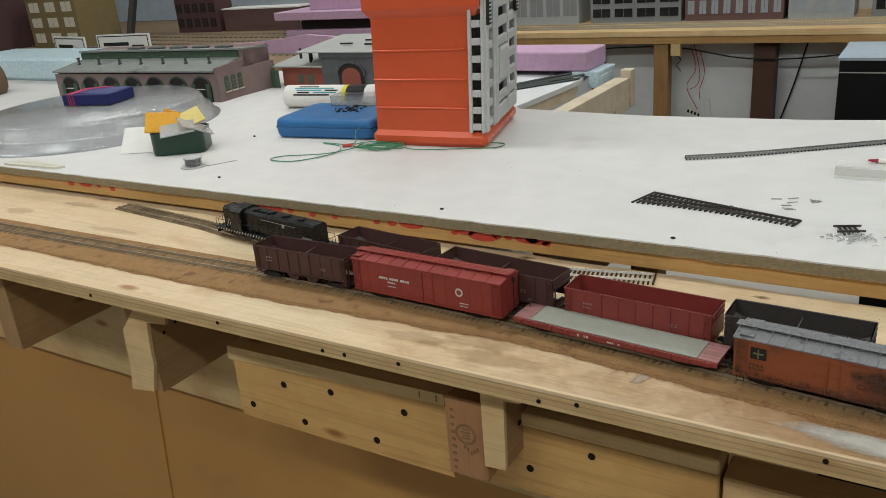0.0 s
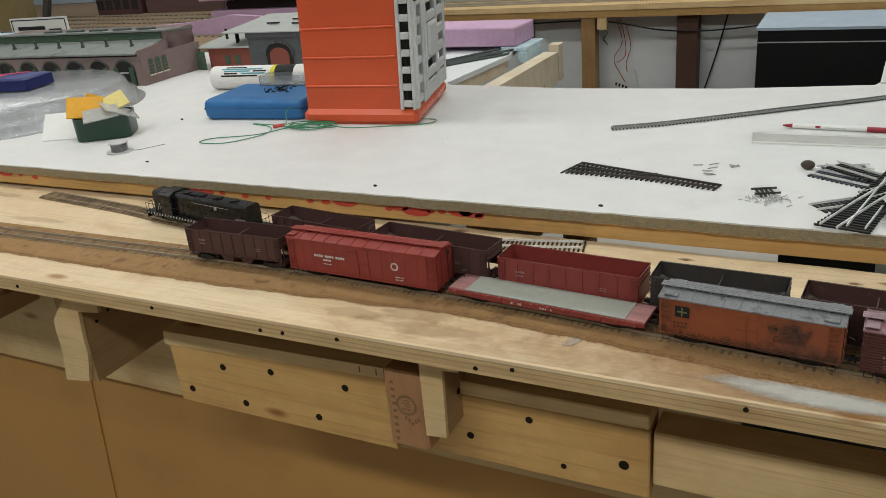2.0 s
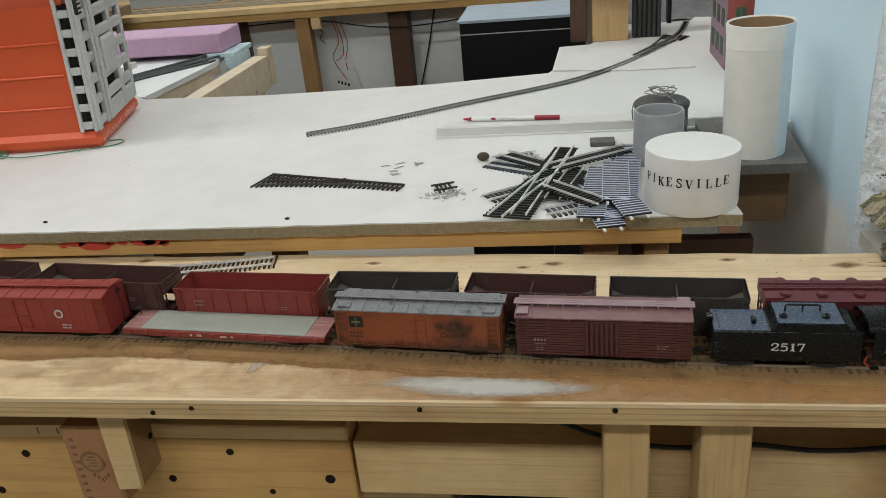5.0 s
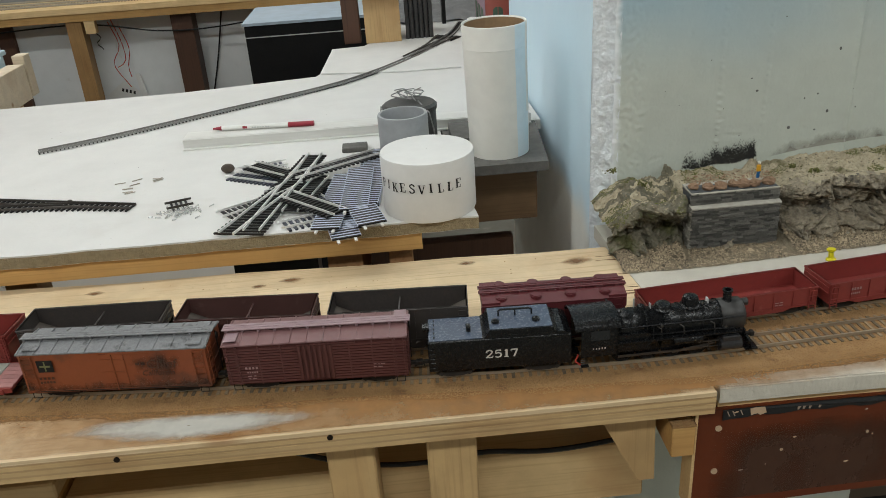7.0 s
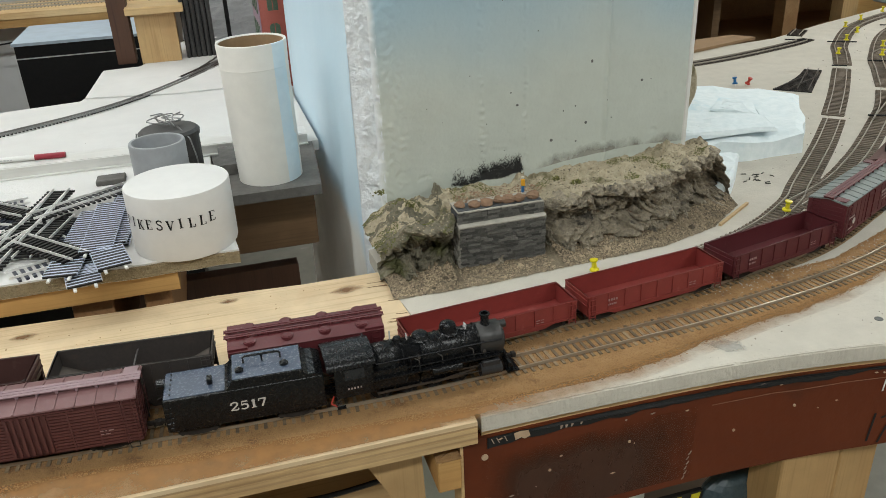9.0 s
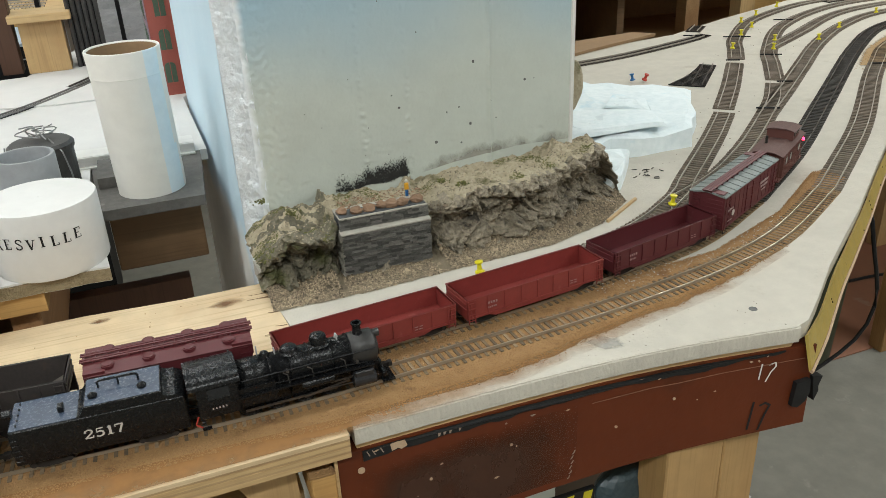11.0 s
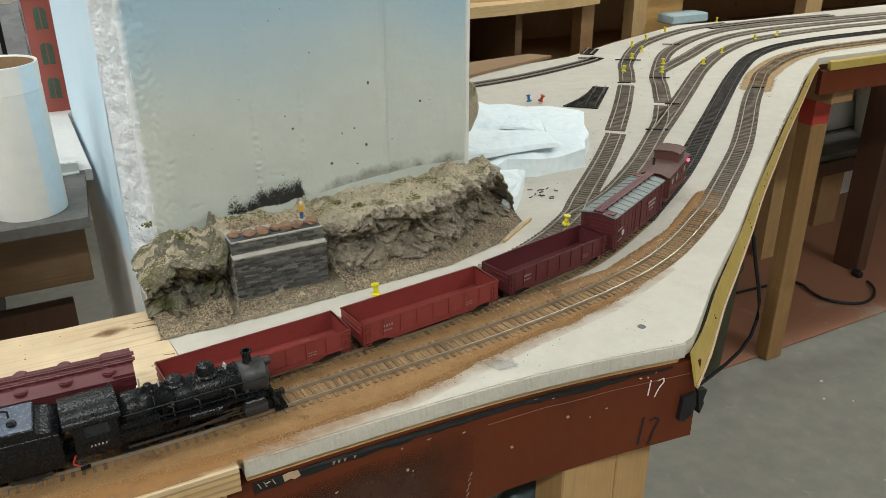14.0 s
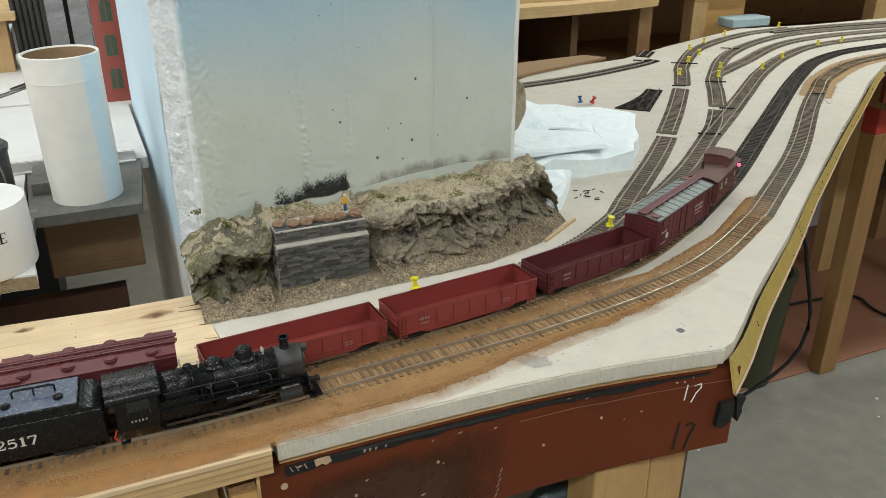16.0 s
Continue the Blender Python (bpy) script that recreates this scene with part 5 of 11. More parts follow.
YARD_G = [(1.04, 0.78), (1.2, 0.868), (1.36, 0.96), (1.5, 1.005), (1.7, 1.02), (2.1, 1.0), (3.2, 0.94)]
SPUR_F = [(0.5, 0.838), (0.641, 0.85), (0.777, 0.868), (0.948, 0.915), (1.02, 0.945)]


def rail_run(bm, run, off, z0, z1, w=0.0005):
    ring = []
    for p, dd in run:
        nn = Vector((-dd.y, dd.x, 0))
        c = p + nn * off
        ring.append([bm.verts.new(c + nn * a + Vector((0, 0, b))) for a, b in ((-w * 1.6, z0), (w * 1.6, z0), (w, z1), (-w, z1))])
    for a, b in zip(ring, ring[1:]):
        for k in range(4):
            bm.faces.new((a[k], a[(k + 1) % 4], b[(k + 1) % 4], b[k]))
    bm.faces.new(ring[0][::-1])
    bm.faces.new(ring[-1])


def ties_mesh(pts, z, pitch, half=0.0148, hw=0.0014):
    verts, faces = [], []
    for p, dd in spline(pts, pitch):
        nn = Vector((-dd.y, dd.x, 0))
        k = len(verts)
        h = half * random.uniform(0.96, 1.02)
        for a, b in ((-1, -1), (1, -1), (1, 1), (-1, 1)):
            q = p + nn * (h * a) + dd * (hw * b)
            verts += [(q.x, q.y, z + p.z + 0.0001), (q.x, q.y, z + p.z + 0.0021)]
        faces += [(k + 1, k + 3, k + 5, k + 7), (k, k + 2, k + 3, k + 1), (k + 2, k + 4, k + 5, k + 3), (k + 4, k + 6, k + 7, k + 5), (k + 6, k, k + 1, k + 7)]
    me = bpy.data.meshes.new("tie_strip")
    me.from_pydata(verts, [], faces)
    return me


def track(pts, label, z=0.0, rail=None, tie=None, gauge=0.0165, pitch=0.0076, kind="structure", bed=None, name="track", group="", hw=0.0014, half=0.0148):
    run = spline(pts, 0.008)
    th = thing(name, (0, 0, 0), label, "track", group, kind)
    for off in (-gauge / 2, gauge / 2):
        bm = B()
        rail_run(bm, [(p + Vector((0, 0, z)), dd) for p, dd in run], off, 0.002, 0.0044)
        part("rail", bm, rail or RAIL, th)
    me = ties_mesh(pts, z, pitch, half, hw)
    me.materials.append(tie or TIE)
    ob = new("tie_strip", me)
    ob.parent = th
    ob["kind"] = "stuff"
    if bed:
        bm = B()
        rings = []
        for p, dd in run:
            nn = Vector((-dd.y, dd.x, 0))
            rings.append([bm.verts.new(p + nn * a + Vector((0, 0, z + h))) for a, h in ((-0.0155, 0.0003), (-0.0145, 0.0011), (0.0145, 0.0011), (0.0155, 0.0003))])
        for a, b in zip(rings, rings[1:]):
            for k in range(3):
                bm.faces.new((a[k], a[k + 1], b[k + 1], b[k]))
        part("tie_web", bm, bed, th)
    return th


DUSTY = dict(tie=TIE_DUSTY, bed=WEB_TAN, pitch=0.0064, hw=0.0012)
GREY = dict(rail=RAIL_DULL, tie=TIE_GREY, bed=WEB)
track(FRONT[:16], "nickel silver model track along the ballasted bench", **DUSTY)
track(FRONT[15:19], "grey-brown model track on the bare yard board", **GREY)
track(FRONT[18:], "tan ballasted model track round the yard", **DUSTY)
track(BACK[:17], "nickel silver model track with standing freight cars", **DUSTY)
track(BACK[16:], "black model track sweeping across the yard board", rail=RAIL_DARK, tie=TIE_DARKGREY, bed=TIE_DARKGREY)
for run in ([*YARD_C[:7], (0.69, 0.477)], [(0.703, 0.495), (0.8, 0.597), (0.907, 0.716)], [(0.928, 0.738), (0.98, 0.803), *YARD_C[10:]]):
    track(run, "brown model track curving into the yard", rail=RAIL_DULL, tie=TIE_GREY, bed=WEB)
for run in ([*YARD_D[:5], (0.8, 0.5), (0.868, 0.572)], [(0.882, 0.588), (0.95, 0.672), *YARD_D[6:]]):
    track(run, "brown model track curving across the yard", rail=RAIL_DULL, tie=TIE_GREY, bed=WEB)
track(YARD_E, "dark model track curving across the yard", rail=RAIL_DULL, tie=TIE_GREY, bed=WEB)
track(YARD_G, "dark model track at the back of the yard", rail=RAIL_DULL, tie=TIE_GREY, bed=WEB)
track(SPUR_F, "loose length of dark model track", rail=RAIL_DULL, tie=TIE, bed=WEB)
track([(-0.95, 0.205), (-0.86, 0.222), (-0.72, 0.236), (-0.63, 0.252)], "short open-ended stub of model track", rail=RAIL_BRIGHT, hw=0.0009, pitch=0.0052)
for pts in ([(1.02, 0.985), (1.07, 1.03)], [(1.5, 1.11), (1.7, 1.12), (1.95, 1.1)]):
    track(pts, "short loose turnout piece in the yard", rail=RAIL_DULL, tie=TIE, bed=WEB, kind="")

# black throw bars and joint ties across the yard turnouts
for a, b in (((0.972, 0.953), (1.013, 0.927)), ((1.029, 0.9), (1.074, 0.872)), ((0.901, 0.734), (0.922, 0.722)), ((0.98, 0.737), (1.013, 0.718)), ((0.871, 0.573), (0.892, 0.561)), ((0.741, 0.47), (0.77, 0.454)), ((1.235, 0.988), (1.268, 0.966)), ((1.09, 0.588), (1.109, 0.577))):
    bm = B()
    wire(bm, [(*a, 0.0034), (*b, 0.0034)], 0.0013, 6)
    solid("throw_bar", bm, BLACK, "thin black throw bar across the track", "track part", group="throw bars")


# ---- rolling stock ----
def span(path, x_end, back_from):
    """The pose on a track of a car whose front stands back_from metres behind the place where the track crosses x_end."""
    run = RUNS[path]
    i = min(range(len(run)), key=lambda k: abs(run[k][0].x - x_end))
    return i - int(back_from / 0.001)


RUNS = {"front": spline(FRONT, 0.001), "back": spline(BACK, 0.001)}


def on_track(path, i_front, length, flip=False):
    run = RUNS[path]
    a, b = run[i_front - int(length * 850)][0], run[i_front - int(length * 150)][0]
    mid = (a + b) / 2
    dd = b - a
    return pose(mid.x, mid.y, 0, 0, 0, math.degrees(math.atan2(dd.y, dd.x)) + (180 if flip else 0))


def truck(parent, x, frame_m=None):
    bm = B()
    for s in (-1, 1):
        y = 0.0105 * s
        prism(bm, [(x - 0.0135, 0.0075), (x - 0.0105, 0.0105), (x - 0.004, 0.0115), (x + 0.004, 0.0115), (x + 0.0105, 0.0105), (x + 0.0135, 0.0075), (x + 0.009, 0.0062), (x + 0.004, 0.0052), (x - 0.004, 0.0052), (x - 0.009, 0.0062)], min(y, y + 0.002 * s), max(y, y + 0.002 * s), "y")
        for dx in (-0.0105, 0.0105):
            cyl(bm, (x + dx, y + (0.0014 if s > 0 else -0.0032), 0.0088), 0.0022, 0.0018, "y", 8)
        for dx in (-0.0022, 0.0, 0.0022):
            cyl(bm, (x + dx, y + 0.001 * s, 0.0058), 0.0009, 0.004, "z", 6)
    box(bm, x - 0.003, x + 0.003, -0.0105, 0.0105, 0.008, 0.0115)
    tr = part("truck", bm, frame_m or SOOT, parent)
    for dx in (-0.0105, 0.0105):
        bm = B()
        cyl(bm, (x + dx, -0.0095, 0.0088), 0.0012, 0.019, "y", 6)
        for s in (-1, 1):
            cyl(bm, (x + dx, 0.0073 * s - 0.0013, 0.0088), 0.0046, 0.0026, "y", 16)
            cyl(bm, (x + dx, 0.0066 * s - 0.0005, 0.0088), 0.0052, 0.001, "y", 16)
        part("wheelset", bm, WHEEL, tr)


def coupler(parent, x, s):
    bm = B()
    box(bm, min(x, x + 0.006 * s), max(x, x + 0.006 * s), -0.0013, 0.0013, 0.0105, 0.013)
    box(bm, min(x + 0.005 * s, x + 0.0085 * s), max(x + 0.005 * s, x + 0.0085 * s), -0.0022, 0.002, 0.0098, 0.0138, 0.0005)
    wire(bm, [(x + 0.0035 * s, 0.001, 0.0105), (x + 0.004 * s, 0.002, 0.0065), (x + 0.005 * s, 0.006, 0.006)], 0.0004, 5)
    part("coupler", bm, SOOT, parent)


def ladder(parent, x, y, z0, z1, m, w=0.0075, along="x"):
    bm = B()
    n = max(3, int((z1 - z0) / 0.0045))
    for s in (-1, 1):
        p = (x + s * w / 2, y) if along == "x" else (x, y + s * w / 2)
        box(bm, p[0] - 0.0003, p[0] + 0.0003, p[1] - 0.0003, p[1] + 0.0003, z0, z1)
    for k in range(n):
        z = z0 + (k + 0.5) * (z1 - z0) / n
        if along == "x":
            box(bm, x - w / 2, x + w / 2, y - 0.0004, y + 0.0004, z, z + 0.0006)
        else:
            box(bm, x - 0.0004, x + 0.0004, y - w / 2, y + w / 2, z, z + 0.0006)
    part("ladder", bm, m, parent)


def bars(parent, y, rows, m, name="lettering"):
    """Plain bars in the place of small lettering on a car side."""
    bm = B()
    s = -1 if y < 0 else 1
    for x0, x1, z0, z1 in rows:
        box(bm, x0, x1, min(y, y + 0.00025 * s), max(y, y + 0.00025 * s), z0, z1)
    part(name, bm, m, parent)["kind"] = "stuff"


def letter_row(x0, z0, h, widths, gap=0.0012):
    out, x = [], x0
    for w in widths:
        out.append((x, x + w, z0, z0 + h))
        x += w + gap
    return out


def underframe(parent, L, m=None):
    bm = B()
    box(bm, -L / 2 + 0.003, L / 2 - 0.003, -0.004, 0.004, 0.0105, 0.0128)
    for k in range(5):
        x = -L * 0.28 + k * L * 0.14
        box(bm, x - 0.0008, x + 0.0008, -0.0165, 0.0165, 0.0118, 0.0128)
    box(bm, -0.012, 0.002, 0.004, 0.011, 0.0065, 0.0118, 0.0006)
    cyl(bm, (0.006, -0.008, 0.0095), 0.003, 0.014, "x", 10)
    box(bm, 0.012, 0.02, -0.012, -0.006, 0.0075, 0.0118, 0.0006)
    part("underframe", bm, m or SOOT, parent)


def boxcar(at, label, paint, roof_m, style="slat", L=0.138, H=0.0335, letter=None, name="boxcar", walk_m=None):
    c = thing(name, at, label, "model boxcar", "freight cars")
    w, z0 = 0.0178, 0.0126
    z1 = z0 + H
    pk = z1 + 0.0035
    bm = B()
    prism(bm, [(-w, z0), (w, z0), (w, z1), (0, pk - 0.0008), (-w, z1)], -L / 2, L / 2, "x")
    part("body", bm, SLATGAP if style == "slat" else paint, c)
    # siding
    for s in (-1, 1):
        bm = B()
        y = w * s
        if style == "slat":
            n = 13
            for k in range(n):
                z = z0 + 0.001 + k * (H - 0.003) / n
                box(bm, -L / 2, L / 2, min(y, y + 0.0007 * s), max(y, y + 0.0007 * s), z, z + (H - 0.003) / n * 0.7)
            for k in range(8):
                x = -L / 2 + L * (k + 0.5) / 8
                if abs(x) > 0.014:
                    box(bm, x - 0.0005, x + 0.0005, min(y, y + 0.0009 * s), max(y, y + 0.0012 * s), z0, z1 - 0.001)
        else:
            n = 13 if style == "rivet" else 0
            for k in range(n):
                x = -L / 2 + L * (k + 0.5) / n
                if abs(x) > 0.015:
                    box(bm, x - 0.0003, x + 0.0003, min(y, y + 0.0003 * s), max(y, y + 0.0003 * s), z0, z1 - 0.001)
            box(bm, -L / 2, L / 2, min(y, y + 0.0006 * s), max(y, y + 0.0006 * s), z0, z0 + 0.0022)
            box(bm, -L / 2, L / 2, min(y, y + 0.0006 * s), max(y, y + 0.0006 * s), z1 - 0.0016, z1)
        part("siding", bm, paint, c)
        bm = B()
        dw = 0.013 if style != "plain" else 0.009
        yo = y + 0.0007 * s
        box(bm, -dw, dw, min(y, yo), max(y, yo), z0 + 0.001, z1 - 0.002)
        if style != "slat":
            for k in range(3):
                z = z0 + 0.005 + k * (H - 0.012) / 2
                for sx in (-1, 1):
                    box(bm, min(sx * 0.001, sx * dw), max(sx * 0.001, sx * dw), min(yo, yo + 0.0006 * s), max(yo, yo + 0.0006 * s), z, z + 0.0008)
            box(bm, -0.0005, 0.0005, min(yo, yo + 0.001 * s), max(yo, yo + 0.001 * s), z0 + 0.001, z1 - 0.002)
        panel = part("door", bm, paint, c)
        if style == "slat":
            for k in range(7):
                x = -dw + 0.0015 + k * (2 * dw - 0.003) / 6
                bm = B()
                box(bm, x - 0.0009, x + 0.0009, min(yo, yo + 0.0007 * s), max(yo, yo + 0.0007 * s), z0 + 0.002, z1 - 0.0025)
                part("slat", bm, paint, panel)
        bm = B()
        box(bm, -0.003, 0.03, min(y, y + 0.0012 * s), max(y, y + 0.0012 * s), z1 - 0.002, z1 - 0.0012)
        part("door_rail", bm, paint, c)
        for ex in (-1, 1):
            ladder(c, ex * (L / 2 - 0.006), y + 0.001 * s, z0, z1 - 0.001, paint)
        for ex in (-1, 1):
            bm = B()
            x = ex * (L / 2 - 0.006)
            wire(bm, [(x - 0.003, y, z0), (x - 0.003, y, z0 - 0.005), (x + 0.003, y, z0 - 0.005), (x + 0.003, y, z0)], 0.0004, 5)
            part("stirrup_step", bm, SOOT, c)
    # ends
    for ex in (-1, 1):
        bm = B()
        x = ex * L / 2
        for k in range(7 if style != "plain" else 3):
            z = z0 + 0.003 + k * (H - 0.004) / (7 if style != "plain" else 3)
            box(bm, min(x, x + 0.0006 * ex), max(x, x + 0.0006 * ex), -w + 0.002, w - 0.002, z, z + 0.0016)
        part("end_panel", bm, paint, c)
        ladder(c, x + 0.001 * ex, -0.011 * ex, z0, z1 + 0.001, paint, along="y")
        coupler(c, x, ex)
    bm = B()
    cyl(bm, (L / 2 + 0.0015, 0.006, z1 - 0.004), 0.0028, 0.0006, "x", 14)
    cyl(bm, (L / 2 + 0.0012, 0.006, z0), 0.0004, H, "z", 6)
    part("brake_wheel", bm, SOOT, c)
    # roof
    bm = B()
    prism(bm, [(-w - 0.001, z1 - 0.0002), (-w - 0.0008, z1 + 0.0007), (0, pk), (w + 0.0008, z1 + 0.0007), (w + 0.001, z1 - 0.0002), (0, pk - 0.0007)], -L / 2 - 0.0012, L / 2 + 0.0012, "x")
    part("roof", bm, roof_m, c)
    bm = B()
    n = 11
    for k in range(n + 1):
        x = -L / 2 + L * k / n
        prism(bm, [(-w - 0.0009, z1 + 0.0006), (-w - 0.0006, z1 + 0.0013), (0, pk + 0.0006), (w + 0.0006, z1 + 0.0013), (w + 0.0009, z1 + 0.0006), (0, pk - 0.0002)], x - 0.0005, x + 0.0005, "x")
    part("roof_rib", bm, roof_m, c)
    bm = B()
    for y in (-0.0032, 0.0, 0.0032):
        box(bm, -L / 2 - 0.003, L / 2 + 0.003, y - 0.0014, y + 0.0014, pk + 0.0016, pk + 0.0022)
    for k in range(n + 1):
        x = -L / 2 + L * k / n
        box(bm, x - 0.0008, x + 0.0008, -0.0046, 0.0046, pk - 0.0004, pk + 0.0016)
    part("running_board", bm, walk_m or roof_m, c)
    for ex, ey in ((-1, -1), (-1, 1), (1, -1), (1, 1)):
        bm = B()
        if style == "plain":
            x, y = ex * (L / 2 - 0.009), ey * 0.0115
            box(bm, x - 0.0055, x + 0.0055, y - 0.0045, y + 0.0045, z1 + 0.0012, z1 + 0.0028, 0.0004)
            part("ice_hatch", bm, roof_m, c)
        elif ex * ey > 0:
            x, y = ex * (L / 2 - 0.005), ey * 0.010
            box(bm, x - 0.0045, x + 0.0045, y - 0.006, y + 0.006, z1 + 0.0026, z1 + 0.0032)
            part("corner_walk", bm, walk_m or roof_m, c)
        else:
            bm.free()
    underframe(c, L)
    truck(c, -L * 0.33)
    truck(c, L * 0.33)
    if letter:
        letter(c, w + 0.0011, L, z0, z1)
    return c


def side_letters(c, w, rows, m, both=True, name="lettering"):
    for s in (-1, 1) if both else (-1,):
        flip = [(x0, x1, a, b) if s < 0 else (-x1, -x0, a, b) for x0, x1, a, b in rows]
        bars(c, w * s, flip, m, name)


def stock_letters(c, w, L, z0, z1):
    side_letters(c, w, letter_row(-0.053, z0 + 0.0135, 0.0019, (0.0015,) * 4, 0.0011) + letter_row(-0.052, z0 + 0.0102, 0.0012, (0.001,) * 5, 0.0007) + letter_row(-0.052, z0 + 0.0072, 0.0007, (0.003, 0.002)) + letter_row(-0.052, z0 + 0.005, 0.0007, (0.002, 0.003)) + letter_row(0.042, z0 + 0.012, 0.0007, (0.002, 0.001, 0.003)) + letter_row(0.042, z0 + 0.0095, 0.0007, (0.002, 0.003)), LETTER_DIM)


def reefer_letters(c, w, L, z0, z1):
    side_letters(c, w, [(-0.057, -0.045, z0 + 0.0185, z0 + 0.0285)], BLACK, name="emblem")
    side_letters(c, w + 0.0003, [(-0.0515, -0.0505, z0 + 0.0195, z0 + 0.0275), (-0.055, -0.047, z0 + 0.0228, z0 + 0.0242)], YELLOWISH, name="emblem_cross")
    side_letters(c, w, letter_row(-0.058, z0 + 0.012, 0.0018, (0.0018,) * 4, 0.0014) + letter_row(-0.058, z0 + 0.0085, 0.0018, (0.0016,) * 5, 0.0008) + letter_row(0.017, z0 + 0.0215, 0.0022, (0.003, 0.003)), FADED)
    writing("Chief", pose(0.036, -w - 0.0002, z0 + 0.0185, 90, 0, 0), 0.0105, FADED, c, "lettering", 0.0002, 0.15)
    writing("California", pose(0.033, -w - 0.0002, z0 + 0.0122, 90, 0, 0), 0.0064, FADED, c, "lettering", 0.0002, 0.1)
    side_letters(c, w - 0.0004, [(-0.065, 0.06, z0 + 0.0006, z0 + 0.0013)], SOOT, name="sill_line")
    for s in (-1, 1):
        bm = B()
        fade = bm.verts.layers.float.new("fade")
        cells = []
        for i in range(29):
            row = []
            for j in range(9):
                x, z = -L / 2 + 0.002 + (L - 0.004) * i / 28, z0 + 0.0024 + (z1 - z0 - 0.0045) * j / 8
                v = bm.verts.new((x, (w + 0.0003) * s, z))
                blotch = math.exp(-(((x - 0.034) / 0.022) ** 2) - ((z - z0 - 0.0215) / 0.009) ** 2)
                v[fade] = 0.5 * blotch + 0.42 * max(0.0, 1 - j / 3) + 0.25 * max(0.0, abs(x) / (L / 2) - 0.8) * 4
                row.append(v)
            cells.append(row)
        for i in range(28):
            for j in range(8):
                bm.faces.new((cells[i][j], cells[i + 1][j], cells[i + 1][j + 1], cells[i][j + 1]))
        part("grime", bm, GRIME, c)["kind"] = "stuff"


def red_letters(c, w, L, z0, z1):
    side_letters(c, w, letter_row(-0.056, z0 + 0.019, 0.0026, (0.0022,) * 4, 0.0008) + letter_row(-0.042, z0 + 0.019, 0.0026, (0.0022,) * 4, 0.0008) + letter_row(-0.028, z0 + 0.019, 0.0026, (0.0022,) * 4, 0.0008) + letter_row(-0.045, z0 + 0.015, 0.002, (0.002,) * 4, 0.0007) + letter_row(-0.045, z0 + 0.011, 0.001, (0.006, 0.003)) + letter_row(0.045, z0 + 0.008, 0.001, (0.006, 0.003)) + letter_row(0.045, z0 + 0.005, 0.001, (0.004, 0.004)), LETTER)
    for s in (-1, 1):
        bm = B()
        cyl(bm, (0.045 * (1 if s < 0 else -1), w * s - 0.0002, z0 + 0.02), 0.0045, 0.0005, "y", 20)
        part("emblem", bm, LETTER, c)
        bm = B()
        cyl(bm, (0.045 * (1 if s < 0 else -1), w * s - 0.0004, z0 + 0.02), 0.0028, 0.0009, "y", 16)
        part("emblem_core", bm, CAR_RED, c)


def maroon_letters(c, w, L, z0, z1):
    side_letters(c, w, letter_row(0.02, z0 + 0.0205, 0.0024, (0.0016,) * 9, 0.0008) + letter_row(0.022, z0 + 0.016, 0.0022, (0.0014,) * 8, 0.0009) + letter_row(0.024, z0 + 0.0125, 0.001, (0.004, 0.006)) + letter_row(-0.058, z0 + 0.017, 0.0018, (0.002,) * 4) + letter_row(-0.058, z0 + 0.006, 0.001, (0.005, 0.004)), LETTER_MID)
    for s in (-1, 1):
        bm = B()
        cyl(bm, (-0.045 * (1 if s < 0 else -1), w * s - 0.0002, z0 + 0.012), 0.003, 0.0005, "y", 14)
        part("emblem", bm, LETTER, c)


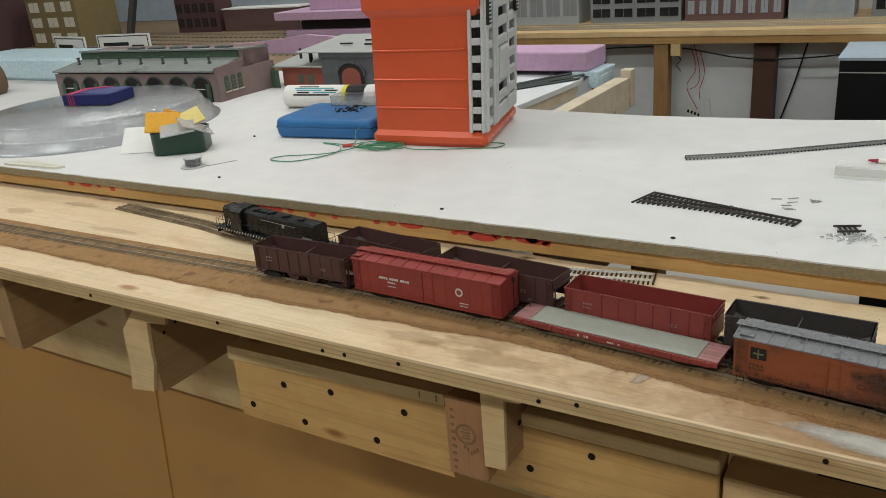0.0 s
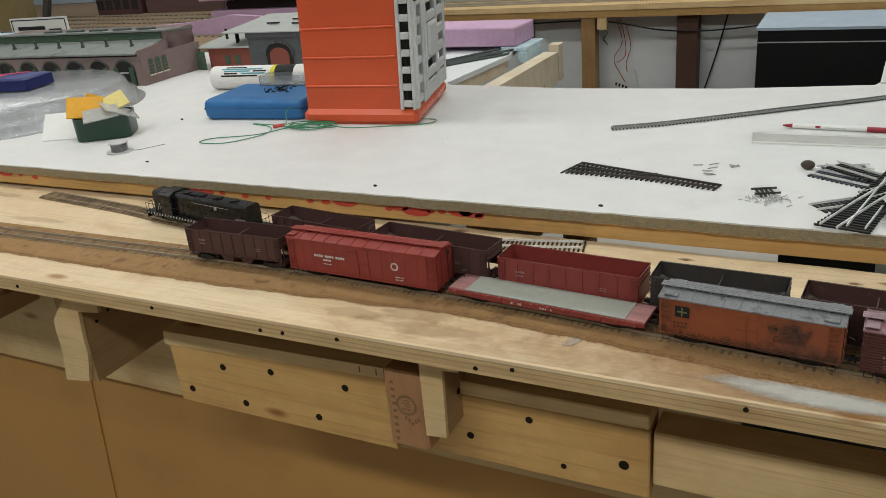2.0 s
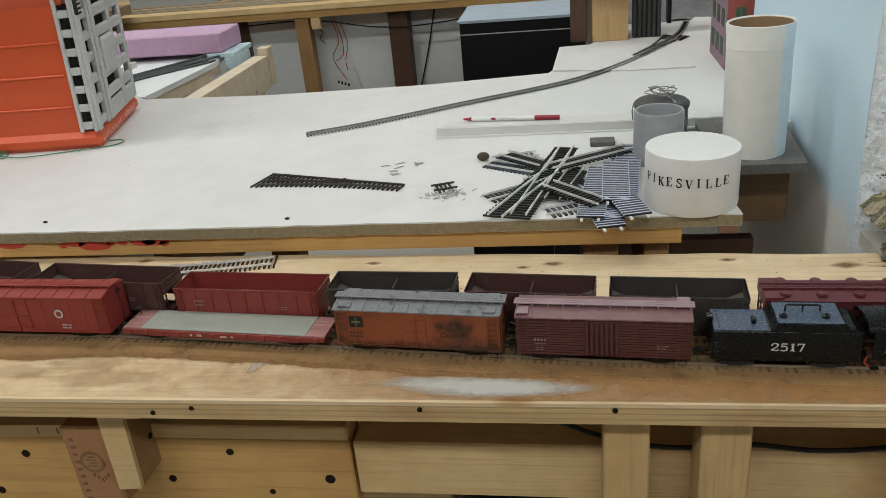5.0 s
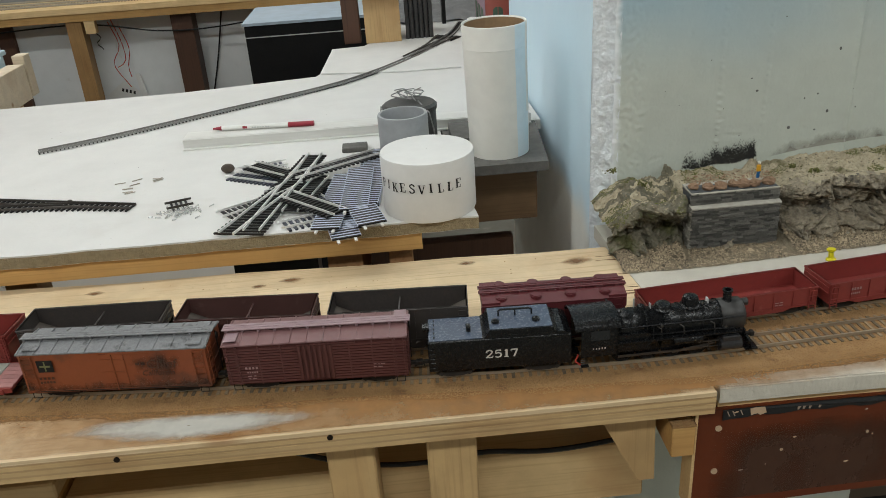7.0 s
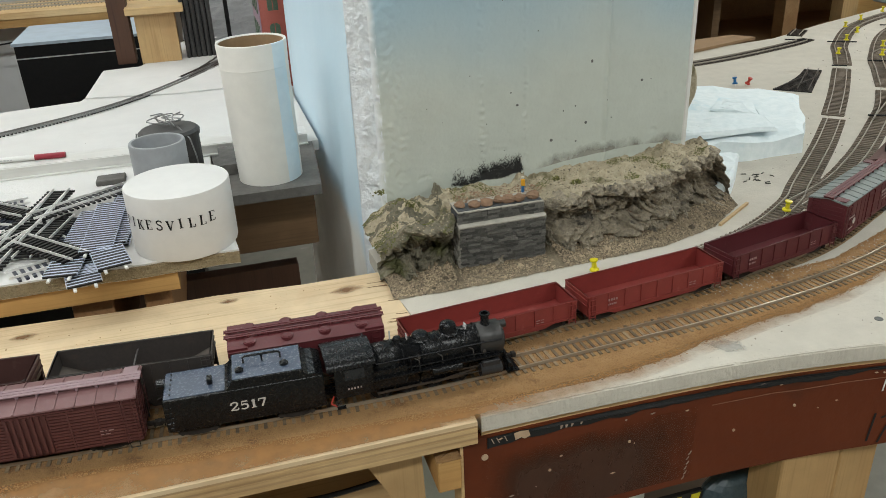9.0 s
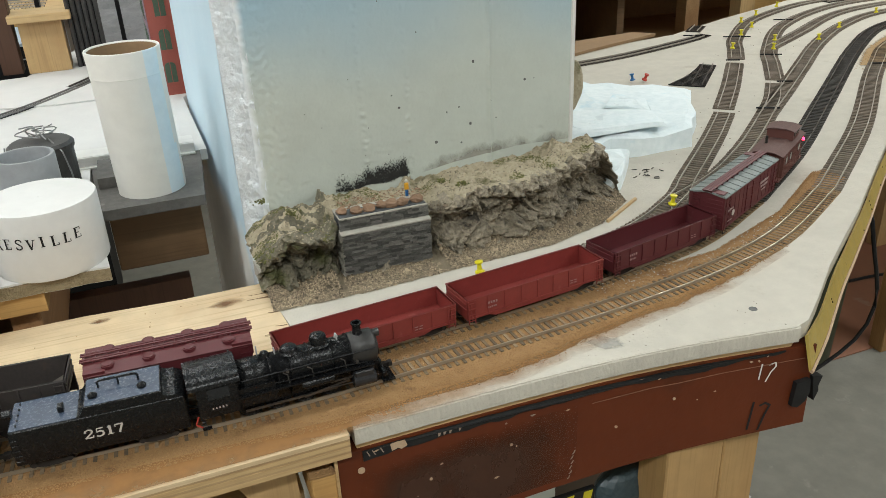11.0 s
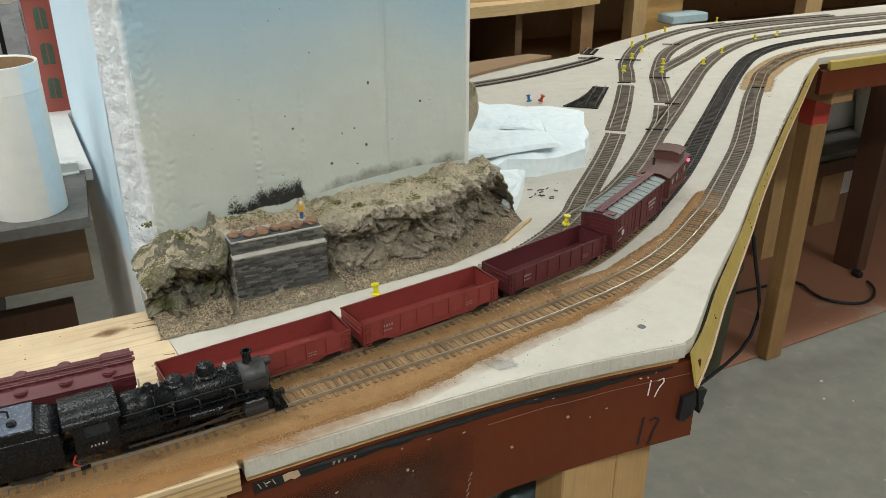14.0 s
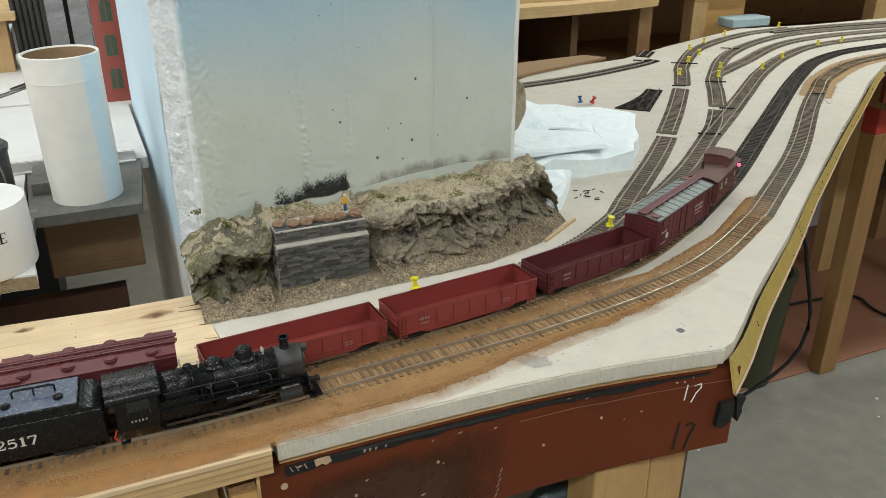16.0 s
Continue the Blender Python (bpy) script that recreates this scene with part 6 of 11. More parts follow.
def open_car(at, label, paint, kind, L, top, inner=None, letters=True, name="gondola"):
    """A gondola, or a hopper with sloping end sheets."""
    c = thing(name, at, label, "model gondola" if kind == "gondola" else "model hopper", "freight cars")
    w = 0.0172
    z0 = 0.0135 if kind == "gondola" else 0.0165
    t = 0.0009
    for s in (-1, 1):
        bm = B()
        y = w * s
        yi = (w - t) * s
        box(bm, -L / 2, L / 2, min(y, yi), max(y, yi), z0, top)
        box(bm, -L / 2 - 0.0004, L / 2 + 0.0004, min(y + 0.0007 * s, yi - 0.0003 * s), max(y + 0.0007 * s, yi - 0.0003 * s), top - 0.0012, top)
        box(bm, -L / 2, L / 2, min(y, y + 0.0007 * s), max(y, y + 0.0007 * s), z0, z0 + 0.0016)
        if kind == "gondola":
            prism(bm, [(-L * 0.36, z0), (L * 0.36, z0), (L * 0.3, z0 - 0.003), (-L * 0.3, z0 - 0.003)], min(y, yi), max(y, yi), "y")
        part("side", bm, paint, c)
        n = 9
        bm = B()
        for k in range(n):
            x = -L / 2 + 0.004 + (L - 0.008) * k / (n - 1)
            box(bm, x - 0.0007, x + 0.0007, min(y, y + 0.0009 * s), max(y, y + 0.0009 * s), z0, top - 0.001)
        part("side_rib", bm, paint, c)
        for ex in (-1, 1):
            ladder(c, ex * (L / 2 - 0.004), y + 0.0012 * s, z0 - 0.004, top - 0.001, paint, 0.006)
        if letters:
            sx = 1 if s < 0 else -1
            mid = (z0 + top) / 2
            rows = letter_row(-L * 0.36, mid + 0.001, 0.002, (0.0014,) * 4, 0.001) + letter_row(-L * 0.36, mid - 0.0028, 0.0014, (0.001,) * 5, 0.0007) + letter_row(L * 0.24, mid - 0.002, 0.0007, (0.003, 0.0025)) + letter_row(L * 0.24, mid - 0.0042, 0.0007, (0.0025, 0.003))
            bars(c, (w + 0.001) * s, [(a, b, e, f) if sx > 0 else (-b, -a, e, f) for a, b, e, f in rows], LETTER_DIM)
    for ex in (-1, 1):
        x = ex * L / 2
        bm = B()
        box(bm, min(x, x - t * ex), max(x, x - t * ex), -w, w, z0 if kind == "gondola" else top - 0.013, top)
        box(bm, min(x - t * ex, x + 0.0007 * ex), max(x - t * ex, x + 0.0007 * ex), -w, w, top - 0.0012, top)
        for k in range(2):
            z = top - 0.005 - 0.005 * k
            box(bm, min(x, x + 0.0008 * ex), max(x, x + 0.0008 * ex), -w + 0.001, w - 0.001, z, z + 0.0014)
        part("end", bm, paint, c)
        if kind == "hopper":
            bm = B()
            prism(bm, [(ex * (L / 2 - t), top - 0.012), (ex * (L / 2 - t), top - 0.0128), (ex * 0.012, z0 - 0.004), (ex * 0.012, z0 - 0.0032)], -w + t, w - t, "y")
            part("slope_sheet", bm, inner or paint, c)
            bm = B()
            for yy in (-0.013, 0.013):
                box(bm, x - 0.0006, x + 0.0006, yy - 0.0006, yy + 0.0006, 0.0125, top - 0.012)
            box(bm, min(x, x - 0.01 * ex), max(x, x - 0.01 * ex), -w, w, 0.0115, 0.0128)
            part("end_frame", bm, paint, c)
        coupler(c, x, ex)
    bm = B()
    if kind == "gondola":
        box(bm, -L / 2 + t, L / 2 - t, -w + t, w - t, z0, z0 + 0.0008)
        part("floor", bm, inner or paint, c)
        underframe(c, L)
    else:
        for sx in (-1, 1):
            prism(bm, [(sx * 0.002, z0), (sx * 0.027, z0), (sx * 0.018, 0.0075), (sx * 0.009, 0.0075)], -w + 0.003, w - 0.003, "y")
        part("bay", bm, paint, c)
        bm = B()
        prism(bm, [(-0.009, z0 - 0.002), (0.009, z0 - 0.002), (0, z0 + 0.007)], -w + t, w - t, "y")
        part("inner_ridge", bm, inner or paint, c)
        bm = B()
        for x in (0.0,):
            box(bm, x - 0.0006, x + 0.0006, -w + t, w - t, top - 0.007, top - 0.0062)
            box(bm, x - 0.0005, x + 0.0005, -0.0005, 0.0005, z0, top - 0.006)
        part("cross_brace", bm, paint, c)
        bm = B()
        box(bm, -L / 2, L / 2, -0.003, 0.003, 0.0105, 0.0125)
        part("center_sill", bm, SOOT, c)
    truck(c, -L * 0.36)
    truck(c, L * 0.36)
    return c


def covered_hopper(at, label, paint, L=0.108):
    c = thing("covered_hopper", at, label, "model hopper", "freight cars")
    w, z0, z1 = 0.0172, 0.0165, 0.044
    bm = B()
    prism(bm, [(-w, z0 + 0.004), (-w + 0.003, z0), (w - 0.003, z0), (w, z0 + 0.004), (w, z1), (w * 0.5, z1 + 0.003), (-w * 0.5, z1 + 0.003), (-w, z1)], -L / 2 + 0.014, L / 2 - 0.014, "x")
    part("body", bm, paint, c)
    for ex in (-1, 1):
        bm = B()
        prism(bm, [(ex * (L / 2 - 0.014), z0), (ex * (L / 2 - 0.014), z1 + 0.002), (ex * (L / 2), z1 + 0.002), (ex * (L / 2), z1 - 0.008)], -w, w, "y")
        part("end_slope", bm, paint, c)
        bm = B()
        for yy in (-0.0155, -0.006, 0.006, 0.0155):
            box(bm, ex * (L / 2 - 0.0015) - 0.0006, ex * (L / 2 - 0.0015) + 0.0006, yy - 0.0006, yy + 0.0006, 0.0125, z1 - 0.006)
        for zz in (0.02, 0.027, 0.033):
            box(bm, ex * (L / 2 - 0.0015) - 0.0004, ex * (L / 2 - 0.0015) + 0.0004, -0.0155, 0.0155, zz, zz + 0.0008)
        part("end_frame", bm, paint, c)
        ladder(c, ex * (L / 2 - 0.006), -w - 0.0005, 0.01, z1, paint, 0.006)
        coupler(c, ex * L / 2, ex)
    bm = B()
    prism(bm, [(-w - 0.001, z1 - 0.0003), (-w * 0.5, z1 + 0.0034), (w * 0.5, z1 + 0.0034), (w + 0.001, z1 - 0.0003), (w * 0.5, z1 + 0.0026), (-w * 0.5, z1 + 0.0026)], -L / 2, L / 2, "x")
    part("roof", bm, paint, c)
    for k in range(4):
        for s in (-1, 1):
            bm = B()
            x = -L * 0.36 + k * L * 0.24
            cyl(bm, (x, s * 0.0108, z1 + 0.0012), 0.0045, 0.0022, "z", 18)
            cyl(bm, (x, s * 0.0108, z1 + 0.0034), 0.0036, 0.0006, "z", 18)
            part("hatch", bm, paint, c)
    bm = B()
    for s in (-1, 1):
        for y in (0.0025, 0.0052):
            box(bm, -L / 2 - 0.002, L / 2 + 0.002, s * y - 0.0009, s * y + 0.0009, z1 + 0.0046, z1 + 0.0052)
    for k in range(16):
        x = -L / 2 + L * k / 15
        box(bm, x - 0.0007, x + 0.0007, -0.0062, 0.0062, z1 + 0.0034, z1 + 0.0046)
    part("running_board", bm, paint, c)
    for sx in (-1, 1):
        bm = B()
        prism(bm, [(sx * 0.004, z0 + 0.001), (sx * 0.034, z0 + 0.001), (sx * 0.023, 0.0075), (sx * 0.014, 0.0075)], -w + 0.003, w - 0.003, "y")
        part("bay", bm, paint, c)
    for s in (-1, 1):
        bm = B()
        cyl(bm, (-0.03 * (1 if s < 0 else -1), (w + 0.0001) * s - 0.0002, z0 + 0.012), 0.0035, 0.0005, "y", 16)
        part("emblem", bm, LETTER, c)
    side_letters(c, w + 0.0001, letter_row(-0.02, z0 + 0.008, 0.004, (0.0032,) * 4, 0.001) + letter_row(0.02, z0 + 0.004, 0.001, (0.005, 0.004)), LETTER_DIM)
    truck(c, -L * 0.36)
    truck(c, L * 0.36)
    return c


def flatcar(at, label, L=0.146):
    c = thing("flatcar", at, label, "model flatcar", "freight cars")
    w, z0, z1 = 0.0175, 0.0112, 0.0168
    bm = B()
    box(bm, -L / 2, L / 2, -w, w, z1 - 0.0016, z1)
    part("frame", bm, CAR_RED_DUSTY, c)
    for s in (-1, 1):
        bm = B()
        y = w * s
        prism(bm, [(-L / 2, z1), (L / 2, z1), (L / 2, z0 + 0.002), (L * 0.36, z0), (-L * 0.36, z0), (-L / 2, z0 + 0.002)], min(y, y + 0.0008 * s), max(y, y + 0.0008 * s), "y")
        part("side_sill", bm, CAR_RED_DUSTY, c)
        for k in range(12):
            bm = B()
            x = -L / 2 + 0.008 + k * (L - 0.016) / 11
            box(bm, x - 0.0016, x + 0.0016, min(y + 0.0008 * s, y + 0.002 * s), max(y + 0.0008 * s, y + 0.002 * s), z1 - 0.0044, z1 - 0.0006)
            part("stake_pocket", bm, CAR_RED_DUSTY, c)
    bm = B()
    box(bm, -L / 2 + 0.018, L / 2 - 0.018, -w + 0.001, w - 0.001, z1, z1 + 0.0012, 0.0003)
    part("deck", bm, DECK, c)
    for ex in (-1, 1):
        bm = B()
        n = 6
        for k in range(n):
            y = -w + 0.001 + k * (2 * w - 0.002) / n
            box(bm, min(ex * (L / 2 - 0.0175), ex * L / 2), max(ex * (L / 2 - 0.0175), ex * L / 2), y, y + (2 * w - 0.002) / n - 0.0004, z1, z1 + 0.0009)
        part("end_planks", bm, DECK_PINK, c)
        coupler(c, ex * L / 2, ex)
    bm = B()
    cyl(bm, (-L / 2 + 0.004, 0.008, z1), 0.0004, 0.008, "z", 6)
    cyl(bm, (-L / 2 + 0.004, 0.008, z1 + 0.008), 0.0028, 0.0006, "z", 14)
    part("brake_wheel", bm, SOOT, c)
    side_letters(c, w + 0.0009, letter_row(-0.03, z0 + 0.0016, 0.0022, (0.002,) * 4, 0.001) + letter_row(0.0, z0 + 0.0016, 0.0018, (0.0018,) * 5, 0.0008), LETTER)
    underframe(c, L)
    truck(c, -L * 0.35)
    truck(c, L * 0.35)
    return c


def caboose(at, label, L=0.105):
    c = thing("caboose", at, label, "model caboose", "freight cars")
    w, z0, z1 = 0.0172, 0.0126, 0.042
    bx = L / 2 - 0.012
    bm = B()
    prism(bm, [(-w, z0), (w, z0), (w, z1), (w * 0.5, z1 + 0.003), (-w * 0.5, z1 + 0.003), (-w, z1)], -bx, bx, "x")
    part("body", bm, CABOOSE, c)
    bm = B()
    prism(bm, [(-w - 0.0015, z1 - 0.0002), (-w * 0.5, z1 + 0.0036), (w * 0.5, z1 + 0.0036), (w + 0.0015, z1 - 0.0002), (w * 0.5, z1 + 0.0028), (-w * 0.5, z1 + 0.0028)], -L / 2, L / 2, "x")
    part("roof", bm, CABOOSE_ROOF, c)
    cu = part("cupola", (lambda b: (box(b, 0.004, 0.03, -0.0145, 0.0145, z1 + 0.0025, z1 + 0.0135), b)[1])(B()), CABOOSE, c)
    bm = B()
    prism(bm, [(-0.0165, z1 + 0.0132), (-0.008, z1 + 0.0155), (0.008, z1 + 0.0155), (0.0165, z1 + 0.0132), (0.008, z1 + 0.0147), (-0.008, z1 + 0.0147)], 0.002, 0.032, "x")
    part("cupola_roof", bm, CABOOSE_ROOF, cu)
    for s in (-1, 1):
        for k in range(2):
            bm = B()
            x = 0.0075 + k * 0.011
            box(bm, x, x + 0.007, min(0.0145 * s, 0.0149 * s), max(0.0145 * s, 0.0149 * s), z1 + 0.0065, z1 + 0.0115)
            part("cupola_window", bm, GLASSDARK, cu)
        for x in (-0.03, -0.012, 0.024):
            bm = B()
            box(bm, x, x + 0.007, min(w * s, (w + 0.0004) * s), max(w * s, (w + 0.0004) * s), z0 + 0.015, z0 + 0.023)
            part("window", bm, GLASSDARK, c)
        bm = B()
        for k in range(15):
            x = -bx + 2 * bx * (k + 0.5) / 15
            box(bm, x - 0.0003, x + 0.0003, min(w * s, (w + 0.0003) * s), max(w * s, (w + 0.0003) * s), z0, z1)
        part("siding", bm, CABOOSE, c)
    for ex in (-1, 1):
        bm = B()
        box(bm, min(ex * bx, ex * L / 2), max(ex * bx, ex * L / 2), -w, w, z0, z0 + 0.0014)
        part("platform", bm, CABOOSE, c)
        bm = B()
        x = ex * (L / 2 - 0.001)
        for y in (-0.016, -0.005, 0.005, 0.016):
            wire(bm, [(x, y, z0), (x, y, z1 + 0.0004)], 0.0004, 5)
        wire(bm, [(x, -0.016, z0 + 0.012), (x, 0.016, z0 + 0.012)], 0.0004, 5)
        part("end_railing", bm, CABOOSE, c)
        coupler(c, ex * L / 2, ex)
    bm = B()
    ball(bm, (L / 2 - 0.0005, -0.0165, z0 + 0.022), 0.0021)
    part("marker_lamp", bm, LAMPRED, c, "lit red marker lamp", True)
    bm = B()
    cyl(bm, (-0.02, 0.008, z1 + 0.002), 0.0015, 0.01, "z", 10)
    part("stove_pipe", bm, SOOT, c)
    truck(c, -L * 0.33)
    truck(c, L * 0.33)
    return c


def diesel(at, label, L=0.222):
    c = thing("diesel_locomotive", at, label, "model locomotive", "locomotives")
    deck = 0.0165
    bm = B()
    box(bm, -L / 2 + 0.004, L / 2 - 0.004, -0.0175, 0.0175, deck - 0.003, deck, 0.0004)
    prism(bm, [(-0.028, deck - 0.003), (0.028, deck - 0.003), (0.024, 0.0065), (-0.024, 0.0065)], -0.013, 0.013, "y")
    part("frame", bm, LOCO, c)
    # long hood, cab and short hood
    bm = B()
    prism(bm, [(-0.0115, deck), (0.0115, deck), (0.0115, 0.043), (0.008, 0.046), (-0.008, 0.046), (-0.0115, 0.043)], -0.048, L / 2 - 0.018, "x")
    part("long_hood", bm, LOCO, c)
    bm = B()
    prism(bm, [(-0.0115, deck), (0.0115, deck), (0.0115, 0.0425), (0.008, 0.0455), (-0.008, 0.0455), (-0.0115, 0.0425)], -L / 2 + 0.018, -0.071, "x")
    part("short_hood", bm, LOCO, c)
    cab = part("cab", (lambda b: (prism(b, [(-0.0168, deck), (0.0168, deck), (0.0168, 0.0435), (0.010, 0.0478), (-0.010, 0.0478), (-0.0168, 0.0435)], -0.071, -0.048, "x"), b)[1])(B()), LOCO, c)
    for s in (-1, 1):
        for x in (-0.068, -0.0585):
            bm = B()
            box(bm, x, x + 0.0075, min(0.0168 * s, 0.0172 * s), max(0.0168 * s, 0.0172 * s), 0.034, 0.0415)
            part("window", bm, GLASSDARK, cab)
        # zebra stripes
        for k in range(9):
            bm = B()
            x = L / 2 - 0.046 + k * 0.0036 if k < 5 else -L / 2 + 0.022 + (k - 5) * 0.005
            y = 0.0117 * s
            prism(bm, [(x, deck + 0.001), (x + 0.0016, deck + 0.001), (x + 0.0016 + 0.007, deck + 0.012), (x + 0.007, deck + 0.012)], min(y, y + 0.0003 * s), max(y, y + 0.0003 * s), "y")
            part("silver_stripe", bm, SILVER, c)
        for k in range(34):
            bm = B()
            x = -L / 2 + 0.008 + k * (L - 0.02) / 34
            y = 0.0176 * s
            prism(bm, [(x, deck - 0.003), (x + 0.0018, deck - 0.003), (x + 0.0038, deck), (x + 0.002, deck)], min(y, y + 0.0003 * s), max(y, y + 0.0003 * s), "y")
            part("sill_stripe", bm, SILVER, c)
        for k in range(11):
            bm = B()
            x = -0.04 + k * 0.0115
            box(bm, x, x + 0.009, min(0.0115 * s, 0.0119 * s), max(0.0115 * s, 0.0119 * s), deck + 0.003, 0.036)
            part("hood_door", bm, LOCO, c)
        bm = B()
        box(bm, -0.01, 0.06, min(0.0119 * s, 0.0122 * s), max(0.0119 * s, 0.0122 * s), 0.0385, 0.0389)
        part("hood_line", bm, SILVER, c)
        bm = B()
        for k in range(9):
            x = -L / 2 + 0.012 + k * (L - 0.024) / 8
            wire(bm, [(x, 0.0172 * s, deck), (x, 0.0172 * s, deck + 0.0115)], 0.0004, 5)
        wire(bm, [(-L / 2 + 0.012, 0.0172 * s, deck + 0.0115), (L / 2 - 0.012, 0.0172 * s, deck + 0.0115)], 0.0004, 5)
        part("handrail", bm, LOCO, c)
        bm = B()
        cyl(bm, (0.025 * (1 if s < 0 else -1) + 0.01, 0.0119 * s - 0.0002, 0.0365), 0.0026, 0.0005, "y", 14)
        part("emblem", bm, SILVER, c)
    for k in range(4):
        bm = B()
        cyl(bm, (-0.03 + k * 0.03, 0, 0.0458), 0.0066, 0.0016, "z", 18)
        cyl(bm, (-0.03 + k * 0.03, 0, 0.0472), 0.0056, 0.0006, "z", 18)
        part("roof_fan", bm, LOCO, c)
    bm = B()
    box(bm, -0.02, -0.006, -0.006, 0.006, 0.0458, 0.048, 0.0006)
    part("exhaust_stack", bm, LOCO, c)
    for ex in (-1, 1):
        bm = B()
        x = ex * (L / 2 - 0.004)
        box(bm, min(x, x - 0.0012 * ex), max(x, x - 0.0012 * ex), -0.0165, 0.0165, 0.007, deck)
        part("pilot", bm, LOCO, c)
        bm = B()
        for y in (-0.0165, -0.006, 0.006, 0.0165):
            wire(bm, [(x - 0.001 * ex, y, deck), (x - 0.001 * ex, y, deck + 0.011)], 0.0004, 5)
        wire(bm, [(x - 0.001 * ex, -0.0165, deck + 0.011), (x - 0.001 * ex, 0.0165, deck + 0.011)], 0.0004, 5)
        part("end_railing", bm, LOCO, c)
        coupler(c, x, ex)
        truck(c, ex * L * 0.31, LOCO)
        truck(c, ex * L * 0.2, LOCO)
    return c


def steam_loco(at, label):
    """Local x runs from the back of the cab, 0, to the pilot, 0.139."""
    c = thing("steam_locomotive", at, label, "model locomotive", "locomotives")
    bm = B()
    prof = [(0.026, 0.0125), (0.05, 0.0125), (0.05, 0.0121), (0.107, 0.0121), (0.107, 0.0126), (0.1255, 0.0126), (0.1265, 0.0115), (0.1275, 0.0)]
    rings = []
    for x, r in prof:
        rings.append([bm.verts.new((x, max(r, 0.0002) * math.cos(2 * math.pi * k / 28), 0.0315 + max(r, 0.0002) * math.sin(2 * math.pi * k / 28))) for k in range(28)])
    for i, (a, b) in enumerate(zip(rings, rings[1:])):
        for k in range(28):
            f = bm.faces.new((a[k], a[(k + 1) % 28], b[(k + 1) % 28], b[k]))
            f.material_index = 1 if i >= 3 else 0
            f.smooth = i not in (1, 3)
    bm.faces.new(rings[0])
    part("boiler", bm, [LOCO, SMOKEBOX], c, "black boiler with grey smokebox")
    for x in (0.038, 0.05, 0.064, 0.078, 0.093, 0.107):
        bm = B()
        got = cyl(bm, (x, 0, 0.0315), 0.0128 if x < 0.1 else 0.0129, 0.0008, "x", 28)
        part("boiler_band", bm, LOCO, c)
    bm = B()
    cyl(bm, (0.1272, 0, 0.0315), 0.0085, 0.001, "x", 20)
    cyl(bm, (0.128, 0, 0.0315), 0.0022, 0.0012, "x", 10)
    cyl(bm, (0.1262, 0, 0.0405), 0.003, 0.005, "x", 14)
    part("smokebox_door", bm, SMOKEBOX, c)
    bm = B()
    prism(bm, [(-0.0145, 0.017), (0.0145, 0.017), (0.0145, 0.031), (-0.0145, 0.031)], 0.026, 0.052, "x")
    part("firebox", bm, LOCO, c)
    cab = part("cab", (lambda b: (prism(b, [(-0.0165, 0.0165), (-0.0165, 0.041), (-0.0155, 0.041), (-0.0155, 0.0165)], 0.0, 0.0275, "x"), prism(b, [(0.0155, 0.0165), (0.0155, 0.041), (0.0165, 0.041), (0.0165, 0.0165)], 0.0, 0.0275, "x"), box(b, 0.0262, 0.0275, -0.0165, 0.0165, 0.0165, 0.0455), b)[3])(B()), LOCO, c)
    bm = B()
    arc = [(0.0182 * math.cos(a), 0.0405 + 0.0075 * math.sin(a)) for a in [math.pi * k / 14 for k in range(15)]]
    inner = [(0.0172 * math.cos(a), 0.0398 + 0.0072 * math.sin(a)) for a in [math.pi * k / 14 for k in range(14, -1, -1)]]
    prism(bm, arc + inner, -0.005, 0.029, "x")
    part("cab_roof", bm, LOCO, cab, smooth=True)
    for s in (-1, 1):
        bm = B()
        box(bm, 0.007, 0.021, min(0.0165 * s, 0.0169 * s), max(0.0165 * s, 0.0169 * s), 0.0305, 0.0385)
        part("window", bm, GLASSDARK, cab)
        bars(c, 0.0165 * s, [(x, x + 0.001, 0.0225, 0.0239) for x in (0.0085, 0.0107, 0.0129, 0.0151, 0.0173)], LETTER_MID)
        bm = B()
        for x in (0.058, 0.075, 0.0985):
            wire(bm, [(x, 0.0128 * s, 0.0345), (x + 0.003, 0.0134 * s, 0.0325), (x + 0.0035, 0.014 * s, 0.0262)], 0.00045, 5)
        cyl(bm, (0.0612, 0.0125 * s - 0.0015, 0.0352), 0.0011, 0.003, "y", 8)
        cyl(bm, (0.1105, 0.0125 * s - 0.001, 0.0285), 0.0012, 0.0022, "y", 10)
        part("fitting", bm, ROD, c)
        bm = B()
        box(bm, 0.004, 0.122, min(0.0118 * s, 0.0168 * s), max(0.0118 * s, 0.0168 * s), 0.0245, 0.0256)
        part("running_board", bm, LOCO, c)
        bm = B()
        wire(bm, [(0.03, 0.0132 * s, 0.0362), (0.124, 0.0132 * s, 0.0362)], 0.0005, 6)
        for x in (0.035, 0.06, 0.085, 0.11):
            cyl(bm, (x, min(0.0115 * s, 0.0135 * s), 0.0362), 0.0006, 0.002, "y", 6)
        part("handrail", bm, LOCO_SHINE, c)
        bm = B()
        wire(bm, [(0.04, 0.0135 * s, 0.03), (0.06, 0.0142 * s, 0.0285), (0.1, 0.014 * s, 0.0285), (0.118, 0.0125 * s, 0.026)], 0.0007, 6)
        wire(bm, [(0.055, 0.0128 * s, 0.034), (0.055, 0.0145 * s, 0.0262), (0.05, 0.0145 * s, 0.018)], 0.0006, 6)
        cyl(bm, (0.07, 0.0148 * s, 0.0222), 0.0034, 0.022, "x", 12)
        part("piping", bm, LOCO, c)
        bm = B()
        cyl(bm, (0.106, 0.0143 * s, 0.0145), 0.0052, 0.016, "x", 16)
